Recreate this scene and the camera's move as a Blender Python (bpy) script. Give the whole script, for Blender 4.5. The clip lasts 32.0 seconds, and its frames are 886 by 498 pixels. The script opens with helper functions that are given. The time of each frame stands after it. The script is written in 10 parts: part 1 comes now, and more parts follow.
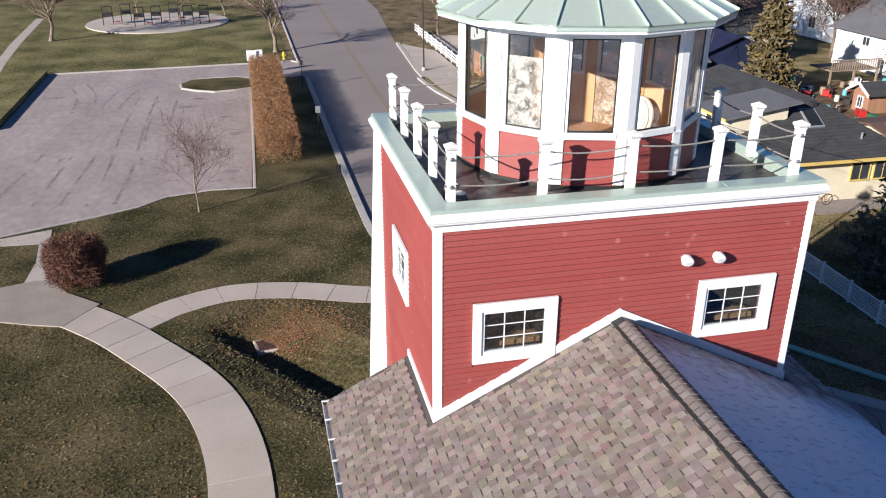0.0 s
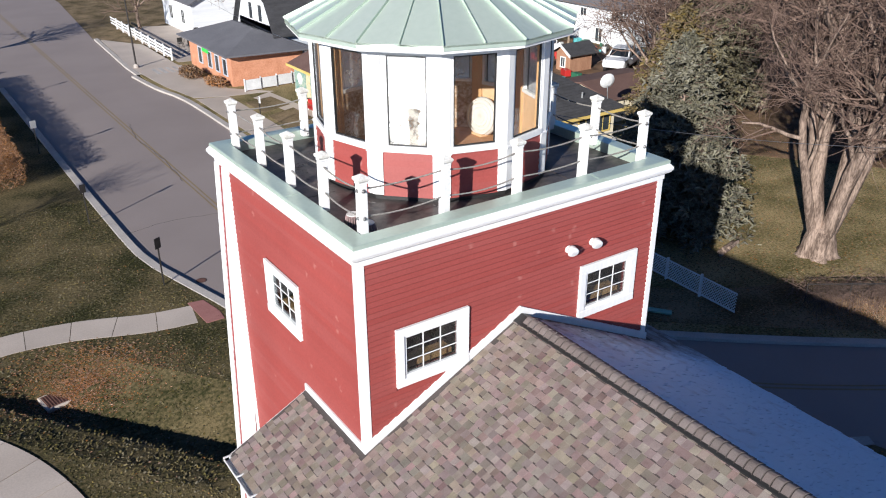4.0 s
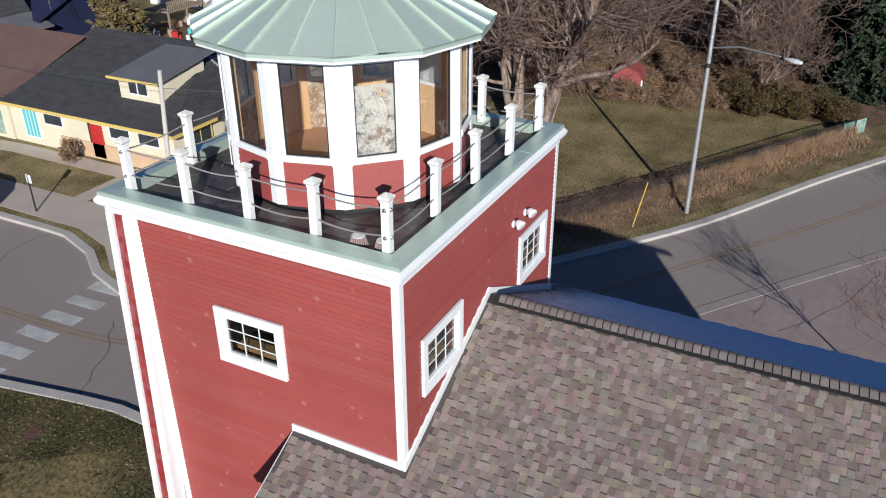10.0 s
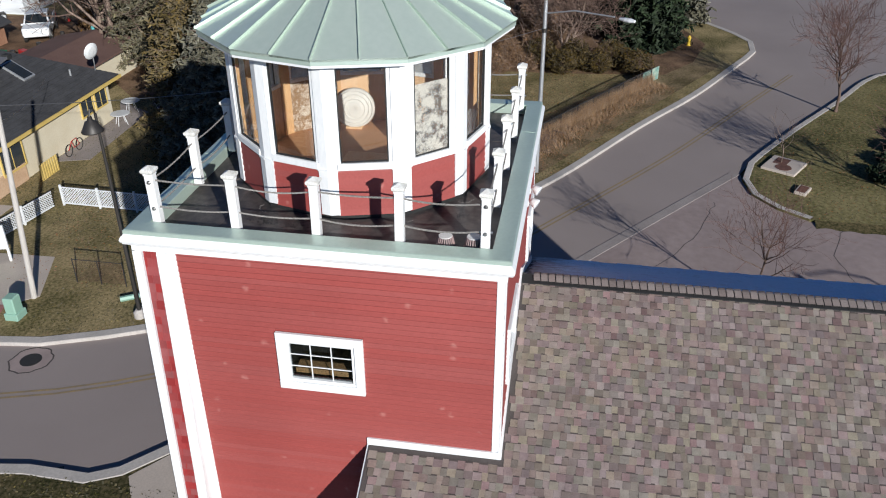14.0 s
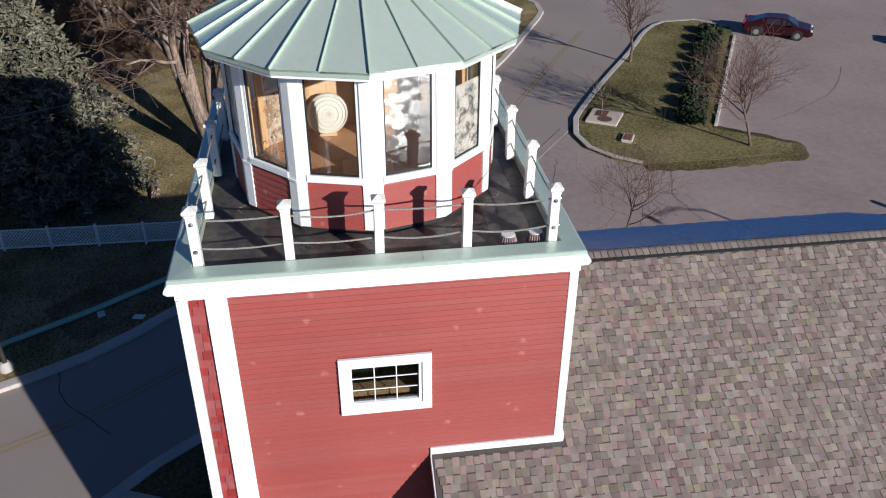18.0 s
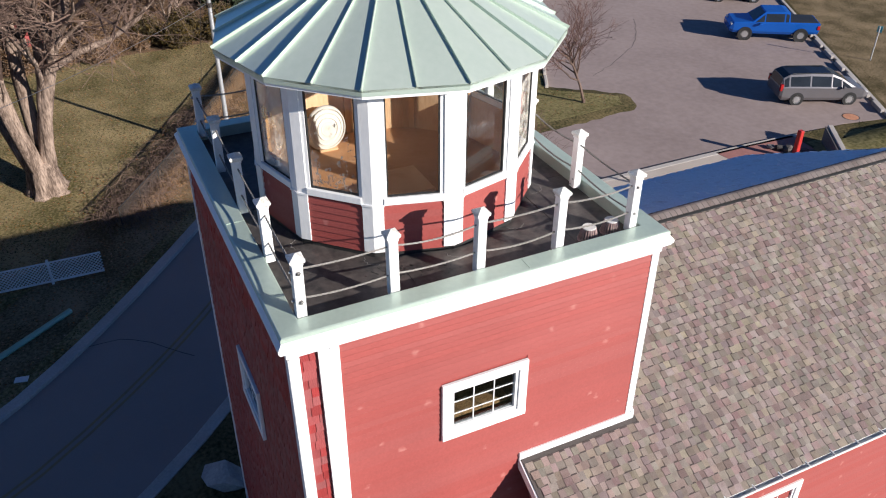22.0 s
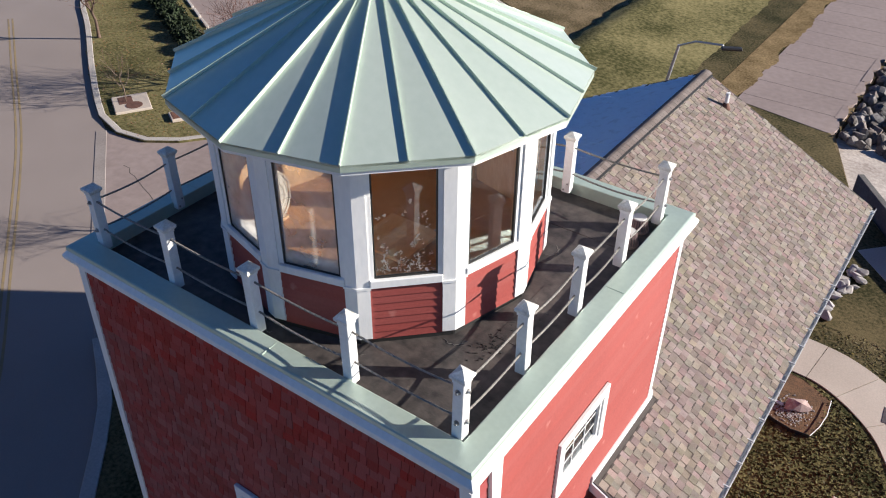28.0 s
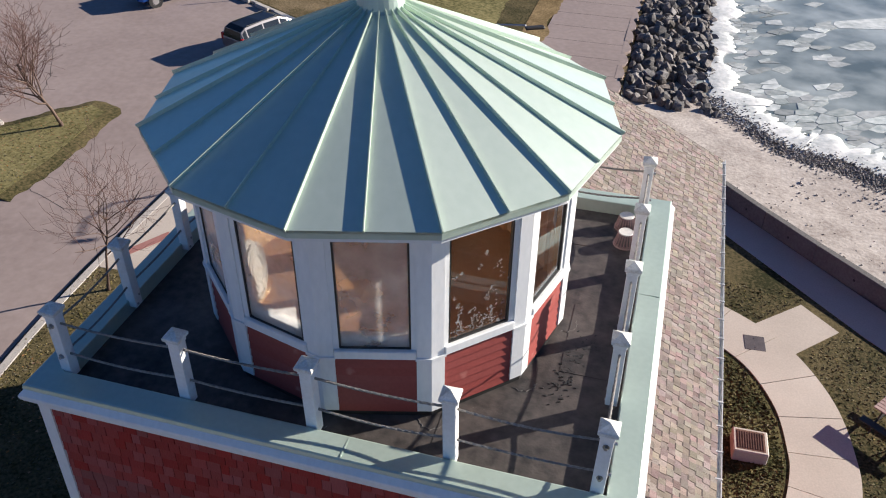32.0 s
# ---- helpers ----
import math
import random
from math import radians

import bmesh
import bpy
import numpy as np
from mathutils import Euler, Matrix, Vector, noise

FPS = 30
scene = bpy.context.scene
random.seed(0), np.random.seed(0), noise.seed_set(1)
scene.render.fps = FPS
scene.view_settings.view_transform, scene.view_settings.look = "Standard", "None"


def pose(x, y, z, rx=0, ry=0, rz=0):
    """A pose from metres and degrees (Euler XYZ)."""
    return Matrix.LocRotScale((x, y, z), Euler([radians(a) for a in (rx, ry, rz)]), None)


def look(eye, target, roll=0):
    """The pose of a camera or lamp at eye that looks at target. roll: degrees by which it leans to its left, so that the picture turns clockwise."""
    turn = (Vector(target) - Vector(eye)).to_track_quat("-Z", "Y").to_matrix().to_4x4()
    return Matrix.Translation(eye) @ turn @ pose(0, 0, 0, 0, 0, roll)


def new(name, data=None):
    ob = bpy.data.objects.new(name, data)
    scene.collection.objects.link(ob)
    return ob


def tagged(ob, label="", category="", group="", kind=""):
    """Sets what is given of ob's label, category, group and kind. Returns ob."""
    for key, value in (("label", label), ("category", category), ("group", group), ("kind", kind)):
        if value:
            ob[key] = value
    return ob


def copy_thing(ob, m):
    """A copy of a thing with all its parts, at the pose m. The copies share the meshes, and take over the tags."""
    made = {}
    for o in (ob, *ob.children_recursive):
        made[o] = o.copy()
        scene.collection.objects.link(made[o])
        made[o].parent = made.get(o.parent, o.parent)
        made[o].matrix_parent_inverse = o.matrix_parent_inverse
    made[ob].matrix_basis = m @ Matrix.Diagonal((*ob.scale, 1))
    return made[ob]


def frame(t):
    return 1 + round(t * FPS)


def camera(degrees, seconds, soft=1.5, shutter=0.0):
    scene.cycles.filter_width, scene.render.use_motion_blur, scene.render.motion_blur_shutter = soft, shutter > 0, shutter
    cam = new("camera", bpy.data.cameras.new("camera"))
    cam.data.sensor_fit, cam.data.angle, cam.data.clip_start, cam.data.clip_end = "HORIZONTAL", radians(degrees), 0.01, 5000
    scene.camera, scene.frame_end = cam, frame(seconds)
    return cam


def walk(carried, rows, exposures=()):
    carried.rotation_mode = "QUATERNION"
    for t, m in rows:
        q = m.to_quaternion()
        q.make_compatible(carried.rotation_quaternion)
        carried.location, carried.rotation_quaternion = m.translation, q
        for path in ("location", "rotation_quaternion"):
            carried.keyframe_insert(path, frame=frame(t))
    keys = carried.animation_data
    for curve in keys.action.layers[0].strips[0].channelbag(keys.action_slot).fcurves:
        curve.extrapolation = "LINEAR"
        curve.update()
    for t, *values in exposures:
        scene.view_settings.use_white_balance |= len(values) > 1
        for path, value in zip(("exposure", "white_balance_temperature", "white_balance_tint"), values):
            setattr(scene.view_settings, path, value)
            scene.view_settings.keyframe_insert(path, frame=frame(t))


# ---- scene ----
cam = camera(56.4, 32.0, soft=1.1)
EXPO, SKY, SUN = 0.33, 0.057, 5.0
PATH = [
    (0, (-5.899, -14.429, 16.654), (-5.481, -12.647, 15.847), 0.2),
    (1.5, (-6.944, -13.975, 16.869), (-6.291, -12.273, 16.047), 0.2),
    (3, (-7.917, -13.357, 17.191), (-7.041, -11.77, 16.344), 0.0),
    (6, (-9.756, -11.715, 17.519), (-8.498, -10.436, 16.636), -0.2),
    (6.5, (-10.081, -11.356, 17.564), (-8.774, -10.133, 16.672), -0.1),
    (7.5, (-10.724, -10.653, 17.638), (-9.324, -9.546, 16.735), -0.3),
    (9, (-11.683, -9.359, 17.771), (-10.175, -8.423, 16.848), -0.5),
    (10.5, (-12.512, -7.77, 17.988), (-10.92, -7.018, 17.04), -0.2),
    (12, (-13.143, -6.068, 18.114), (-11.485, -5.511, 17.145), -0.0),
    (13, (-13.447, -4.926, 18.17), (-11.757, -4.501, 17.188), -0.1),
    (14.5, (-13.685, -3.185, 18.226), (-11.969, -2.959, 17.224), -0.2),
    (16.5, (-13.647, -1.001, 18.415), (-11.935, -1.045, 17.382), 0.1),
    (18, (-13.378, 0.559, 18.542), (-11.693, 0.318, 17.491), 0.2),
    (19, (-13.057, 1.685, 18.56), (-11.401, 1.315, 17.5), 0.2),
    (20, (-12.666, 2.75, 18.618), (-11.051, 2.257, 17.546), 0.1),
    (21, (-12.086, 3.718, 18.594), (-10.518, 3.107, 17.514), 0.2),
    (22, (-11.453, 4.654, 18.696), (-9.946, 3.928, 17.601), 0.3),
    (23, (-10.733, 5.433, 18.69), (-9.291, 4.596, 17.584), 0.3),
    (24, (-9.9, 6.102, 18.752), (-8.545, 5.149, 17.632), 0.6),
    (25, (-9.009, 6.562, 18.796), (-7.747, 5.501, 17.664), 0.4),
    (25.5, (-8.571, 6.786, 18.799), (-7.36, 5.671, 17.663), 0.6),
    (27.5, (-6.785, 7.577, 18.82), (-5.788, 6.282, 17.666), 0.5),
    (28, (-6.311, 7.668, 18.863), (-5.375, 6.338, 17.699), 0.5),
    (29, (-5.483, 7.903, 18.852), (-4.665, 6.502, 17.682), 0.6),
    (30, (-4.631, 8.001, 18.827), (-3.938, 6.538, 17.654), 0.7),
    (31, (-3.731, 8.011, 18.861), (-3.17, 6.498, 17.68), 0.9),
    (32, (-2.902, 8.132, 18.873), (-2.47, 6.572, 17.699), 0.6),
]
walk(cam, [(t, look(eye, aim, roll)) for t, eye, aim, roll in PATH],
     exposures=[(t, EXPO + e, k, tint) for t, e, k, tint in ((0.0, 0.46, 5850, 8.5), (6.0, 0.19, 5690, 6.5), (12.0, -0.10, 5600, 5.0), (15.0, -0.08, 5620, 5.0), (18.0, 0.06, 5720, 6.0), (21.0, 0.36, 5930, 8.5),
                                                                (25.0, 0.56, 6080, 9.0), (28.0, 0.66, 6150, 8.0), (32.0, 0.70, 6200, 8.0))])

# ---- world and sun ----
SUN_DIR = Vector((-math.cos(radians(33.0)), -math.sin(radians(33.0)), math.tan(radians(19.9)))).normalized()
world = bpy.data.worlds.new("winter_sky")
scene.world = world
world.use_nodes = True
wn = world.node_tree
sky = wn.nodes.new("ShaderNodeTexSky")
sky.sky_type = "NISHITA"
sky.sun_disc = False
sky.sun_elevation = radians(19.9)
sky.sun_rotation = radians(237.0)
sky.altitude = 1500
sky.air_density = 0.7
sky.dust_density = 0.2
sky.ozone_density = 6.5
wn.nodes["Background"].inputs["Strength"].default_value = SKY
wn.links.new(sky.outputs[0], wn.nodes["Background"].inputs["Color"])
sun = new("sun", bpy.data.lights.new("sun", "SUN"))
sun.data.energy = SUN
sun.data.angle = radians(0.5)
sun.data.color = (1.0, 0.88, 0.755)
sun.matrix_basis = look(SUN_DIR * 200, (0, 0, 0))


# ---- mesh helpers ----
class Mesh:
    """Collects vertices and faces in world coordinates."""

    def __init__(self):
        self.v, self.f = [], []

    def add(self, verts, faces):
        n = len(self.v)
        self.v.extend([tuple(p) for p in verts])
        self.f.extend([tuple(i + n for i in f) for f in faces])
        return self

    def box(self, x0, x1, y0, y1, z0, z1, b=0.0, m=None):
        """A box, with chamfered edges where b is given."""
        if b <= 0:
            vs = [Vector((x, y, z)) for x in (x0, x1) for y in (y0, y1) for z in (z0, z1)]
            fs = [(0, 1, 3, 2), (4, 6, 7, 5), (0, 4, 5, 1), (2, 3, 7, 6), (0, 2, 6, 4), (1, 5, 7, 3)]
        else:
            c = Vector(((x0 + x1) / 2, (y0 + y1) / 2, (z0 + z1) / 2))
            h = Vector((abs(x1 - x0) / 2, abs(y1 - y0) / 2, abs(z1 - z0) / 2))
            b = min(b, min(h) * 0.9)
            vs, idx = [], {}
            for sx in (-1, 1):
                for sy in (-1, 1):
                    for sz in (-1, 1):
                        for a in range(3):
                            p = [sx * (h.x - b), sy * (h.y - b), sz * (h.z - b)]
                            p[a] = (sx, sy, sz)[a] * h[a]
                            idx[sx, sy, sz, a] = len(vs)
                            vs.append(c + Vector(p))
            fs = []
            for a in range(3):
                o1, o2 = (a + 1) % 3, (a + 2) % 3
                for s in (-1, 1):
                    q = []
                    for u, w in ((-1, -1), (1, -1), (1, 1), (-1, 1)):
                        k = [0, 0, 0]
                        k[a], k[o1], k[o2] = s, u, w
                        q.append(idx[k[0], k[1], k[2], a])
                    fs.append(tuple(q if s > 0 else q[::-1]))
                for u in (-1, 1):
                    for w in (-1, 1):
                        q = []
                        for s, n in ((-1, o1), (1, o1), (1, o2), (-1, o2)):
                            k = [0, 0, 0]
                            k[a], k[o1], k[o2] = s, u, w
                            q.append(idx[k[0], k[1], k[2], n])
                        fs.append(tuple(q if u * w < 0 else q[::-1]))
            for sx in (-1, 1):
                for sy in (-1, 1):
                    for sz in (-1, 1):
                        q = [idx[sx, sy, sz, a] for a in range(3)]
                        fs.append(tuple(q if sx * sy * sz > 0 else q[::-1]))
        if m is not None:
            vs = [m @ p for p in vs]
        return self.add(vs, fs)

    def prism(self, poly, z0, z1, m=None, flip=False):
        """An upright prism over a polygon of (x, y), counter-clockwise."""
        n = len(poly)
        area = sum(poly[i][0] * poly[(i + 1) % n][1] - poly[(i + 1) % n][0] * poly[i][1] for i in range(n))
        if area < 0:
            poly = poly[::-1]
        vs = [Vector((x, y, z0)) for x, y in poly] + [Vector((x, y, z1)) for x, y in poly]
        if m is not None:
            vs = [m @ p for p in vs]
        fs = [tuple(range(n))[::-1], tuple(range(n, 2 * n))]
        fs += [(i, (i + 1) % n, n + (i + 1) % n, n + i) for i in range(n)]
        return self.add(vs, fs)

    def tube(self, pts, radii, sides=6, caps=True):
        pts = [Vector(p) for p in pts]
        if not hasattr(radii, "__len__"):
            radii = [radii] * len(pts)
        vs, fs = [], []
        side = None
        for i, p in enumerate(pts):
            d = (pts[min(i + 1, len(pts) - 1)] - pts[max(i - 1, 0)]).normalized()
            if side is None:
                side = d.cross(Vector((0, 0, 1)) if abs(d.z) < 0.9 else Vector((1, 0, 0))).normalized()
            side = (side - d * side.dot(d)).normalized()
            up = d.cross(side)
            for k in range(sides):
                a = 2 * math.pi * k / sides
                vs.append(p + (side * math.cos(a) + up * math.sin(a)) * radii[i])
        for i in range(len(pts) - 1):
            for k in range(sides):
                a, b = i * sides + k, i * sides + (k + 1) % sides
                fs.append((a, b, b + sides, a + sides))
        if caps:
            fs.append(tuple(range(sides))[::-1])
            fs.append(tuple(range((len(pts) - 1) * sides, len(pts) * sides)))
        return self.add(vs, fs)

    def lathe(self, profile, n=24, at=(0, 0, 0), m=None):
        """Turns (radius, z) pairs about the z axis."""
        vs, fs = [], []
        for r, z in profile:
            for k in range(n):
                a = 2 * math.pi * k / n
                p = Vector((r * math.cos(a), r * math.sin(a), z))
                vs.append((m @ p) if m is not None else p + Vector(at))
        for i in range(len(profile) - 1):
            for k in range(n):
                a, b = i * n + k, i * n + (k + 1) % n
                fs.append((a, b, b + n, a + n))
        fs.append(tuple(range(n))[::-1])
        fs.append(tuple(range((len(profile) - 1) * n, len(profile) * n)))
        return self.add(vs, fs)

    def quad(self, a, b, c, d):
        return self.add([a, b, c, d], [(0, 1, 2, 3)])

    def data(self, name, mat, smooth=False):
        me = bpy.data.meshes.new(name)
        me.from_pydata(self.v, [], self.f)
        me.materials.append(mat)
        if smooth:
            me.polygons.foreach_set("use_smooth", [True] * len(me.polygons))
        me.update()
        return me


def world_of(ob):
    m = ob.matrix_basis.copy()
    return m if ob.parent is None else world_of(ob.parent) @ ob.matrix_parent_inverse @ m


def thing(name, label, category, at=(0, 0, 0), group="", kind=""):
    ob = new(name)
    ob.empty_display_size = 0.2
    ob.location = at
    return tagged(ob, label, category, group, kind)


def under(ob, parent):
    ob.parent = parent
    ob.matrix_parent_inverse = world_of(parent).inverted()
    return ob


def part(name, mesh, mat, parent=None, label="", smooth=False):
    ob = new(name, mesh.data(name, mat, smooth))
    if parent is not None:
        under(ob, parent)
    return tagged(ob, label)


def single(name, mesh, mat, label, category, group="", kind="", smooth=False):
    """A thing that is one mesh."""
    return tagged(new(name, mesh.data(name, mat, smooth)), label, category, group, kind)


def piece(name, data, m, parent):
    ob = new(name, data)
    under(ob, parent)
    ob.matrix_basis = m
    return ob


# ---- materials ----
def material(name, dark, light, rough=0.75, metal=0.0, fine=40.0, coarse=1.2, bump=0.2, bump_scale=60.0, rand=0.0,
             island=0.0, streak=None, spots=None, spec=0.5, mid=0.5, spread=0.35, detail=6.0, hue=0.0):
    """Two colours mixed by noise at two scales, with fine relief. rand, island: value shift by object or by loose piece.
    streak: stretch of the coarse noise along x, y, z. spots: (scale, size, colour, strength) of round stains."""
    m = bpy.data.materials.new(name)
    m.use_nodes = True
    t = m.node_tree
    bs = t.nodes["Principled BSDF"]
    geo = t.nodes.new("ShaderNodeNewGeometry")
    co = geo.outputs["Position"]

    def noise_at(scale, det, vec):
        n = t.nodes.new("ShaderNodeTexNoise")
        n.inputs["Scale"].default_value = scale
        n.inputs["Detail"].default_value = det
        t.links.new(vec, n.inputs["Vector"])
        return n.outputs["Fac"]

    vec = co
    if streak:
        mp = t.nodes.new("ShaderNodeMapping")
        mp.inputs["Scale"].default_value = streak
        t.links.new(co, mp.inputs["Vector"])
        vec = mp.outputs[0]
    a, b = noise_at(coarse, 4.0, vec), noise_at(fine, detail, vec)
    mix = t.nodes.new("ShaderNodeMath")
    mix.operation = "ADD"
    t.links.new(a, mix.inputs[0])
    t.links.new(b, mix.inputs[1])
    half = t.nodes.new("ShaderNodeMapRange")
    half.inputs["From Min"].default_value = 2 * mid - spread
    half.inputs["From Max"].default_value = 2 * mid + spread
    t.links.new(mix.outputs[0], half.inputs["Value"])
    ramp = t.nodes.new("ShaderNodeMix")
    ramp.data_type = "RGBA"
    ramp.inputs["A"].default_value = (*dark, 1)
    ramp.inputs["B"].default_value = (*light, 1)
    t.links.new(half.outputs[0], ramp.inputs["Factor"])
    out = ramp.outputs["Result"]
    for amount, source in ((rand, "obj"), (island, "isl")):
        if amount > 0:
            if source == "obj":
                r = t.nodes.new("ShaderNodeObjectInfo").outputs["Random"]
            else:
                r = geo.outputs["Random Per Island"]
            mr = t.nodes.new("ShaderNodeMapRange")
            mr.inputs["To Min"].default_value = 1 - amount
            mr.inputs["To Max"].default_value = 1 + amount
            t.links.new(r, mr.inputs["Value"])
            h = t.nodes.new("ShaderNodeHueSaturation")
            t.links.new(mr.outputs[0], h.inputs["Value"])
            sat = t.nodes.new("ShaderNodeMapRange")
            sat.inputs["To Min"].default_value = 1 + amount * 0.8
            sat.inputs["To Max"].default_value = 1 - amount * 0.8
            sn = t.nodes.new("ShaderNodeMath")
            sn.operation = "FRACT"
            sm = t.nodes.new("ShaderNodeMath")
            sm.operation = "MULTIPLY"
            sm.inputs[1].default_value = 7.31
            t.links.new(r, sm.inputs[0])
            t.links.new(sm.outputs[0], sn.inputs[0])
            t.links.new(sn.outputs[0], sat.inputs["Value"])
            t.links.new(sat.outputs[0], h.inputs["Saturation"])
            t.links.new(out, h.inputs["Color"])
            if hue > 0:
                hr = t.nodes.new("ShaderNodeMapRange")
                hr.inputs["To Min"].default_value, hr.inputs["To Max"].default_value = 0.5 - hue, 0.5 + hue
                hm = t.nodes.new("ShaderNodeMath")
                hm.operation = "MULTIPLY"
                hm.inputs[1].default_value = 23.7
                hf = t.nodes.new("ShaderNodeMath")
                hf.operation = "FRACT"
                t.links.new(r, hm.inputs[0])
                t.links.new(hm.outputs[0], hf.inputs[0])
                t.links.new(hf.outputs[0], hr.inputs["Value"])
                t.links.new(hr.outputs[0], h.inputs["Hue"])
            out = h.outputs["Color"]
    if spots:
        sc, size, col, strength = spots
        vo = t.nodes.new("ShaderNodeTexVoronoi")
        vo.inputs["Scale"].default_value = sc
        wob = t.nodes.new("ShaderNodeVectorMath")
        wob.operation = "ADD"
        wn2 = t.nodes.new("ShaderNodeTexNoise")
        wn2.inputs["Scale"].default_value = 9.0
        t.links.new(co, wn2.inputs["Vector"])
        sv = t.nodes.new("ShaderNodeVectorMath")
        sv.operation = "SCALE"
        sv.inputs["Scale"].default_value = 0.12
        t.links.new(wn2.outputs["Color"], sv.inputs[0])
        t.links.new(co, wob.inputs[0])
        t.links.new(sv.outputs[0], wob.inputs[1])
        t.links.new(wob.outputs[0], vo.inputs["Vector"])
        mr = t.nodes.new("ShaderNodeMapRange")
        mr.inputs["From Min"].default_value = size
        mr.inputs["From Max"].default_value = size * 0.3
        mr.inputs["To Max"].default_value = strength
        t.links.new(vo.outputs["Distance"], mr.inputs["Value"])
        sp = t.nodes.new("ShaderNodeMix")
        sp.data_type = "RGBA"
        sp.inputs["B"].default_value = (*col, 1)
        t.links.new(mr.outputs[0], sp.inputs["Factor"])
        t.links.new(out, sp.inputs["A"])
        out = sp.outputs["Result"]
    t.links.new(out, bs.inputs["Base Color"])
    bs.inputs["Roughness"].default_value = rough
    bs.inputs["Metallic"].default_value = metal
    bs.inputs["Specular IOR Level"].default_value = spec
    if bump > 0:
        bn = t.nodes.new("ShaderNodeBump")
        bn.inputs["Strength"].default_value = bump
        bn.inputs["Distance"].default_value = 0.02
        t.links.new(noise_at(bump_scale, 5.0, vec), bn.inputs["Height"])
        t.links.new(bn.outputs[0], bs.inputs["Normal"])
    return m


def glass(name, tint=(0.8, 0.85, 0.85), rough=0.02, clear=0.75, dirt=0.0):
    """Window glass: mostly clear, with a mirror film."""
    m = bpy.data.materials.new(name)
    m.use_nodes = True
    t = m.node_tree
    t.nodes.remove(t.nodes["Principled BSDF"])
    tr = t.nodes.new("ShaderNodeBsdfTransparent")
    tr.inputs["Color"].default_value = (*tint, 1)
    gl = t.nodes.new("ShaderNodeBsdfGlossy")
    gl.inputs["Roughness"].default_value = rough
    gl.inputs["Color"].default_value = (0.9, 0.95, 1.0, 1)
    lw = t.nodes.new("ShaderNodeLayerWeight")
    fr = t.nodes.new("ShaderNodeMath")
    fr.operation = "POWER"
    fr.inputs[1].default_value = 5.0
    t.links.new(lw.outputs["Facing"], fr.inputs[0])
    mr = t.nodes.new("ShaderNodeMapRange")
    mr.inputs["To Min"].default_value = 0.03 + (1 - clear) * 0.2
    mr.inputs["To Max"].default_value = 0.6
    t.links.new(fr.outputs[0], mr.inputs["Value"])
    mx = t.nodes.new("ShaderNodeMixShader")
    t.links.new(mr.outputs[0], mx.inputs[0])
    t.links.new(tr.outputs[0], mx.inputs[1])
    t.links.new(gl.outputs[0], mx.inputs[2])
    last = mx.outputs[0]
    if dirt > 0:
        # a thin film of dust, thicker in patches
        du, tl, ad = t.nodes.new("ShaderNodeBsdfDiffuse"), t.nodes.new("ShaderNodeBsdfTranslucent"), t.nodes.new("ShaderNodeMixShader")
        du.inputs["Color"].default_value = (0.75, 0.75, 0.75, 1)
        tl.inputs["Color"].default_value = (0.85, 0.84, 0.82, 1)
        t.links.new(du.outputs[0], ad.inputs[1])
        t.links.new(tl.outputs[0], ad.inputs[2])
        no, nr, dm = t.nodes.new("ShaderNodeTexNoise"), t.nodes.new("ShaderNodeMapRange"), t.nodes.new("ShaderNodeMixShader")
        no.inputs["Scale"].default_value = 2.5
        no.inputs["Detail"].default_value = 8
        t.links.new(t.nodes.new("ShaderNodeNewGeometry").outputs["Position"], no.inputs["Vector"])
        nr.inputs["From Min"].default_value, nr.inputs["From Max"].default_value = 0.3, 0.7
        nr.inputs["To Min"].default_value, nr.inputs["To Max"].default_value = dirt * 0.5, dirt * 1.5
        t.links.new(no.outputs["Fac"], nr.inputs["Value"])
        t.links.new(nr.outputs[0], dm.inputs[0])
        t.links.new(last, dm.inputs[1])
        t.links.new(ad.outputs[0], dm.inputs[2])
        last = dm.outputs[0]
    t.links.new(last, t.nodes["Material Output"].inputs["Surface"])
    return m


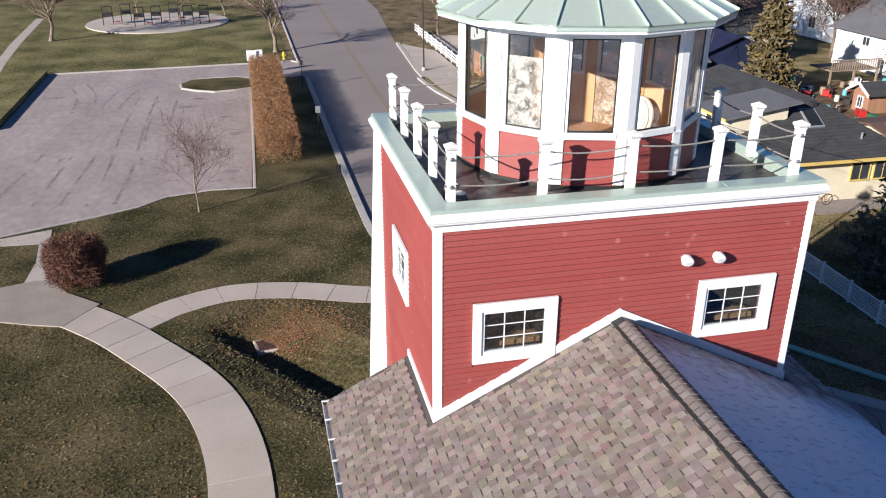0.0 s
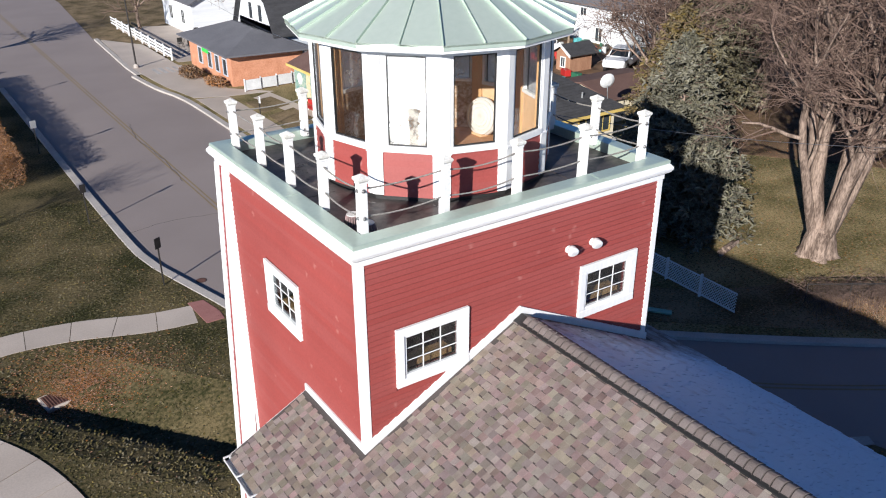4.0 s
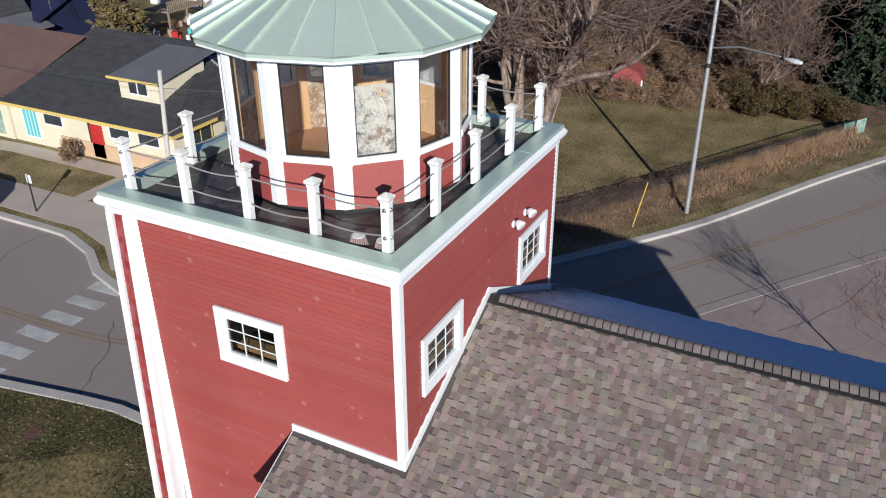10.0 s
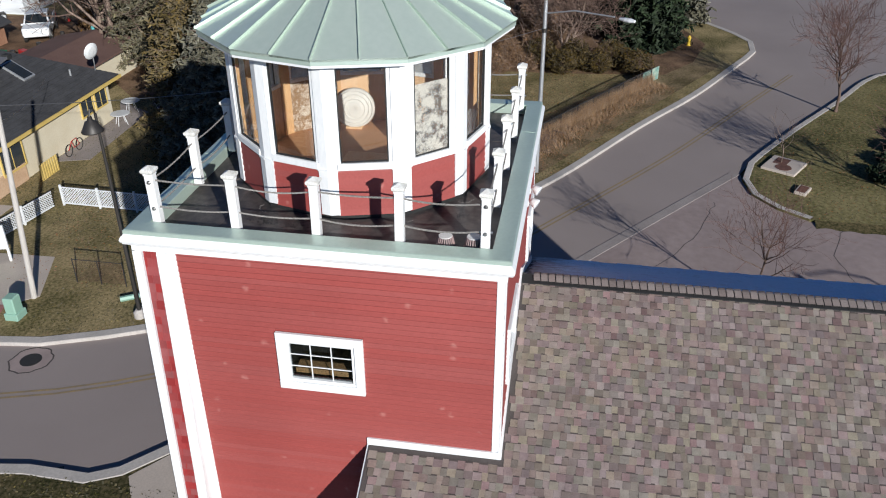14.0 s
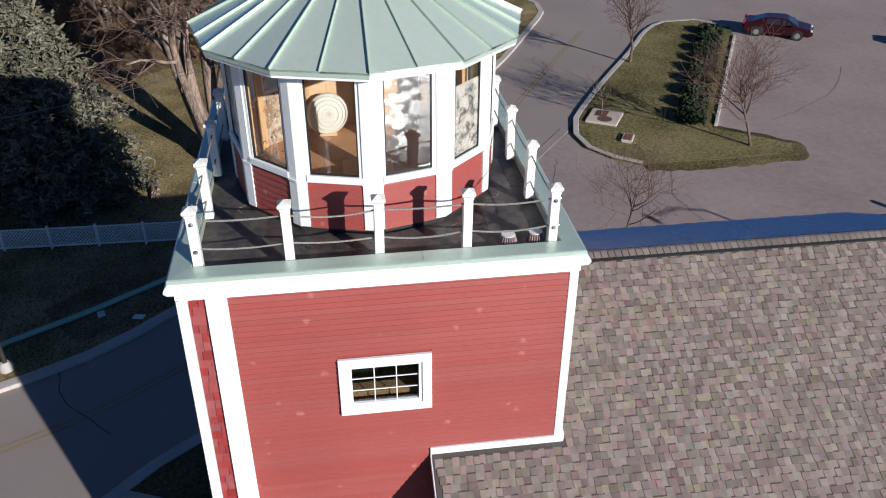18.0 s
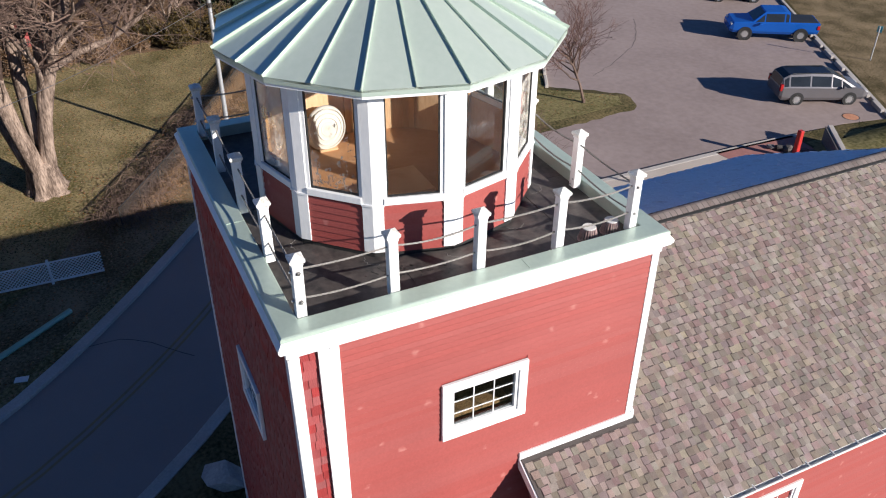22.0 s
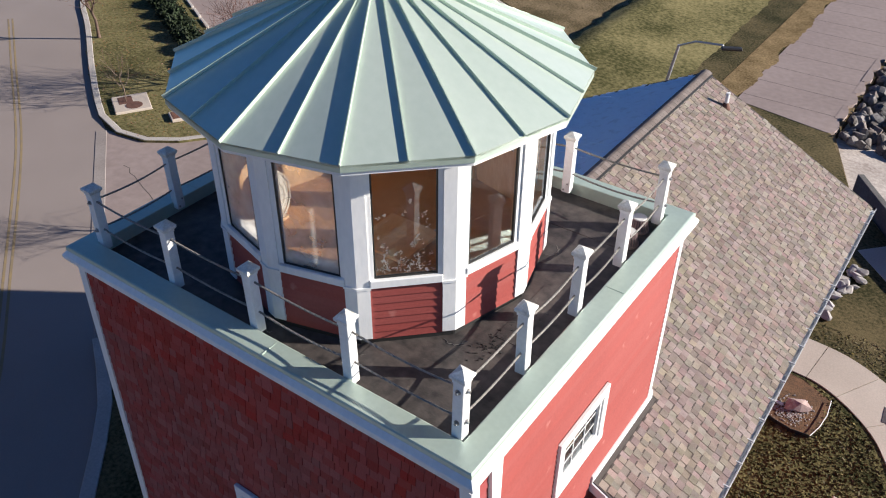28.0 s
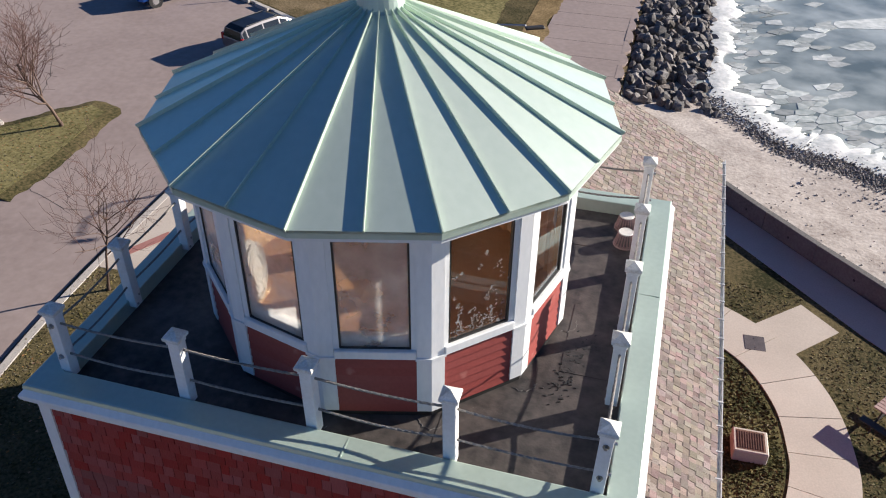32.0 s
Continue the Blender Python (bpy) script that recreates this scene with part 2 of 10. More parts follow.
def whitewash(name):
    """Whitewash peeling off a pane: opaque white patches, bare glass between."""
    m = bpy.data.materials.new(name)
    m.use_nodes = True
    t = m.node_tree
    t.nodes.remove(t.nodes["Principled BSDF"])
    tr, du, tl, ad, mx, no, mr = (t.nodes.new(k) for k in ("ShaderNodeBsdfTransparent", "ShaderNodeBsdfDiffuse", "ShaderNodeBsdfTranslucent", "ShaderNodeMixShader", "ShaderNodeMixShader",
                                                             "ShaderNodeTexNoise", "ShaderNodeMapRange"))
    du.inputs["Color"].default_value = (0.72, 0.69, 0.64, 1)
    tl.inputs["Color"].default_value = (0.6, 0.55, 0.48, 1)
    ad.inputs[0].default_value = 0.4
    t.links.new(du.outputs[0], ad.inputs[1])
    t.links.new(tl.outputs[0], ad.inputs[2])
    no.inputs["Scale"].default_value = 6.0
    no.inputs["Detail"].default_value = 9
    no.inputs["Roughness"].default_value = 0.7
    t.links.new(t.nodes.new("ShaderNodeNewGeometry").outputs["Position"], no.inputs["Vector"])
    mr.inputs["From Min"].default_value, mr.inputs["From Max"].default_value = 0.40, 0.56
    mr.inputs["To Min"].default_value, mr.inputs["To Max"].default_value = 0.12, 0.85
    t.links.new(no.outputs["Fac"], mr.inputs["Value"])
    t.links.new(mr.outputs[0], mx.inputs[0])
    t.links.new(tr.outputs[0], mx.inputs[1])
    t.links.new(ad.outputs[0], mx.inputs[2])
    t.links.new(mx.outputs[0], t.nodes["Material Output"].inputs["Surface"])
    return m


def blued_frost(m, colour, y_near, y_far):
    """Lays hoar frost over a material, thinning out from y_far to y_near; colour includes the sky's blue light."""
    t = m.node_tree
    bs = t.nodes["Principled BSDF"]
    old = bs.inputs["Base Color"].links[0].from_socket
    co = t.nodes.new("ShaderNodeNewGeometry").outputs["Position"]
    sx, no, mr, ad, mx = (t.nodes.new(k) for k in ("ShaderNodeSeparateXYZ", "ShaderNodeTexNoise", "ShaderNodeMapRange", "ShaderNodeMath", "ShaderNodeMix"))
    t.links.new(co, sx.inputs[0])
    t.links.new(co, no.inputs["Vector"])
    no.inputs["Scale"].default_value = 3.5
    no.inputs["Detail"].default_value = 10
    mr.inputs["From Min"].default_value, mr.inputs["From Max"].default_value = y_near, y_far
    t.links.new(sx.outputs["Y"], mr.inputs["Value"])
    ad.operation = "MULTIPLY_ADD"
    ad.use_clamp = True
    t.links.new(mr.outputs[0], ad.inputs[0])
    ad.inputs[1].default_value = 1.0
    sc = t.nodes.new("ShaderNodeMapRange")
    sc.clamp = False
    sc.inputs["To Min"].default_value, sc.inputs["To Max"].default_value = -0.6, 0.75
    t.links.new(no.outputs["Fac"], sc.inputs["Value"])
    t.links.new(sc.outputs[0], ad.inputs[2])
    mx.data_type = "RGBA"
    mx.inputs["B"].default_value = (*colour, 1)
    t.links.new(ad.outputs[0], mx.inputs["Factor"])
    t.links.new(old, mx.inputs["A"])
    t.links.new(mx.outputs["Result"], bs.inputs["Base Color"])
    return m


M_RED = material("red_siding_paint", (0.25, 0.055, 0.048), (0.31, 0.071, 0.062), 0.55, fine=25, coarse=0.5, bump=0.08, bump_scale=120, spec=0.35,
                 rand=0.03, spots=(2.3, 0.15, (0.46, 0.21, 0.18), 0.5))
M_SHAKE = material("red_shake_paint", (0.24, 0.034, 0.034), (0.31, 0.047, 0.046), 0.65, fine=60, coarse=1.5, bump=0.3, bump_scale=90,
                   rand=0.14, island=0.16, streak=(1, 1, 0.15))
M_WHITE = material("white_trim_paint", (0.72, 0.73, 0.73), (0.84, 0.84, 0.83), 0.45, fine=18, coarse=0.9, bump=0.05, bump_scale=50,
                   streak=(1, 1, 0.35))
M_POST = material("white_post_vinyl", (0.72, 0.72, 0.70), (0.86, 0.86, 0.85), 0.4, fine=22, coarse=3, bump=0.05)
M_POSTCAP = material("weathered_post_cap", (0.50, 0.47, 0.40), (0.8, 0.8, 0.77), 0.55, fine=45, coarse=9, bump=0.15, mid=0.46)
M_GREEN = material("sage_green_metal", (0.45, 0.55, 0.475), (0.52, 0.62, 0.54), 0.36, 0.35, fine=14, coarse=0.8, bump=0.04, bump_scale=14)
M_ROOF = material("sage_green_standing_seam", (0.60, 0.70, 0.60), (0.68, 0.77, 0.67), 0.38, 0.45, fine=9, coarse=0.6, bump=0.05, bump_scale=5,
                  rand=0.03, streak=(1, 1, 0.3))
M_SEAM = material("green_seam_metal", (0.50, 0.60, 0.49), (0.57, 0.67, 0.56), 0.4, 0.4, bump=0.03)
M_DECK = material("black_rubber_deck", (0.018, 0.018, 0.02), (0.112, 0.096, 0.088), 0.45, spec=0.3, fine=8, coarse=1.1, bump=0.12, bump_scale=30)
M_SHINGLE = material("asphalt_shingle", (0.178, 0.138, 0.117), (0.292, 0.239, 0.207), 0.8, fine=90, coarse=5.0, bump=0.6, bump_scale=180,
                     rand=0.3, spec=0.5, spread=0.35, hue=0.05)
M_SHINGLE_S = material("asphalt_shingle_field", (0.178, 0.138, 0.117), (0.292, 0.239, 0.207), 0.8, fine=90, coarse=5.0, bump=0.6, bump_scale=180,
                     island=0.3, spec=0.5, spread=0.35, hue=0.05)
# frost on the east slope, with the blue sky light painted into its colour
M_SHINGLE_E = blued_frost(material("sky_blued_frosty_shingle", (0.16, 0.12, 0.107), (0.265, 0.212, 0.192), 0.8, fine=90, coarse=5.0, bump=0.5, bump_scale=180, island=0.15),
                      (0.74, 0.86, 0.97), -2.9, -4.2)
M_BAND = material("dark_shingle_band", (0.055, 0.042, 0.039), (0.10, 0.08, 0.074), 0.95, fine=90)
M_UNDER = material("dark_roof_felt", (0.05, 0.042, 0.038), (0.09, 0.075, 0.07), 0.95)
M_RIDGE = material("ridge_cap_shingle", (0.135, 0.11, 0.102), (0.26, 0.222, 0.205), 0.92, fine=120, bump=0.5, bump_scale=200, rand=0.15, spec=0.25)
M_GLASS = glass("lantern_glass", (0.93, 0.94, 0.93), 0.02, 0.9, 0.008)
M_GLASSD = glass("dusty_lantern_glass", (0.9, 0.9, 0.88), 0.02, 0.9, 0.36)
M_WGLASS = glass("window_glass", (0.55, 0.58, 0.58), 0.02, 0.7)
M_DARK = material("dark_interior", (0.015, 0.015, 0.016), (0.03, 0.03, 0.03), 0.8, bump=0)
M_PLY = material("bare_plywood", (0.56, 0.34, 0.17), (0.78, 0.55, 0.34), 0.75, fine=30, coarse=2.2, bump=0.15, streak=(1, 1, 0.25))
M_FLOORPLY = material("plywood_floor", (0.40, 0.20, 0.09), (0.55, 0.31, 0.16), 0.7, fine=12, coarse=1.4, bump=0.1)
M_MOULD = material("black_mould", (0.012, 0.011, 0.01), (0.05, 0.045, 0.04), 0.9, fine=40)
M_PEEL = material("peeling_whitewash", (0.28, 0.17, 0.09), (0.58, 0.50, 0.41), 0.8, fine=16, coarse=3.2, bump=0.3, mid=0.5, spread=0.15)
M_FILM = whitewash("peeling_pane_whitewash")
M_STUD = material("pine_stud", (0.5, 0.27, 0.11), (0.66, 0.42, 0.21), 0.7, fine=25, coarse=3, streak=(3, 3, 0.3), bump=0.1)
M_LENS = material("milky_plastic_lens", (0.60, 0.57, 0.52), (0.74, 0.71, 0.66), 0.5, fine=9, coarse=2, bump=0, spec=0.2)
M_GASKET = material("black_gasket", (0.012, 0.012, 0.012), (0.03, 0.03, 0.03), 0.5, bump=0)
M_FROST = material("flaking_window_film", (0.17, 0.155, 0.14), (0.42, 0.39, 0.36), 0.8, fine=50, coarse=8, bump=0.2)
M_ROPE = material("weathered_rope", (0.14, 0.13, 0.118), (0.38, 0.36, 0.33), 0.9, fine=160, coarse=30, bump=0.5, bump_scale=240)
M_STEEL = material("steel_bolt", (0.25, 0.24, 0.23), (0.5, 0.5, 0.5), 0.35, 0.9, bump=0)
M_BASKET = material("pink_grey_plastic", (0.24, 0.16, 0.155), (0.36, 0.26, 0.25), 0.5)
M_GREYPL = material("pale_plastic_lid", (0.55, 0.53, 0.5), (0.72, 0.70, 0.67), 0.4)
M_BEAD = material("grey_sealant", (0.16, 0.15, 0.14), (0.3, 0.28, 0.26), 0.6, bump=0.1)
M_LIDGREY = material("grey_basket_mesh", (0.10, 0.085, 0.085), (0.2, 0.175, 0.175), 0.5, bump=0.1)
M_PLATE = material("plum_grey_iron", (0.055, 0.045, 0.05), (0.11, 0.09, 0.095), 0.6, fine=30, coarse=6, bump=0.15)
M_PICNIC = material("faded_red_planks", (0.30, 0.19, 0.17), (0.44, 0.31, 0.28), 0.8, fine=20, coarse=3, bump=0.2)
M_SILL = material("tan_base_board", (0.40, 0.31, 0.22), (0.55, 0.44, 0.32), 0.7, fine=14, coarse=2, bump=0.1)
M_PINKST = material("pink_granite", (0.30, 0.21, 0.19), (0.50, 0.37, 0.34), 0.85, fine=14, coarse=3, bump=0.5, bump_scale=20)
M_GRAVEL = material("pale_gravel", (0.16, 0.14, 0.135), (0.52, 0.48, 0.46), 0.85, fine=30, coarse=5, bump=0.3, island=0.3)
M_GUTTER = material("white_gutter_metal", (0.55, 0.56, 0.56), (0.75, 0.76, 0.76), 0.4, fine=12, coarse=2, bump=0.05)
M_GRASS = material("winter_lawn", (0.030, 0.032, 0.012), (0.155, 0.122, 0.062), 0.95, fine=8.0, coarse=0.35, bump=1.0, bump_scale=22, spec=0.1,
                   mid=0.50, spread=0.20, detail=12.0)
M_GRASSD = material("dry_leafy_grass", (0.075, 0.06, 0.028), (0.28, 0.21, 0.125), 0.95, fine=9.0, coarse=0.5, bump=1.0, bump_scale=22, spec=0.1,
                    mid=0.5, spread=0.22, detail=12.0)
M_LAWNE = material("green_brown_lawn", (0.085, 0.077, 0.029), (0.37, 0.29, 0.15), 0.95, fine=8.0, coarse=0.4, bump=0.9, bump_scale=22, spec=0.1, spread=0.24, detail=12.0)
M_TAN = material("dry_tall_grass", (0.19, 0.118, 0.067), (0.45, 0.31, 0.19), 0.95, fine=30, coarse=1.2, bump=0.5, island=0.3, spec=0.1)
M_MOSS = material("mossy_lawn", (0.03, 0.034, 0.012), (0.17, 0.145, 0.065), 0.95, fine=9.0, coarse=0.8, bump=1.0, bump_scale=20, spec=0.1, spread=0.22, detail=12.0)
M_BLADE = material("grass_tuft", (0.055, 0.054, 0.022), (0.165, 0.135, 0.07), 0.9, fine=3.0, coarse=0.35, bump=0, island=0.4, spec=0.15, spread=0.2)
M_ASPHALT = material("worn_asphalt", (0.222, 0.186, 0.17), (0.34, 0.288, 0.264), 0.75, fine=60, coarse=0.16, bump=0.12, bump_scale=140, spec=0.5,
                     spread=0.6)
M_LOT = material("weathered_lot_asphalt", (0.225, 0.175, 0.16), (0.36, 0.29, 0.268), 0.75, fine=3.0, coarse=0.2, bump=0.12, bump_scale=120, spec=0.5,
                 spread=0.5)
M_LOT2 = material("grey_lot_asphalt", (0.28, 0.232, 0.219), (0.47, 0.396, 0.372), 0.9, fine=2.2, coarse=0.25, bump=0.2, bump_scale=120, spec=0.3,
                  spread=0.42, streak=(1.2, 0.6, 1), detail=10.0)
M_TYREMK = material("worn_tyre_marks", (0.20, 0.165, 0.158), (0.36, 0.30, 0.285), 0.9, fine=5, coarse=0.8, bump=0.1, spread=0.2, detail=10.0)
M_LAWNF = material("green_far_lawn", (0.06, 0.06, 0.021), (0.26, 0.225, 0.105), 0.95, fine=5.0, coarse=0.22, bump=0.8, bump_scale=16, spec=0.1, spread=0.24, detail=12.0)
M_DRYG = material("tan_verge_grass", (0.13, 0.09, 0.04), (0.36, 0.26, 0.135), 0.95, fine=9.0, coarse=0.6, bump=1.0, bump_scale=22, spec=0.1, spread=0.24, detail=12.0)
M_LEAFR = material("red_brown_leaves", (0.20, 0.085, 0.05), (0.40, 0.20, 0.11), 0.9, fine=9, coarse=2, bump=0, island=0.4, spec=0.2)
M_CONC = material("walk_concrete", (0.43, 0.368, 0.31), (0.57, 0.494, 0.42), 0.7, fine=18, coarse=0.5, bump=0.15, bump_scale=80, rand=0.05)
M_CONCD = material("damp_walk_concrete", (0.27, 0.23, 0.195), (0.40, 0.35, 0.30), 0.75, fine=14, coarse=0.7, bump=0.15, bump_scale=80)
M_KERB = material("kerb_concrete", (0.36, 0.33, 0.30), (0.52, 0.48, 0.44), 0.88, fine=14, coarse=0.8, bump=0.2, bump_scale=60)
M_GUTS = material("worn_gutter_concrete", (0.22, 0.19, 0.178), (0.33, 0.29, 0.27), 0.85, fine=14, coarse=0.8, bump=0.15)
M_WALLC = material("seawall_concrete", (0.10, 0.095, 0.09), (0.19, 0.18, 0.17), 0.9, fine=10, coarse=0.6, bump=0.3)
M_SAND = material("frosty_sand", (0.27, 0.225, 0.20), (0.60, 0.54, 0.49), 0.95, fine=6, coarse=0.8, bump=1.0, bump_scale=7, spread=0.36, detail=10.0)
M_PEBBLE = material("wet_pebbles", (0.07, 0.062, 0.06), (0.36, 0.33, 0.315), 0.7, fine=9, coarse=2, bump=0.4, bump_scale=9, island=0.4)
M_ROCK = material("riprap_stone", (0.03, 0.028, 0.028), (0.26, 0.232, 0.215), 0.8, fine=9, coarse=1.5, bump=0.6, bump_scale=12, rand=0.4, island=0.45)
M_ICE = material("lake_ice", (0.29, 0.325, 0.315), (0.66, 0.675, 0.65), 0.5, fine=2.5, coarse=0.25, bump=0.15, bump_scale=4, island=0.36, spread=0.3)
M_ICEW = material("white_shore_ice", (0.42, 0.45, 0.44), (0.84, 0.83, 0.80), 0.5, fine=4, coarse=0.6, bump=0.8, bump_scale=5, mid=0.46, spread=0.28)
M_WATER = material("cold_lake_water", (0.12, 0.15, 0.145), (0.43, 0.47, 0.455), 0.3, fine=0.45, coarse=0.13, bump=0.12, bump_scale=3, spread=0.22)
M_BOULD = material("pale_granite", (0.26, 0.24, 0.23), (0.46, 0.43, 0.41), 0.85, fine=12, coarse=2, bump=0.5, bump_scale=14, rand=0.15)
M_MULCH = material("leaf_mulch", (0.05, 0.028, 0.015), (0.22, 0.115, 0.055), 0.95, fine=22, coarse=2, bump=1.0, bump_scale=30)
M_LITTER = material("leaf_litter", (0.06, 0.038, 0.024), (0.26, 0.168, 0.104), 0.95, fine=14, coarse=0.7, bump=1.0, bump_scale=24, spec=0.1, spread=0.25, detail=12.0)
M_BARK = material("grey_bark", (0.105, 0.076, 0.06), (0.335, 0.255, 0.203), 0.95, fine=16, coarse=3, bump=1.6, bump_scale=11, streak=(1, 1, 0.22), spec=0.1, spread=0.2)
M_BARKD = material("dark_twigs", (0.078, 0.052, 0.042), (0.225, 0.157, 0.125), 0.95, fine=24, coarse=3, bump=0.4, spec=0.1)
M_BARKB = material("dark_brown_bark", (0.06, 0.042, 0.034), (0.19, 0.135, 0.108), 0.95, fine=20, coarse=3, bump=0.9, bump_scale=20, streak=(1, 1, 0.22), spec=0.1)
M_TWIGR = material("reddish_twigs", (0.085, 0.048, 0.042), (0.185, 0.11, 0.092), 0.9, fine=24, coarse=3, bump=0.3, spec=0.1)
M_SPRUCE = material("blue_spruce_needles", (0.05, 0.05, 0.036), (0.225, 0.212, 0.155), 0.85, fine=16, coarse=1.0, bump=0.3, island=0.35, spec=0.2)
M_SPRUCE2 = material("olive_spruce_needles", (0.055, 0.05, 0.03), (0.21, 0.19, 0.125), 0.85, fine=16, coarse=1.0, bump=0.3, island=0.35, spec=0.2)
M_CEDAR = material("olive_cedar_needles", (0.06, 0.05, 0.022), (0.21, 0.16, 0.08), 0.85, fine=16, coarse=1.0, bump=0.3, island=0.35, spec=0.2)
M_CYPB = material("brown_cypress", (0.075, 0.042, 0.018), (0.23, 0.14, 0.06), 0.85, fine=16, coarse=1.0, bump=0.3, island=0.3, spec=0.2)
M_OLIVED = material("dark_olive_leaves", (0.022, 0.021, 0.009), (0.135, 0.095, 0.04), 0.85, fine=16, coarse=1.0, bump=0.3, island=0.45, spec=0.2)
M_YEW = material("dark_juniper", (0.012, 0.022, 0.012), (0.05, 0.065, 0.035), 0.85, fine=16, coarse=1.0, bump=0.3, island=0.35, spec=0.2)
M_HEDGE = material("russet_hedge_leaves", (0.20, 0.105, 0.052), (0.38, 0.22, 0.12), 0.9, fine=16, coarse=1.2, island=0.35, spec=0.1)
M_BUSH = material("burgundy_bush_twigs", (0.10, 0.05, 0.036), (0.22, 0.118, 0.085), 0.9, fine=16, coarse=1.2, island=0.3, spec=0.1)
M_SCRUB = material("brown_scrub", (0.10, 0.065, 0.043), (0.30, 0.196, 0.122), 0.95, fine=16, coarse=1.2, island=0.35, spec=0.1)
M_YELLOWW = material("cream_wall_paint", (0.60, 0.53, 0.38), (0.72, 0.66, 0.51), 0.7, fine=14, coarse=0.8, bump=0.1)
M_YTRIM = material("mustard_trim", (0.56, 0.40, 0.10), (0.66, 0.50, 0.17), 0.6)
M_BLACKR = material("charcoal_shingle_roof", (0.028, 0.028, 0.03), (0.065, 0.065, 0.07), 0.9, fine=9, coarse=1.4, bump=0.5, bump_scale=14,
                    streak=(1, 1, 3.0))
M_GREYR = material("grey_rolled_roof", (0.10, 0.10, 0.11), (0.15, 0.15, 0.165), 0.85, fine=9, coarse=0.7, bump=0.2)
M_BROWNR = material("brown_rolled_roof", (0.11, 0.062, 0.05), (0.165, 0.098, 0.08), 0.85, fine=9, coarse=0.7, bump=0.2)
M_BRICK = material("orange_brick", (0.40, 0.17, 0.09), (0.60, 0.30, 0.18), 0.85, fine=9, coarse=1.4, bump=0.4, bump_scale=18)
M_BRICKT = material("tan_brick", (0.46, 0.30, 0.18), (0.62, 0.44, 0.29), 0.85, fine=9, coarse=1.4, bump=0.4, bump_scale=18)
M_HWHITE = material("white_clapboard", (0.62, 0.65, 0.68), (0.78, 0.8, 0.82), 0.7, fine=6, coarse=0.6, bump=0.2, streak=(0.1, 0.1, 6))
M_HGREY = material("pale_grey_clapboard", (0.42, 0.46, 0.52), (0.55, 0.59, 0.64), 0.7, fine=6, coarse=0.6, bump=0.2, streak=(0.1, 0.1, 6))
M_BLUED = material("navy_siding", (0.01, 0.014, 0.04), (0.022, 0.03, 0.08), 0.6)
M_TEAL = material("teal_paint", (0.10, 0.40, 0.42), (0.16, 0.52, 0.54), 0.6)
M_TEALM = material("faded_teal_mural", (0.12, 0.25, 0.22), (0.36, 0.42, 0.33), 0.7, fine=6, coarse=1.6, bump=0, spread=0.2)
M_OCHRE = material("faded_ochre_mural", (0.42, 0.36, 0.2), (0.62, 0.54, 0.36), 0.7, fine=6, coarse=1.6, bump=0, spread=0.2)
M_WPANE = material("dark_window_pane", (0.02, 0.025, 0.03), (0.06, 0.07, 0.08), 0.12, bump=0)
M_WOODF = material("weathered_wood", (0.20, 0.15, 0.11), (0.36, 0.28, 0.20), 0.85, fine=20, coarse=2, streak=(1, 1, 0.2))
M_CEDARW = material("red_cedar_planks", (0.24, 0.12, 0.07), (0.42, 0.24, 0.15), 0.8, fine=20, coarse=2, streak=(1, 1, 0.2))
M_BARN = material("red_shed_paint", (0.22, 0.04, 0.038), (0.32, 0.065, 0.06), 0.7)
M_REDP = material("bright_red_paint", (0.36, 0.018, 0.018), (0.48, 0.035, 0.03), 0.4, bump=0)
M_GREENP = material("bright_green_paint", (0.05, 0.5, 0.06), (0.08, 0.62, 0.1), 0.5, bump=0)
M_GREEND = material("dark_green_plastic", (0.02, 0.10, 0.06), (0.04, 0.16, 0.09), 0.5, bump=0)
M_YELP = material("yellow_paint", (0.62, 0.42, 0.03), (0.75, 0.53, 0.06), 0.5, bump=0)
M_LINEY = material("faded_yellow_line", (0.19, 0.155, 0.11), (0.34, 0.245, 0.11), 0.9, fine=20, coarse=1.5, bump=0.2)
M_LINEW = material("faded_white_line", (0.30, 0.29, 0.28), (0.58, 0.57, 0.55), 0.9, fine=14, coarse=1.5, bump=0.2)
M_BRICKPAD = material("brick_red_pad", (0.28, 0.12, 0.105), (0.38, 0.18, 0.155), 0.85, fine=20, coarse=2)
M_RUST = material("rusty_iron", (0.10, 0.05, 0.035), (0.20, 0.10, 0.075), 0.8, 0.3, fine=30, coarse=5)
M_IRON = material("dark_iron", (0.03, 0.027, 0.025), (0.065, 0.06, 0.055), 0.5, 0.4, bump=0.05)
M_GALV = material("galvanised_steel", (0.36, 0.37, 0.38), (0.5, 0.51, 0.52), 0.45, 0.5, fine=20, coarse=2, bump=0.05)
M_POLEW = material("pale_wood_pole", (0.40, 0.37, 0.33), (0.56, 0.53, 0.49), 0.9, fine=20, coarse=3, streak=(1, 1, 0.1))
M_CARB = material("blue_car_paint", (0.01, 0.09, 0.42), (0.015, 0.12, 0.5), 0.25, 0.3, bump=0)
M_CARG = material("silver_grey_car_paint", (0.17, 0.163, 0.17), (0.21, 0.2, 0.21), 0.32, 0.5, bump=0)
M_CARM = material("maroon_car_paint", (0.03, 0.004, 0.008), (0.045, 0.006, 0.011), 0.25, 0.3, bump=0)
M_CARK = material("black_car_paint", (0.01, 0.01, 0.012), (0.02, 0.02, 0.022), 0.25, 0.3, bump=0)
M_CARW = material("white_car_paint", (0.68, 0.70, 0.72), (0.78, 0.79, 0.80), 0.3, 0.0, bump=0)
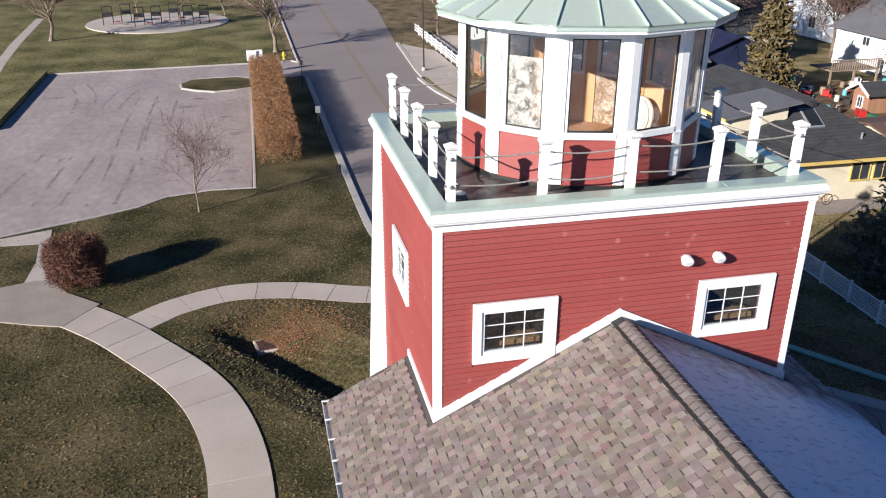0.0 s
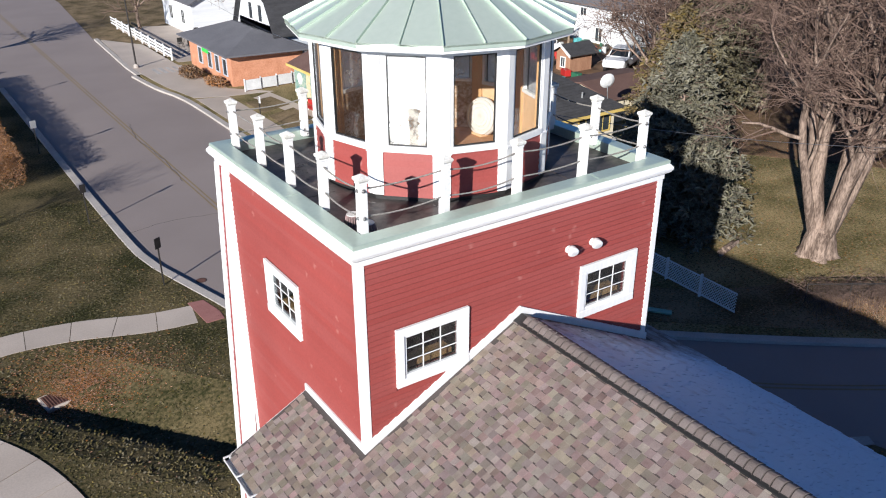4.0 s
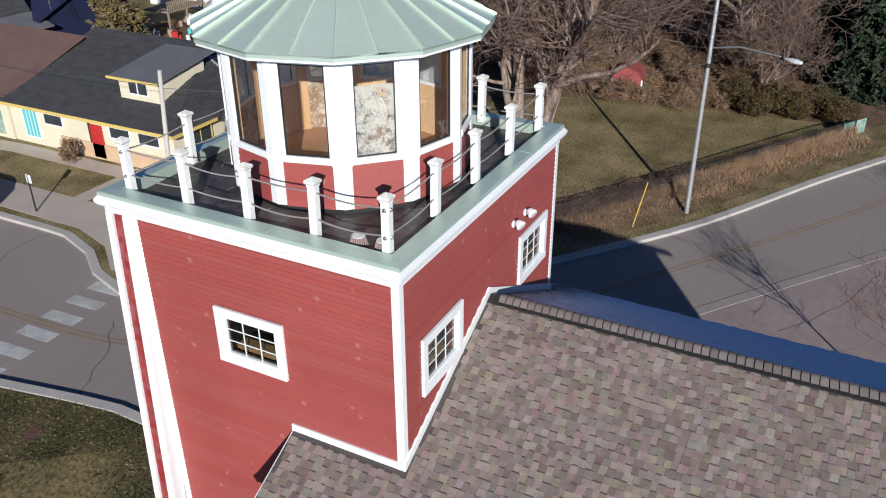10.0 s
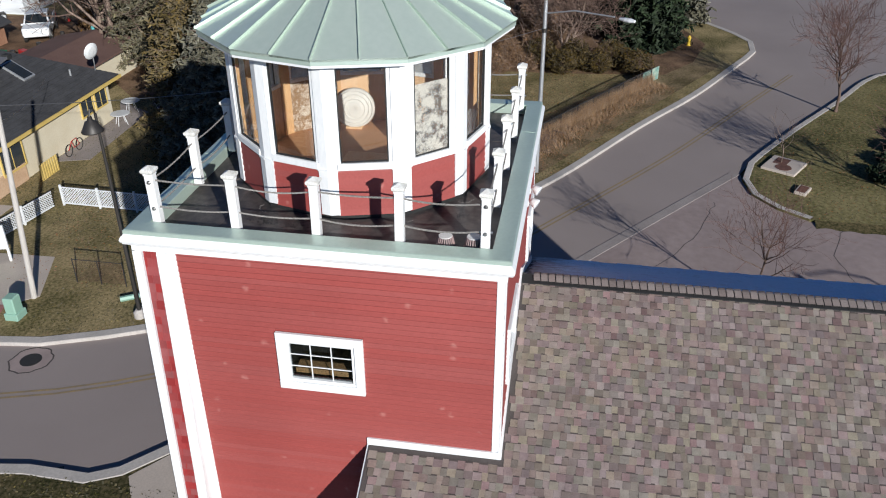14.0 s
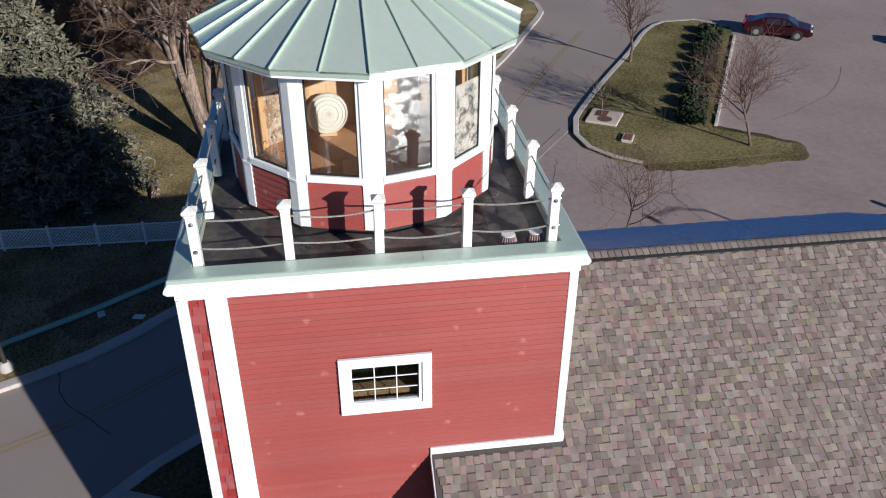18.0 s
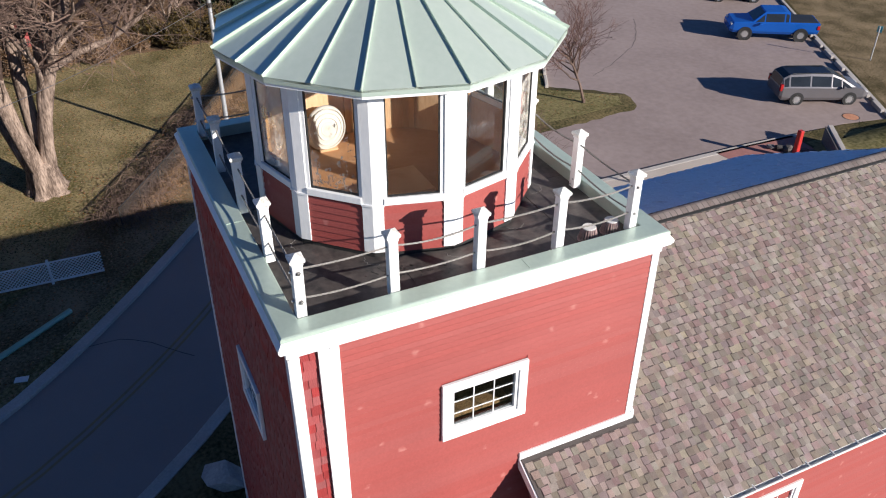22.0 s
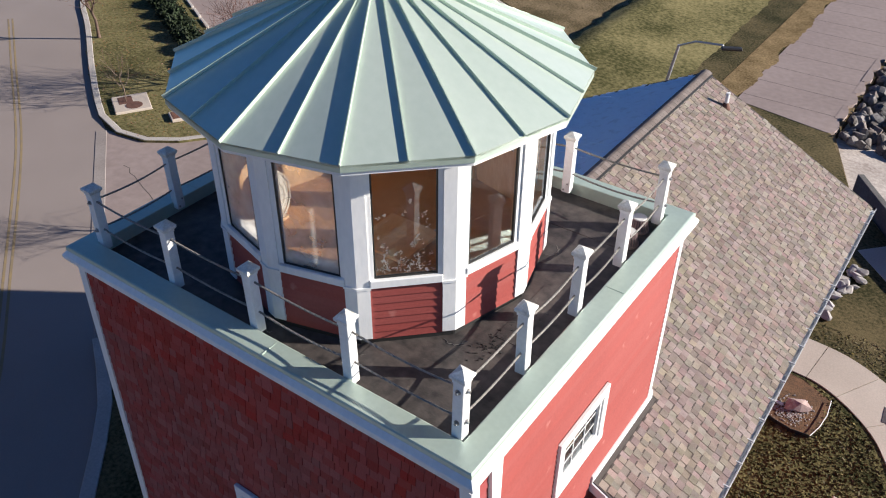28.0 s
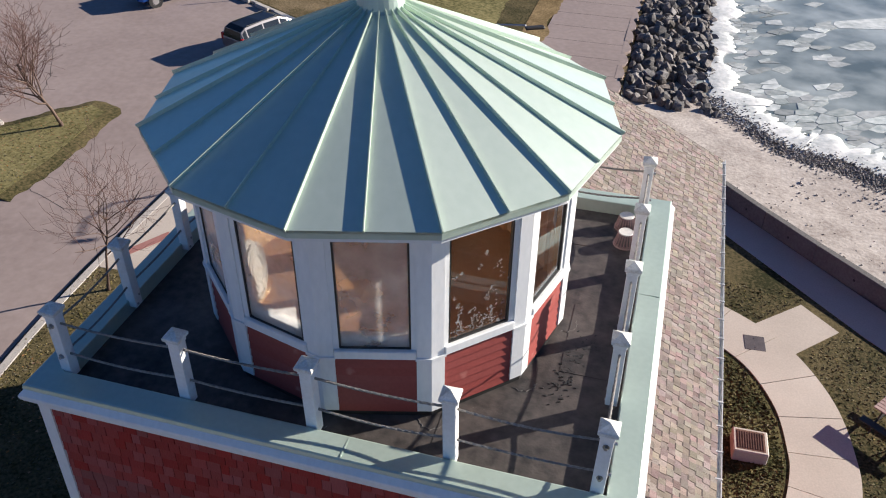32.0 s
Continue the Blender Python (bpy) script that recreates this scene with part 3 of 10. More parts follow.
M_TYRE = material("tyre_rubber", (0.012, 0.012, 0.012), (0.025, 0.025, 0.025), 0.8, bump=0)
M_RIM = material("alloy_rim", (0.5, 0.5, 0.5), (0.65, 0.65, 0.65), 0.3, 0.8, bump=0)
M_CARGL = material("car_window_glass", (0.015, 0.018, 0.02), (0.03, 0.035, 0.04), 0.06, bump=0)
M_TAIL = material("red_tail_lens", (0.35, 0.01, 0.01), (0.45, 0.02, 0.02), 0.2, bump=0)
M_HEAD = material("clear_headlight", (0.6, 0.6, 0.6), (0.75, 0.75, 0.75), 0.1, bump=0)
M_GREENBOX = material("pale_green_cabinet", (0.24, 0.40, 0.31), (0.30, 0.46, 0.37), 0.5)

# ---- ground, water, roads ----
def flat(name, poly, z0, z1, mat, label, category, kind="structure", parent=None):
    mesh = Mesh().prism([(x, y) for x, y in poly], z0, z1)
    if parent is not None:
        return part(name, mesh, mat, parent, label)
    return single(name, mesh, mat, label, category, kind=kind)


def smooth_line(pts, step=1.5):
    """A Catmull-Rom line through the points."""
    pts = [Vector((p[0], p[1], 0)) for p in pts]
    out = []
    for i in range(len(pts) - 1):
        p0, p1, p2, p3 = pts[max(i - 1, 0)], pts[i], pts[i + 1], pts[min(i + 2, len(pts) - 1)]
        n = max(1, int((p2 - p1).length / step))
        for k in range(n):
            t = k / n
            out.append(0.5 * ((2 * p1) + (p2 - p0) * t + (2 * p0 - 5 * p1 + 4 * p2 - p3) * t * t + (3 * p1 - p0 - 3 * p2 + p3) * t ** 3))
    out.append(pts[-1])
    return [(p.x, p.y) for p in out]


def offset_line(pts, d):
    """The line moved d to its left."""
    out = []
    for i, p in enumerate(pts):
        a, b = pts[max(i - 1, 0)], pts[min(i + 1, len(pts) - 1)]
        t = Vector((b[0] - a[0], b[1] - a[1])).normalized()
        out.append((p[0] - t.y * d, p[1] + t.x * d))
    return out


def strip(name, pts, w, z0, z1, mat, label, category="kerb", kind="structure"):
    """A continuous bar along a line, w wide to its left, with a rounded top."""
    mesh = Mesh()
    lines = [(offset_line(pts, 0.0), z0), (offset_line(pts, 0.015), z1 - 0.02), (offset_line(pts, 0.04), z1),
             (offset_line(pts, w - 0.03), z1), (offset_line(pts, w), z1 - 0.02), (offset_line(pts, w), z0)]
    n = len(pts)
    vs = [(x, y, z) for line, z in lines for x, y in line]
    fs = []
    for j in range(len(lines) - 1):
        for i in range(n - 1):
            a = j * n + i
            fs.append((a, a + n, a + n + 1, a + 1))
    mesh.add(vs, [f[::-1] for f in fs])
    return single(name, mesh, mat, label, category, kind=kind)


# a grassy swale north-west of the tower, along a line from SW_A
SW_A, SW_U, SW_N, SW_L = (-8.4, 16.2), (0.609, -0.793), (0.793, 0.609), 11.2


def swale_z(x, y):
    """Depth of the ground in the swale, 0 outside."""
    dx, dy = x - SW_A[0], y - SW_A[1]
    s_, d = dx * SW_U[0] + dy * SW_U[1], dx * SW_N[0] + dy * SW_N[1]
    if not (-0.6 < s_ < SW_L and -1.5 < d < 3.7):
        return 0.0
    z = float(np.interp(d, [-1.5, 0.0, 0.25, 0.6, 1.3, 2.2, 3.7], [0.0, -0.27, -0.45, -0.78, -0.82, -0.5, 0.0]))
    w = min(1.0, (s_ + 0.6) / 1.6, (SW_L - s_) / 1.5)
    return z * w * w * (3 - 2 * w)


def swale_at(s_, d):
    return (SW_A[0] + SW_U[0] * s_ + SW_N[0] * d, SW_A[1] + SW_U[1] * s_ + SW_N[1] * d)


SWALE_RIM = [swale_at(-0.6, -1.5), swale_at(SW_L, -1.5), swale_at(SW_L, 3.7), swale_at(-0.6, 3.7)]


def keyhole(poly, hole):
    """The polygon with a hole, joined to its outline by a hair-thin slit."""
    n = len(poly)
    area = sum(poly[i][0] * poly[(i + 1) % n][1] - poly[(i + 1) % n][0] * poly[i][1] for i in range(n))
    if area < 0:
        poly = poly[::-1]
    m = len(hole)
    ha = sum(hole[i][0] * hole[(i + 1) % m][1] - hole[(i + 1) % m][0] * hole[i][1] for i in range(m))
    if ha > 0:
        hole = hole[::-1]
    i, j = min(((i, j) for i in range(n) for j in range(m)), key=lambda q: math.hypot(poly[q[0]][0] - hole[q[1]][0], poly[q[0]][1] - hole[q[1]][1]))
    ring_h = hole[j:] + hole[:j + 1]
    d = Vector((poly[i][0] - hole[j][0], poly[i][1] - hole[j][1])).normalized() * 0.001
    e = (poly[i][0] - d.y, poly[i][1] + d.x)
    ring_h[-1] = (ring_h[-1][0] - d.y, ring_h[-1][1] + d.x)
    return poly[:i + 1] + ring_h + [e] + poly[i + 1:]


SHORE = [(-1.2, -1500), (-1.2, -60), (-1.1, -33.2), (-3.0, -28.2), (-5.6, -24.7), (-12.4, -17.6), (-30, -1), (-90, 40), (-1500, 500)]
single("ground", Mesh().prism(keyhole(SHORE + [(-1500, 1500), (1500, 1500), (1500, -1500)], SWALE_RIM), -3.0, -0.15), M_GRASSD,
       "flat ground of dry brown winter grass reaching the horizon", "ground", kind="structure")
WATERLINE = [(-6.2, -1500), (-6.2, -60), (-6.0, -44), (-6.4, -35.5), (-9.6, -31.2), (-14.0, -29.3), (-26, -17), (-90, 26), (-1500, 480)]
beach = Mesh()
nb = 90


def sample(line, n):
    d = [0.0]
    for a, b in zip(line, line[1:]):
        d.append(d[-1] + math.hypot(b[0] - a[0], b[1] - a[1]))
    return [(float(np.interp(s, d, [p[0] for p in line])), float(np.interp(s, d, [p[1] for p in line]))) for s in np.linspace(0, d[-1], n)]


ua, ub = sample(SHORE[2:8], nb), sample(smooth_line(WATERLINE[3:8]), nb)
rows_b = 26
for j in range(rows_b):
    f = j / (rows_b - 1) * 1.35
    for i in range(nb):
        x, y = ua[i][0] + (ub[i][0] - ua[i][0]) * f, ua[i][1] + (ub[i][1] - ua[i][1]) * f
        beach.v.append((x, y, -0.30 - 0.42 * f + 0.10 * (noise.noise((x * 0.9, y * 0.9, 1)) + 0.6 * noise.noise((x * 3, y * 3, 5))) * min(1, f * 4)))
for j in range(rows_b - 1):
    for i in range(nb - 1):
        a = j * nb + i
        beach.f.append((a, a + 1, a + nb + 1, a + nb))
single("beach", beach, M_SAND, "pale frosty sand beach with footprints beside the seawall", "beach", kind="structure", smooth=True)
single("lake_water", Mesh().prism([(-1.0, -1500), (-1.0, -34), (-9, -27), (-90, 34), (-1500, 490), (-1500, -1500)], -3.2, -0.72), M_WATER,
       "grey-green lake water with drifting ice", "water", kind="structure")

random.seed(11)


def off_shore(x, y):
    """Distance out from the waterline, about."""
    if y < -33:
        return float(np.interp(y, [-60, -44, -35.5, -33], [-6.2, -6.0, -6.4, -7.6])) - x
    return (float(np.interp(-x, [6.0, 9.6, 14, 26], [-35.5, -31.2, -29.3, -17])) - y) * 0.8


def cell(p, others, reach):
    """Convex cell of the points nearer to p than to any of the others."""
    poly = [(p[0] + reach * math.cos(q * 0.524), p[1] + reach * math.sin(q * 0.524)) for q in range(12)]
    for q in others:
        mx, my, nx, ny = (p[0] + q[0]) / 2, (p[1] + q[1]) / 2, q[0] - p[0], q[1] - p[1]
        out = []
        for u, v in zip(poly, poly[1:] + poly[:1]):
            du, dv = (u[0] - mx) * nx + (u[1] - my) * ny, (v[0] - mx) * nx + (v[1] - my) * ny
            if du <= 0:
                out.append(u)
            if du * dv < 0:
                f = du / (du - dv)
                out.append((u[0] + (v[0] - u[0]) * f, u[1] + (v[1] - u[1]) * f))
        poly = out
        if len(poly) < 3:
            return []
    return poly


ice = Mesh()
sites = []
for k in range(9000):
    cx, cy = random.uniform(-36, -5.5), random.uniform(-72, -14)
    d = off_shore(cx, cy)
    if d < -0.2 or d > 8:
        continue
    r = (0.16 + 0.07 * d) * random.choice((0.5, 0.7, 1.0, 1.6, 2.6))
    u, v = 0.8 * cx + 0.6 * cy, (0.8 * cy - 0.6 * cx) * 1.7
    if all((u - q[0]) ** 2 + (v - q[1]) ** 2 > (r + q[2]) ** 2 * 0.45 for q in sites):
        sites.append((u, v, r))
for u, v, r in sites:
    cx, cy = 0.8 * u - 0.6 * v / 1.7, 0.6 * u + 0.8 * v / 1.7
    d = off_shore(cx, cy)
    field = noise.noise((cx * 0.16, cy * 0.16, 7)) + 0.5 * noise.noise((cx * 0.5, cy * 0.5, 3))
    if random.random() > 1.05 - 0.11 * d + 1.2 * field:
        continue
    poly = cell((u, v), [q for q in sites if 0 < (u - q[0]) ** 2 + (v - q[1]) ** 2 < 9 + 36 * r * r], r * 3.6)
    if len(poly) < 3:
        continue
    poly = [(0.8 * p - 0.6 * q / 1.7, 0.6 * p + 0.8 * q / 1.7) for p, q in poly]
    shrink = random.uniform(0.9, 0.99)
    turn = random.gauss(0, 0.09)
    ca, sa = math.cos(turn) * shrink, math.sin(turn) * shrink
    poly = [(cx + (x - cx) * ca - (y - cy) * sa, cy + (x - cx) * sa + (y - cy) * ca) for x, y in poly]
    ice.prism(poly, -0.76, -0.72 + random.uniform(0.003, 0.03))
single("ice_floes", ice, M_ICE, "broken grey-white ice floes along the shore", "ice", kind="stuff")
shelf = Mesh()
wl = sample(smooth_line([(-6.1, -60), (-6.0, -44), (-6.4, -35.5), (-9.6, -31.2), (-14.0, -29.3), (-26, -17)], 1.0), 420)
wo = offset_line(wl, -1.0)
for k, ((x, y), (xo, yo)) in enumerate(zip(wl, wo)):
    nx, ny = xo - x, yo - y
    if off_shore(x + nx, y + ny) < off_shore(x, y):
        nx, ny = -nx, -ny
    w = 0.7 + 2.0 * max(0.0, 0.5 + 1.0 * noise.noise((x * 0.33, y * 0.33, 1)) + 0.35 * noise.noise((x * 0.9, y * 0.9, 3)) + 0.3 * noise.noise((x * 2.6, y * 2.6, 8)))
    w *= float(np.interp(y, [-37, -33], [0.6, 1.15]))
    for f, z in ((-0.35, -0.62), (0.1, -0.57), (0.6, -0.60 + 0.06 * noise.noise((x * 2, y * 2, 0))), (1.0, -0.66), (1.04, -0.80)):
        shelf.v.append((x + nx * w * f, y + ny * w * f, z))
for k in range(len(wl) - 1):
    for m_ in range(4):
        a = k * 5 + m_
        shelf.f.append((a, a + 1, a + 6, a + 5))
single("shore_ice", shelf, M_ICEW, "thick white shelf of ice frozen to the shore", "ice", kind="structure", smooth=True)

# road lines, from north to south-east
W_KERB = smooth_line([(-0.9, 64), (-0.85, 50), (-0.8, 38), (-0.75, 31), (-0.6, 25), (0.0, 21.9), (0.9, 18.4), (1.6, 15), (2.15, 11.8), (2.1, 9.8), (2.6, 8.8),
                      (3.8, 7.7), (5.2, 6.4), (6.3, 5.0), (7.7, 3.4), (10.0, 1.1), (12.4, -1.2), (15.2, -3.0)])
E_KERB = smooth_line([(9.9, 62), (10.3, 56.5), (11.1, 51.5), (11.2, 41), (11.1, 30), (11.1, 24), (10.3, 21.6), (9.1, 19.8), (8.4, 17.6), (8.7, 15.3), (9.5, 13.2),
                      (11.2, 9.9), (13.5, 7.3), (16.5, 4.6), (20.5, 1.4), (26.0, -2.6), (34.4, -7.3), (40.5, -11), (47.2, -14.4), (51.2, -16.3),
                      (53.8, -16.5), (56.0, -15.6), (62, -12), (70, -8)])
road_poly = [(-0.9, 73.2), (-1.5, 140), (-1.5, 420), (14, 420), (13.2, 110), (10.8, 81), (9.9, 66)] + E_KERB + [(140, -30), (140, -70), (54, -33), (47.7, -28.2)] + \
    smooth_line([(47.9, -26), (45.4, -23), (40.8, -20.2), (34.6, -16.2), (30.5, -13.6), (28.2, -12.5)]) + [(17.5, -4.5)] + W_KERB[::-1]
flat("road", road_poly, -0.4, -0.125, M_ASPHALT, "worn grey-brown asphalt road curving round the tower", "road")
ISLAND = smooth_line([(23.2, -15.0), (24.2, -13.7), (25.6, -12.75), (27.4, -12.5), (29.6, -13.1), (34.6, -16.1), (40.8, -20.2), (45.2, -22.9), (47.4, -25.2),
                      (47.6, -28.0), (45.5, -29.8)])
lot = [(15.2, -3.0), (17.5, -4.5), (28.2, -12.5), (25.6, -12.75), (24.2, -13.7), (23.2, -15.0), (23.0, -18.4), (23.4, -23.6), (24.4, -24.3), (27.2, -20.7), (43.5, -29.4),
       (47.6, -28.0), (54, -33), (75, -45), (60, -62), (31.4, -44.2), (20.4, -38.2), (15.9, -35.6), (16.4, -33.0), (16.6, -29.6), (16.8, -26), (16.75, -12), (16.2, -6)]
flat("parking_lot", lot, -0.4, -0.121, M_LOT, "weathered pinkish asphalt car park with worn patches", "car park")
lot_n = [(-24.7, 71.0), (-7, 72.3), (-0.9, 73.2), (-0.9, 65.5), (-5.3, 64.6), (-7.1, 66.1), (-11.2, 65.7), (-12.2, 63.8), (-12.0, 62.0), (-9, 60.0), (-5.9, 60.9),
         (-6.1, 48), (-6.4, 33.9), (-8.8, 34.0), (-11.1, 33.4), (-12.6, 32.0), (-14.5, 31.0), (-17.1, 29.9), (-19.5, 28.8), (-26, 29), (-24.4, 51.6)]
flat("north_lot", lot_n, -0.4, -0.122, M_LOT2, "pale grey empty asphalt parking lot with tyre marks", "car park")

# raised lawns with their kerbs
LAWN_W = [(-0.95, 65)] + W_KERB + [(16.0, -6), (16.5, -12), (16.55, -26), (16.35, -29.6), (16.1, -33), (15.6, -35.8), (20.3, -38.5), (31, -44.5), (58, -60),
                                   (40, -130), (4.4, -130), (4.3, -34.0), (-0.9, -33.0), (-3.0, -28.0), (-5.4, -24.5), (-12.2, -17.4), (-30, -0.8), (-26, 28.8),
                                   (-19.5, 28.5), (-17.1, 29.6), (-14.5, 30.7), (-12.6, 31.7), (-11.1, 33.1), (-8.8, 33.7), (-6.1, 33.6), (-5.8, 48), (-5.6, 60.9),
                                   (-5.3, 64.3)]
flat("lawn_west", keyhole(LAWN_W, SWALE_RIM), -0.5, 0.0, M_GRASS, "patchy brown-green winter lawn round the building", "lawn")
LAWN_E = [(10.2, 62)] + [p for p in offset_line(E_KERB, 0.0)][2:] + [(75, 0), (75, 40), (60, 70), (20, 75)]
flat("south_lawn", [(15.4, -36.0), (20.2, -38.6), (31, -44.7), (57.5, -60.2), (40, -129), (15.6, -129), (15.3, -60), (14.7, -47)], -0.1, 0.006, M_GRASSD, "dry grey-brown winter lawn south of the car park", "lawn")
flat("lawn_east", LAWN_E, -0.5, 0.0, M_LAWNE, "dry leaf-strewn lawn across the road", "lawn")
flat("leaf_litter", [(44.2, -9.5), (43.4, -2), (43.2, 6), (41.5, 10.5), (38, 15), (34.5, 20), (34, 25), (40, 31), (62, 34), (74, 28), (74, -3), (62, -10.2), (52.5, -13.2), (47.5, -11.8)], -0.1, 0.009, M_LITTER,
     "brown leaf litter under the bare wood", "ground")
flat("island_lawn", ISLAND + [(43.4, -29.2), (27.2, -20.5), (24.6, -23.9), (23.5, -23.4), (23.1, -18.4)], -0.5, 0.0, M_LAWNF,
     "grassy island between road and car park", "lawn")
edge_line = sample([(23.25, -15.2), (23.1, -18.4), (23.3, -21.5), (23.5, -23.4), (24.6, -23.9), (27.2, -20.5)], 120)
slope = Mesh()
for i, (x, y) in enumerate(edge_line):
    a, b = Vector(edge_line[max(0, i - 1)]), Vector(edge_line[min(119, i + 1)])
    d = (b - a).normalized()
    o = Vector((d.y, -d.x)) * (0.75 + 0.25 * noise.noise((x * 1.3, y * 1.3, 4)))
    if (Vector((x, y)) + o - Vector((27, -18))).length < (Vector((x, y)) - Vector((27, -18))).length:
        o = -o
    slope.v += [(x, y, 0.002), (x + o.x, y + o.y, -0.125)]
for i in range(119):
    slope.f.append((2 * i, 2 * i + 1, 2 * i + 3, 2 * i + 2))
single("island_slope", slope, M_GRASS, "ragged grass slope from the island down to the asphalt", "lawn", kind="structure", smooth=True)
flat("lot_island_lawn", [(-5.3, 64.4), (-7.1, 65.9), (-11.1, 65.5), (-12.0, 63.8), (-11.8, 62.2), (-9, 60.3), (-5.9, 61.2)], -0.5, 0.0, M_GRASS,
     "small grassy island in the parking lot", "lawn")
flat("far_lawn", [(-24.9, 71.6), (-7, 72.9), (-1.9, 73.6), (-1.5, 140), (-70, 140), (-70, 40), (-24.9, 40)], -0.4, -0.13, M_LAWNF, "greener mown lawn beyond the parking lot", "lawn")
flat("far_walk", [(-29.4, 73.4), (-30.9, 76.6), (-32.2, 90), (-33.4, 110), (-32.4, 110), (-31.1, 90), (-30.0, 78)], -0.4, -0.118, M_CONC, "narrow pale concrete path over the far lawn", "path")
flat("lot_bank", [(-24.75, 71.2), (-26.2, 71.2), (-26.2, 51), (-24.6, 51)], -0.4, 0.28, M_LAWNF, "raised grassy edge of the parking lot", "bank")
marks = Mesh()
for k, line in enumerate(([(-15.3, 60), (-15.5, 50), (-15.3, 39.3), (-15.6, 33)], [(-18.0, 43), (-18.2, 39.9), (-18.6, 33.5)], [(-19.9, 45), (-20.3, 40), (-21.0, 34)], [(-13.6, 58), (-13.7, 48), (-13.3, 40)],
                          [(-8, 68.5), (-13, 67.5), (-17, 63), (-18, 56)], [(-22, 66), (-20.5, 61), (-20, 55)])):
    rk = random.Random(60 + k)
    pl = smooth_line(line, 0.6)
    for off in (0.0, 1.5):
        q = offset_line(pl, off)
        for i in range(len(q) - 1):
            if noise.noise((q[i][0] * 0.4, q[i][1] * 0.35, k + off)) > -0.12:
                (x0, y0), (x1, y1) = q[i], q[i + 1]
                w = 0.06 + 0.08 * rk.random()
                marks.quad((x0 - w, y0, -0.1185), (x0 + w, y0, -0.1185), (x1 + w, y1, -0.1185), (x1 - w, y1, -0.1185))
single("tyre_marks", marks, M_TYREMK, "faint dark tyre tracks on the parking lot", "road marking", kind="structure")
for x, y, sx, sy in ((-7.6, 57, 0.5, 0.35), (-7.9, 51.5, 0.6, 0.3), (-7.4, 46.5, 0.5, 0.4), (-8.0, 42.5, 0.7, 0.35), (-7.5, 37.5, 0.5, 0.4), (-11.0, 55.4, 0.9, 0.5), (-10.3, 60.2 - 2, 0.6, 0.3), (-22.5, 61, 1.0, 0.4)):
    flat("oil_stain", [(x + sx * math.cos(q * 0.524) * (1 + 0.35 * noise.noise((x, y, q))), y + sy * math.sin(q * 0.524) * (1 + 0.35 * noise.noise((y, x, q)))) for q in range(12)], -0.13, -0.1192, M_TYREMK,
         "old dark stain in a parking bay", "road marking")
strip("kerb_west", W_KERB, 0.45, -0.3, 0.02, M_KERB, "continuous pale concrete kerb along the road")
strip("kerb_east", E_KERB[::-1], 0.45, -0.3, 0.02, M_KERB, "continuous pale concrete kerb along the road")
strip("kerb_island", ISLAND[::-1], 0.35, -0.3, 0.02, M_KERB, "curved concrete kerb of the grassy island")
strip("kerb_lot", smooth_line([(16.0, -6), (16.5, -12), (16.55, -26), (16.35, -29.6)])[::-1], 0.35, -0.3, 0.02, M_KERB, "concrete kerb between walk and car park")
strip("kerb_lot_south", [(15.6, -35.8), (20.3, -38.5), (31, -44.5), (58, -60)], 0.25, -0.3, 0.02, M_KERB, "concrete kerb at the edge of the car park")
strip("kerb_north_lot", smooth_line([(-19.5, 28.6), (-17.1, 29.7), (-14.5, 30.8), (-12.6, 31.8), (-11.1, 33.2), (-8.8, 33.8), (-6.1, 33.7)]) + [(-5.9, 48), (-5.7, 60.9)],
      0.2, -0.3, 0.02, M_KERB, "thin concrete kerb round the parking lot")
strip("kerb_north_island", smooth_line([(-5.3, 64.4), (-7.1, 65.9), (-11.1, 65.5), (-12.0, 63.8), (-11.8, 62.2), (-9, 60.3), (-5.9, 61.2)])[::-1], 0.2, -0.3, 0.02, M_KERB,
      "thin pale kerb round a lawn island")
strip("kerb_north_edge", smooth_line([(-24.7, 71.2), (-7, 72.5), (-1.6, 73.2), (-1.1, 78), (-1.4, 140)])[::-1], 0.2, -0.3, 0.0, M_KERB, "pale kerb along the far lawn")
strip("gutter_strip", smooth_line([(15.2, -3.2), (17.5, -4.6), (22.5, -8.3), (28.1, -12.5)]), 0.55, -0.3, -0.105, M_GUTS, "flush concrete gutter strip across the lot entrance",
      "gutter")

swale = Mesh()
ns, nd = 64, 36
for i in range(ns + 1):
    for j in range(nd + 1):
        x, y = swale_at(-0.6 + (SW_L + 0.6) * i / ns, -1.5 + 5.2 * j / nd)
        inside = 0 < i < ns and 0 < j < nd
        swale.v.append((x, y, swale_z(x, y) + (0.05 * noise.noise((x * 3, y * 3, 0)) + 0.035 * noise.noise((x * 9, y * 9, 4)) if inside else 0)))
for i in range(ns):
    for j in range(nd):
        a = i * (nd + 1) + j
        swale.f.append((a, a + nd + 1, a + nd + 2, a + 1))
single("swale", swale, M_GRASS, "grassy ditch with fallen leaves on the lawn", "ditch", kind="structure", smooth=True)

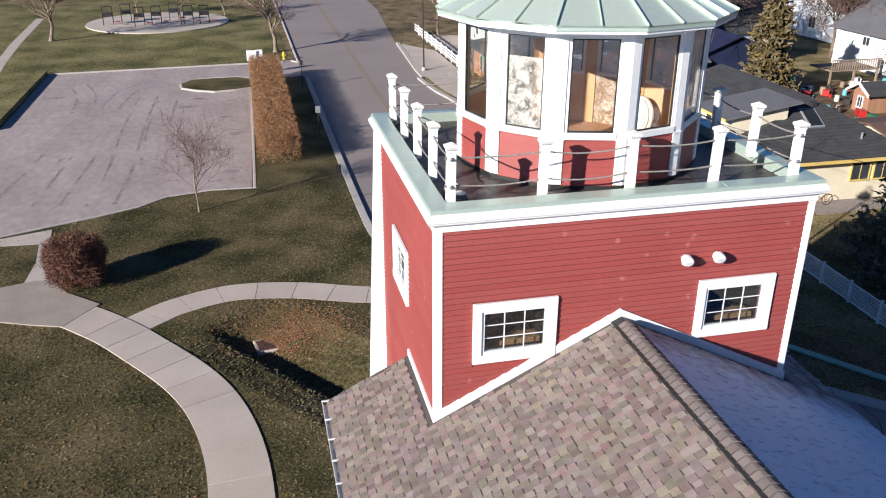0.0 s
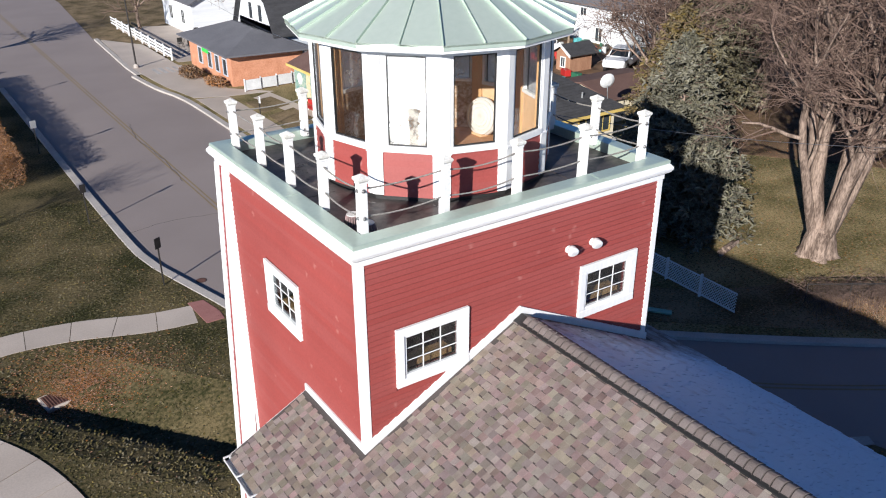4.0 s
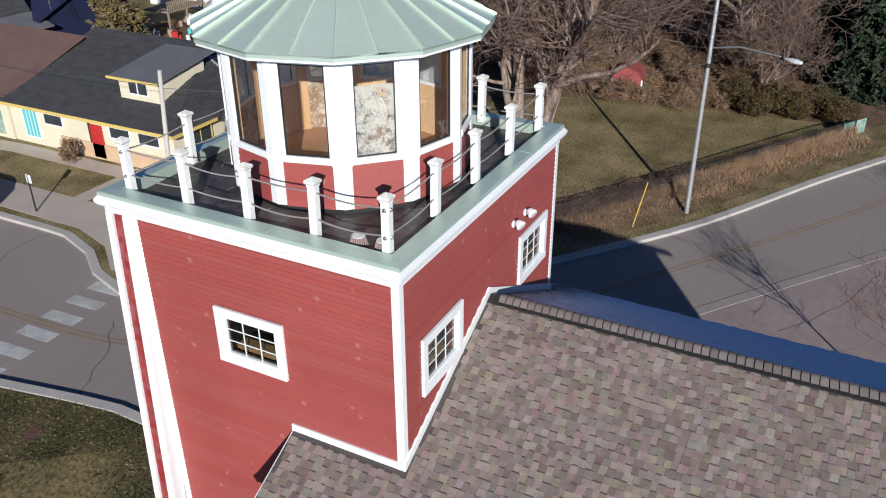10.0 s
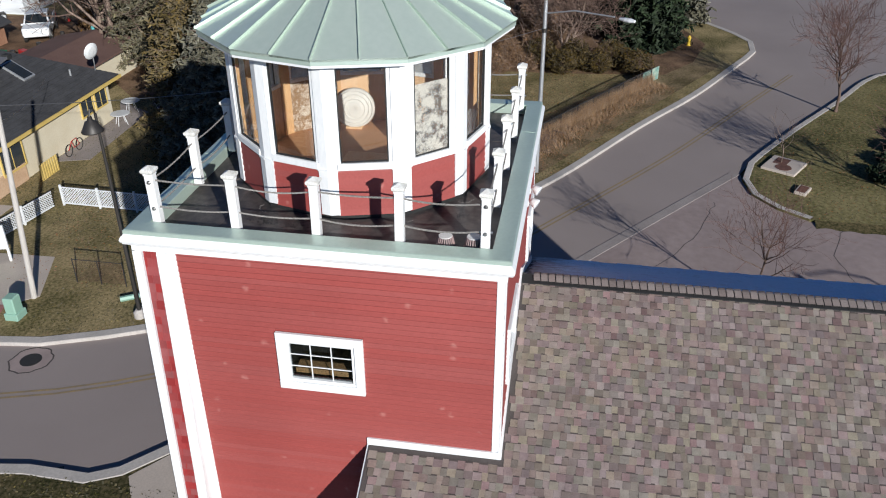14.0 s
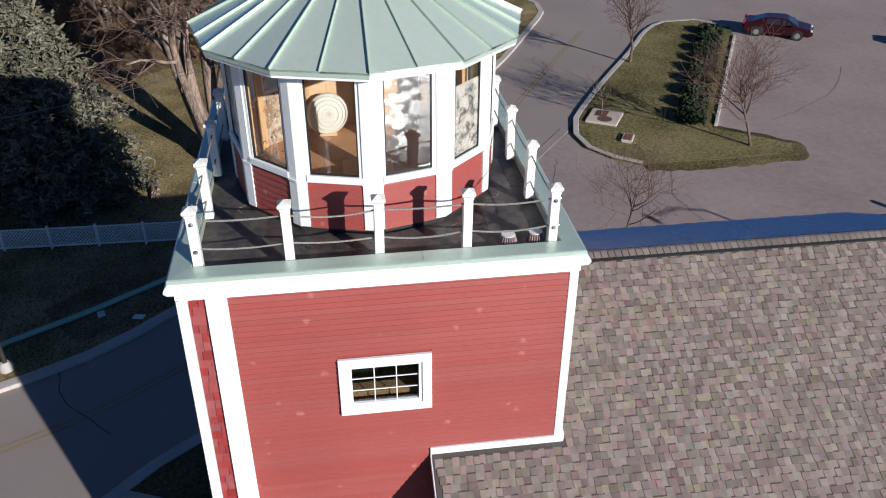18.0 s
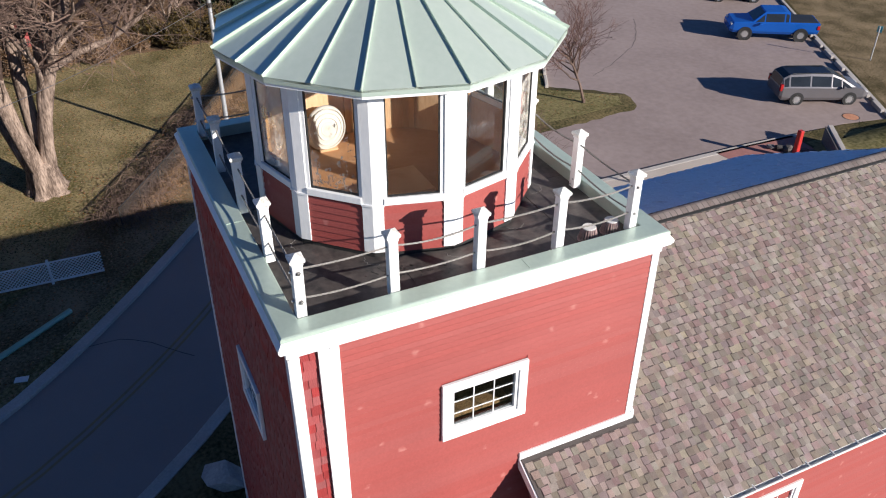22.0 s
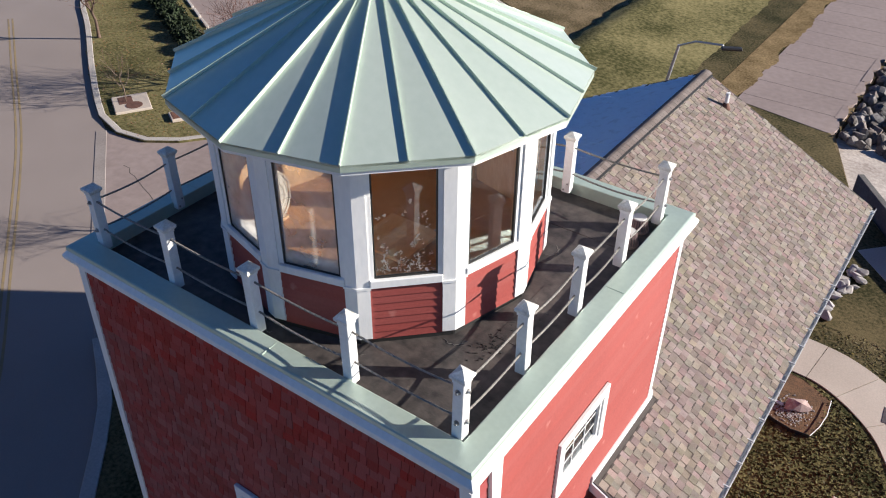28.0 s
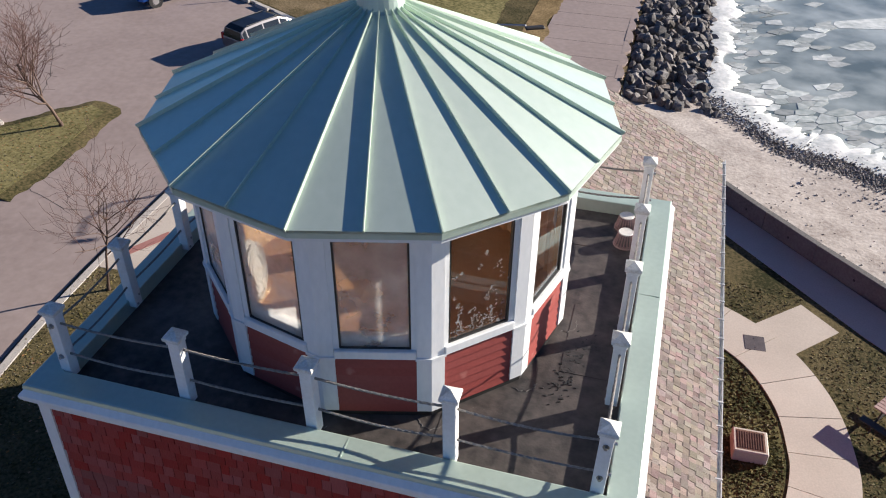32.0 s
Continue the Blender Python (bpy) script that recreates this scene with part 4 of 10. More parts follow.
# low grassy bank south of the car park
bank = Mesh()
bl = sample(smooth_line([(13.7, -27.5), (13.9, -31), (14.1, -38), (14.2, -47), (14.6, -60), (15.5, -80)], 1.0), 70)
prof = [(-7.0, -0.03), (-3.5, 0.28), (-0.8, 0.62), (0.0, 0.66), (1.0, 0.03), (1.7, -0.03)]
for i, (x, y) in enumerate(bl):
    w = min(1.0, i / 8)
    for o, z in prof:
        bank.v.append((x + o + 0.3 * noise.noise((x, y * 0.8, o)), y, z * w + 0.10 * noise.noise((x * 2 + o, y * 2, 3)) * (1 if z > 0 else 0)))
for i in range(len(bl) - 1):
    for j in range(len(prof) - 1):
        a = i * len(prof) + j
        bank.f.append((a + 1, a, a + len(prof), a + len(prof) + 1))
single("grass_bank", bank, M_LAWNF, "low bank of dry grass south of the forecourt", "bank", kind="structure", smooth=True)

# road marks
def bars(name, boxes, mat, label, category):
    mesh = Mesh()
    for cx, cy, l, w, a in boxes:
        mesh.box(-l / 2, l / 2, -w / 2, w / 2, -0.13, -0.119, m=pose(cx, cy, 0, 0, 0, a))
    return single(name, mesh, mat, label, category, kind="structure")


CENTRE = smooth_line([(5.2, 160), (5.0, 90), (4.9, 50), (4.9, 30), (4.9, 21), (5.4, 15), (7.6, 9.6), (11.0, 5.2), (15.5, 1.0), (21, -2.9), (30, -9.0), (38.5, -14), (46, -18.4)])
for off in (-0.14, 0.1):
    pl = offset_line(CENTRE, off)
    mesh = Mesh()
    q = offset_line(pl, 0.1)
    for i in range(len(pl) - 1):
        mesh.quad((*pl[i], -0.119), (*pl[i + 1], -0.119), (*q[i + 1], -0.119), (*q[i], -0.119))
    single("centre_line", mesh, M_LINEY, "faded double yellow line on the asphalt", "road marking", kind="structure")
for k in range(5):
    single("crosswalk_bar", Mesh().box(11.6 + 0.62 * k, 11.95 + 0.62 * k, 61.2, 63.6, 0.0, 0.016), M_LINEW, "worn white crosswalk bar on the side street", "road marking", kind="structure")
for cx in (1.9, 3.15, 4.4, 5.65, 6.9, 8.1):
    bars("crosswalk_bar", [(cx, 18.25 + 0.06 * (cx - 4), 0.62, 1.7, 3)], M_LINEW, "worn white crosswalk bar on the asphalt", "road marking")
for k, line in enumerate(([(2.3, 13.6), (4.6, 14.9), (6.4, 16.3)], [(7.1, 8.2), (8.6, 9.9), (10.4, 10.6)], [(5.5, 24), (6.8, 24.4), (8.8, 25.2), (10.9, 25.0)], [(-0.5, 28), (2.0, 28.6), (4.7, 28.2)],
                          [(12.0, 3.0), (13.8, 4.6), (14.2, 6.3)], [(17.5, -7.5), (20.5, -9.5), (24.5, -11.0)], [(17.4, -16), (20.0, -15.4), (22.6, -16.4)],
                          [(28, -24.5), (31.5, -30.0), (36.0, -33.5)], [(4.8, 34), (5.1, 39), (4.9, 44), (5.3, 48)])):
    rk = random.Random(k)
    pl = smooth_line([(x + rk.uniform(-0.1, 0.1), y + rk.uniform(-0.1, 0.1)) for x, y in line], 0.5)
    pl = [(x + rk.gauss(0, 0.05), y + rk.gauss(0, 0.05)) for x, y in pl]
    q = offset_line(pl, 0.03)
    mesh = Mesh()
    for i in range(len(pl) - 1):
        mesh.quad((*pl[i], -0.1165), (*pl[i + 1], -0.1165), (*q[i + 1], -0.1165), (*q[i], -0.1165))
    single("crack_seal", mesh, M_UNDER, "dark tar seal along a crack in the asphalt", "road crack", kind="structure")

# ---- tower and main building ----
tower = thing("lighthouse_tower", "red clapboard lighthouse tower with white trim and a green-capped parapet deck", "building")
WX0, WX1, WY0, WY1 = -3.32, 3.33, -2.92, 2.92
CAP_Z, DECK_Z, FRIEZE_Z = 12.135, 11.93, 11.74


def wall_mesh(u0, u1, z0, z1, holes, m, thick=0.16):
    """A wall in its own plane (u along, y inward, z up) with openings, as boxes round them."""
    mesh = Mesh()
    us = sorted({u0, u1, *[h[0] for h in holes], *[h[1] for h in holes]})
    zs = sorted({z0, z1, *[h[2] for h in holes], *[h[3] for h in holes]})
    for a, b in zip(us, us[1:]):
        for c, d in zip(zs, zs[1:]):
            if not any(h[0] < (a + b) / 2 < h[1] and h[2] < (c + d) / 2 < h[3] for h in holes):
                mesh.box(a, b, 0, thick, c, d, m=m)
    return mesh


def clap_rows(parent, m, u0, u1, z0, z1, holes, mat, e=0.1016, low=None, low_parent_name="siding", name="clapboard"):
    """Lapped boards on a wall face whose outward side is -y of m; below `low` they are joined into one part."""
    joined = Mesh()
    z = z0
    while z < z1 - 0.01:
        top = min(z + e, z1)
        cuts = [(u0, u1)]
        for h in holes:
            if h[2] < top - 0.02 and h[3] > z + 0.02:
                nxt = []
                for a, b in cuts:
                    if h[1] <= a or h[0] >= b:
                        nxt.append((a, b))
                        continue
                    if h[0] > a:
                        nxt.append((a, h[0]))
                    if h[1] < b:
                        nxt.append((h[1], b))
                cuts = nxt
        for a, b in cuts:
            vs = [m @ Vector(p) for p in ((a, -0.028, z + 0.02), (b, -0.028, z + 0.02), (b, -0.006, top + 0.01), (a, -0.006, top + 0.01), (a, 0.0, z), (b, 0.0, z), (b, 0.0, top + 0.01), (a, 0.0, top + 0.01),
                                          (a, -0.010, z), (b, -0.010, z))]
            fs = [(0, 1, 2, 3), (8, 9, 1, 0), (4, 5, 9, 8), (3, 2, 6, 7), (0, 3, 7, 4, 8), (9, 5, 6, 2, 1)]
            if low is not None and z < low:
                joined.add(vs, fs)
            else:
                part(name, Mesh().add(vs, fs), mat, parent)
        z = top
    if joined.v:
        tagged(part(low_parent_name, joined, mat, parent), kind="stuff")


def window(parent, m, w, h, casing=0.15, cols=3, rows=3, ledge=True, name="window", gl=None):
    """A window with casing, sash, muntins and glass; m carries its centre, -y pointing outward."""
    win = new(name)
    win.empty_display_size = 0.1
    under(win, parent)
    win.matrix_basis = m
    c, hw, hh = casing, w / 2, h / 2
    part("casing_top", Mesh().box(-hw, hw, -0.05, 0.01, hh - c, hh, 0.006, m), M_WHITE, win)
    part("casing_bottom", Mesh().box(-hw, hw, -0.055, 0.01, -hh, -hh + c, 0.006, m), M_WHITE, win)
    for s in (-1, 1):
        part("casing_side", Mesh().box(s * hw, s * (hw - c), -0.048, 0.01, -hh + c, hh - c, 0.006, m), M_WHITE, win)
    iw, ih = hw - c, hh - c
    f = 0.055
    sash = Mesh()
    for a in ((-iw, iw, ih - f, ih), (-iw, iw, -ih, -ih + f), (-iw, -iw + f, -ih + f, ih - f), (iw - f, iw, -ih + f, ih - f)):
        sash.box(a[0], a[1], -0.02, 0.06, a[2], a[3], 0.004, m)
    part("sash", sash, M_WHITE, win)
    gw, gh = iw - f, ih - f
    for i in range(1, cols):
        x = -gw + 2 * gw * i / cols
        part("muntin", Mesh().box(x - 0.008, x + 0.008, 0.018, 0.03, -gh, gh, 0, m), M_WHITE, win)
    for i in range(1, rows):
        z = -gh + 2 * gh * i / rows
        part("muntin", Mesh().box(-gw, gw, 0.020, 0.028, z - 0.008, z + 0.008, 0, m), M_WHITE, win)
    pane = part("pane", Mesh().box(-gw, gw, 0.032, 0.038, -gh, gh, 0, m), gl or M_WGLASS, win)
    pane.visible_shadow = False
    return win


# openings: u0, u1, z0, z1 of the outer casing
S_WIN = [(-2.70, -1.24, 9.30, 10.42), (1.34, 2.82, 9.30, 10.42)]
W_WIN = [(-0.76, 0.70, 9.30, 10.42)]
N_WIN = [(-0.72, 0.72, 7.80, 8.92)]
M_S = pose(0, WY0, 0)
M_W = pose(WX0, 0, 0, 0, 0, -90)
M_E = pose(WX1, 0, 0, 0, 0, 90)
M_N = pose(0, WY1, 0, 0, 0, 180)
inner = [(a + 0.14, b - 0.14, c + 0.14, d - 0.14) for a, b, c, d in S_WIN]
wall_s = part("wall_south", wall_mesh(WX0, WX1, 0, CAP_Z - 0.06, inner, M_S), M_RED, tower)
wall_w = part("wall_west", wall_mesh(-2.40, -WY0 - 0.16, 0, CAP_Z - 0.06, [(a + 0.14, b - 0.14, c + 0.14, d - 0.14) for a, b, c, d in W_WIN], M_W), M_RED, tower)
part("wall_east", wall_mesh(WY0 + 0.16, 2.40, 0, CAP_Z - 0.06, [], M_E), M_RED, tower)
clap_rows(wall_s, M_S, WX0 + 0.11, WX1 - 0.11, 8.0, FRIEZE_Z + 0.01, S_WIN, M_RED)
clap_rows(wall_w, M_W, -2.26, -WY0 - 0.11, 0.1, FRIEZE_Z + 0.01, W_WIN, M_RED, low=4.2)

# flared north front
FL = 0.045


def xw(z):
    return 3.35 + FL * (11.8 - z)


def slab(x0, x1, y0, y1, z0, z1, flare=1.0, steps=1):
    """A block whose west and east ends follow the flare; x0, x1 are given at the top."""
    vs = []
    for z in (z0, z1):
        d = FL * (11.8 - z)
        a = x0 - d if x0 < 0 else x0 + d
        b = x1 - d if x1 < 0 else x1 + d
        vs += [(a, y0, z), (b, y0, z), (b, y1, z), (a, y1, z)]
    return Mesh().add(vs, [(0, 3, 2, 1), (4, 5, 6, 7), (0, 1, 5, 4), (1, 2, 6, 5), (2, 3, 7, 6), (3, 0, 4, 7)])


wall_n = new("wall_north", None)
wall_n.empty_display_size = 0.1
under(wall_n, tower)
core = Mesh()
for z0, z1, spans in ((0, 7.94, ((-3.32, 3.32),)), (7.94, 8.78, ((-3.32, -0.58), (0.58, 3.32))), (8.78, 11.78, ((-3.32, 3.32),))):
    for a, b in spans:
        da0 = FL * (11.8 - z0) if abs(a) > 3 else 0
        db0 = FL * (11.8 - z0) if abs(b) > 3 else 0
        da1 = FL * (11.8 - z1) if abs(a) > 3 else 0
        db1 = FL * (11.8 - z1) if abs(b) > 3 else 0
        core.add([(a - da0, 2.40, z0), (b + db0, 2.40, z0), (b + db0, WY1, z0), (a - da0, WY1, z0),
                  (a - da1, 2.40, z1), (b + db1, 2.40, z1), (b + db1, WY1, z1), (a - da1, WY1, z1)],
                 [(0, 3, 2, 1), (4, 5, 6, 7), (0, 1, 5, 4), (1, 2, 6, 5), (2, 3, 7, 6), (3, 0, 4, 7)])
part("wall_core", core, M_SHAKE, wall_n)

part("parapet_wall", Mesh().box(WX0, WX1, WY1 - 0.16, WY1 - 0.002, 11.7, CAP_Z - 0.06), M_RED, tower)
# white corner boards
for y0, y1 in ((WY0 - 0.03, WY0 + 0.11),):
    part("corner_board", Mesh().box(WX0 - 0.03, WX0 + 0.002, y0, y1, 7.6, FRIEZE_Z, 0.006), M_WHITE, tower)
    part("corner_board", Mesh().box(WX1 - 0.002, WX1 + 0.03, y0, y1, 7.6, FRIEZE_Z, 0.006), M_WHITE, tower)
part("corner_board", Mesh().box(WX0 - 0.03, WX0 + 0.11, WY0 - 0.032, WY0 + 0.002, 7.6, FRIEZE_Z, 0.006), M_WHITE, tower)
part("corner_board", Mesh().box(WX1 - 0.11, WX1 + 0.03, WY0 - 0.032, WY0 + 0.002, 7.6, FRIEZE_Z, 0.006), M_WHITE, tower)
part("edge_board", Mesh().box(WX0 - 0.032, WX0 + 0.002, 2.25, 2.41, 0.1, FRIEZE_Z, 0.006), M_WHITE, tower)
part("edge_board", slab(-3.385, -3.33, 2.395, 2.55, 0.1, FRIEZE_Z), M_WHITE, tower)
vs = [(-xw(0.1) - 0.035, 0.1), (-xw(0.1) + 0.25, 0.1), (-3.33, 6.69), (-3.33, FRIEZE_Z), (-3.385, FRIEZE_Z)]
part("return_board", Mesh().add([(x, y, z) for y in (2.372, 2.394) for x, z in vs], [(0, 1, 2, 3, 4), (9, 8, 7, 6, 5), (0, 4, 9, 5), (0, 5, 6, 1), (1, 6, 7, 2)]), M_WHITE, tower)
part("corner_board", slab(-3.385, -3.33, 2.80, WY1 + 0.03, 0.1, FRIEZE_Z), M_WHITE, tower)
part("corner_board", slab(-3.38, -3.23, WY1 + 0.002, WY1 + 0.036, 0.1, FRIEZE_Z), M_WHITE, tower)
part("corner_board", slab(3.23, 3.38, WY1 + 0.002, WY1 + 0.036, 0.1, FRIEZE_Z), M_WHITE, tower)
part("corner_board", slab(3.33, 3.385, 2.395, WY1 + 0.03, 0.1, FRIEZE_Z), M_WHITE, tower)

# frieze, crown moulding and green cap all round
def ring(name, profile, mat, parent, smooth=False):
    """A moulding round the tower; profile of (outset from the wall, z)."""
    mesh = Mesh()
    n = len(profile)
    for o, z in profile:
        x0, x1, y0, y1 = WX0 - o, WX1 + o, WY0 - o, WY1 + o
        mesh.v += [(x0, y0, z), (x1, y0, z), (x1, y1, z), (x0, y1, z)]
    for i in range(n - 1):
        for k in range(4):
            a, b = i * 4 + k, i * 4 + (k + 1) % 4
            mesh.f.append((a, b, b + 4, a + 4))
    return part(name, mesh, mat, parent, smooth=smooth)


ring("frieze_board", [(0.0, FRIEZE_Z - 0.004), (0.042, FRIEZE_Z - 0.004), (0.045, FRIEZE_Z + 0.004), (0.045, 11.86), (0.0, 11.862)], M_WHITE, tower)
ring("crown_moulding", [(0.04, 11.858), (0.105, 11.868), (0.13, 11.89), (0.135, 11.91), (0.15, 11.925), (0.158, 11.965), (0.152, 11.99), (0.10, 12.052), (0.02, 12.062)], M_WHITE, tower)
ring("parapet_cap", [(0.096, 12.05), (0.104, 12.064), (0.098, CAP_Z - 0.02), (0.078, CAP_Z - 0.008), (-0.205, CAP_Z), (-0.218, CAP_Z - 0.006), (-0.222, DECK_Z - 0.02)], M_GREEN, tower)
for x, y, sx, sy in ((-0.4, WY1 - 0.07, 0.014, 0.27), (1.6, WY0 + 0.07, 0.014, 0.27), (WX0 + 0.07, -0.6, 0.27, 0.014), (WX1 - 0.07, 0.9, 0.27, 0.014)):
    part("cap_joint", Mesh().box(x - sx / 2, x + sx / 2, y - sy / 2, y + sy / 2, CAP_Z - 0.02, CAP_Z + 0.0015, 0), M_GREEN, tower)
part("deck", Mesh().box(WX0 + 0.16, WX1 - 0.16, WY0 + 0.16, WY1 - 0.16, 11.6, DECK_Z), M_DECK, tower)
for x0, x1, y0, y1 in ((-3.08, -1.2, 1.75, 2.68), (-3.08, -2.35, -0.4, 0.9), (-3.08, -1.3, -2.68, -1.75), (1.5, 3.08, -2.68, -1.6), (0.2, 1.4, 2.4, 2.68), (-0.9, 0.7, -2.68, -2.4)):
    part("deck_patch", Mesh().box(x0, x1, y0, y1, DECK_Z - 0.01, DECK_Z + 0.006, 0.002), M_DECK, tower)

for k in range(3, 9):
    a = radians(30 * k)
    cx, cy = 0.05 + 2.33 * math.cos(a), 0.03 + 2.33 * math.sin(a)
    pts = [(cx + 0.15 * math.cos(a + q * 0.2) * (1 + 0.12 * math.sin(3 * q + k)), cy + 0.15 * math.sin(a + q * 0.2) * (1 + 0.12 * math.cos(2 * q + k)), DECK_Z + 0.004) for q in range(-9, 10)]
    part("sealant_bead", Mesh().tube(pts[:13], 0.0035, 4), M_BEAD, tower, "pale smeared sealant bead")
dz = random.Random(8)
fleck = Mesh()
for k in range(90):
    f = dz.random()
    x, y, r_ = -2.6 + 0.25 * f + dz.gauss(0, 0.07), 0.2 + 1.1 * f + dz.gauss(0, 0.12), dz.uniform(0.006, 0.022)
    fleck.box(-r_, r_, -r_ * 0.6, r_ * 0.6, 0, 0.008, 0, pose(x, y, DECK_Z + 0.001, 0, 0, dz.uniform(0, 180)))
tagged(part("debris_fleck", fleck, M_GASKET, tower), kind="stuff")
# windows of the tower
for (a, b, c, d), m in [(h, M_S) for h in S_WIN] + [(h, M_W) for h in W_WIN] + [(h, M_N) for h in N_WIN]:
    wm = m @ Matrix.Translation(((a + b) / 2, -0.022, (c + d) / 2))
    window(tower, wm, b - a, d - c)
    room = Mesh()
    room.box(a + 0.1, b - 0.1, 0.9, 0.95, c - 0.3, d + 0.3, 0, m)
    for q in ((a - 0.02, a + 0.1, c - 0.3, d + 0.3), (b - 0.1, b + 0.02, c - 0.3, d + 0.3)):
        room.box(q[0], q[1], 0.17, 0.95, q[2], q[3], 0, m)
    room.box(a, b, 0.17, 0.95, c - 0.35, c - 0.3, 0, m)
    room.box(a, b, 0.17, 0.95, d + 0.3, d + 0.35, 0, m)
    part("window_niche", room, M_DARK, tower)
    part("inner_ledge", Mesh().box(a + 0.2, b - 0.2, 0.17, 0.45, c + 0.16, c + 0.26, 0.01, m), M_STUD, tower)

# two round white lamps on the south wall
for x in (1.01, 1.60):
    lamp = thing("wall_floodlight", "small round white floodlight on the red siding", "light", at=(x, WY0 - 0.02, 10.87), group="wall floodlights")
    part("base", Mesh().lathe([(0.0, 0), (0.075, 0), (0.075, 0.02), (0.05, 0.035), (0.0, 0.035)], 16, m=pose(x, WY0 - 0.022, 10.87, 90)), M_WHITE, lamp)
    part("neck", Mesh().tube([(x, WY0 - 0.05, 10.87), (x - 0.01, WY0 - 0.11, 10.90), (x - 0.02, WY0 - 0.15, 10.92)], 0.022, 8), M_WHITE, lamp)
    hm = look((x - 0.02, WY0 - 0.14, 10.92), (x - 0.12, WY0 - 0.4, 10.80))
    part("head", Mesh().lathe([(0.0, 0.06), (0.04, 0.06), (0.075, 0.02), (0.10, -0.06), (0.105, -0.09), (0.085, -0.10), (0.0, -0.10)], 18, m=hm), M_WHITE, lamp, smooth=True)

# ---- rope railing ----
POST_X = [-3.0 + 6.08 * i / 4 for i in range(5)]
POST_Y = [-2.58 + 5.2 * i / 4 for i in range(5)]
post0 = thing("railing_post", "white square railing post with a weathered pyramid cap", "post", group="railing posts")
part("shaft", Mesh().box(-0.068, 0.068, -0.068, 0.068, -0.10, 0.82, 0.006), M_POST, post0)
cap = Mesh()
cap.lathe([(0.0, 0.81), (0.112, 0.81), (0.14, 0.838), (0.142, 0.872), (0.13, 0.882), (0.0, 0.935)], 4, m=pose(0, 0, 0, 0, 0, 45))
part("cap", cap, M_POSTCAP, post0, "weathered pyramid cap")
part("collar", Mesh().box(-0.078, 0.078, -0.078, 0.078, 0.772, 0.813, 0.008), M_POST, post0)
posts = []
spots = [(x, POST_Y[0]) for x in POST_X] + [(x, POST_Y[4]) for x in POST_X] + [(POST_X[0], y) for y in POST_Y[1:4]] + [(POST_X[4], y) for y in POST_Y[1:4]]
random.seed(5)
for k, (x, y) in enumerate(spots):
    m = pose(x, y, CAP_Z - 0.005, random.uniform(-0.8, 0.8), random.uniform(-0.8, 0.8), random.uniform(-2, 2))
    if k == 0:
        post0.matrix_basis = m
        posts.append(post0)
    else:
        posts.append(copy_thing(post0, m))
for p in posts:
    x, y = p.location.x, p.location.y
    cx, cy = abs(x) > 2.8, abs(y) > 2.4
    if cx and cy:
        for z in (0.67, 0.22):
            for ax in (0, 1):
                s = -1 if (x if ax == 0 else y) < 0 else 1
                d = Vector((s, 0, 0)) if ax == 0 else Vector((0, s, 0))
                e = p.matrix_basis @ Vector((0, 0, z))
                bolt = Mesh().tube([e + d * 0.06, e + d * 0.075], 0.034, 10)
                bolt.tube([e + d * 0.075, e + d * 0.105], 0.019, 6)
                part("eye_bolt", bolt, M_STEEL, p)
    else:
        # lag bolts through the foot into the parapet
        d = Vector((0, -1 if y > 0 else 1, 0)) if cy else Vector((-1 if x > 0 else 1, 0, 0))
        o = Vector((0.03, 0, 0)) if cy else Vector((0, 0.03, 0))
        for z, q in ((0.06, -1), (-0.05, 1)):
            e = p.matrix_basis @ Vector((0, 0, z)) + o * q
            part("foot_bolt", Mesh().tube([e + d * 0.06, e + d * 0.078], 0.016, 6), M_STEEL, p)


def rope_line(line, z, name, slack=0.035):
    pts = []
    n = 9
    for i in range(len(line) - 1):
        a, b = line[i], line[i + 1]
        sag = slack * random.uniform(0.6, 1.6)
        for k in range(n):
            t = k / n
            pts.append((a[0] + (b[0] - a[0]) * t, a[1] + (b[1] - a[1]) * t, z - sag * 4 * t * (1 - t)))
    pts.append((*line[-1], z))
    mesh = Mesh()
    for ph in (0.0, 2.1, 4.2):
        tw = []
        fine = []
        for i in range(len(pts) - 1):
            for k in range(4):
                fine.append(Vector(pts[i]).lerp(Vector(pts[i + 1]), k / 4))
        fine.append(Vector(pts[-1]))
        dirv = Vector((line[-1][0] - line[0][0], line[-1][1] - line[0][1], 0)).normalized()
        side = Vector((-dirv.y, dirv.x, 0))
        for i, p in enumerate(fine):
            a = i * 1.1 + ph
            tw.append(p + side * math.cos(a) * 0.007 + Vector((0, 0, 1)) * math.sin(a) * 0.007)
        mesh.tube(tw, 0.009, 4)
    return single(name, mesh, M_ROPE, "grey weathered twisted rope sagging between the white posts", "rope", group="railing ropes")


for z in (CAP_Z + 0.68, CAP_Z + 0.23):
    rope_line([(x, POST_Y[0]) for x in POST_X], z, "railing_rope", 0.06)
    rope_line([(x, POST_Y[4]) for x in POST_X], z, "railing_rope")
    rope_line([(POST_X[0], y) for y in POST_Y], z, "railing_rope", 0.045)
    rope_line([(POST_X[4], y) for y in POST_Y], z, "railing_rope")

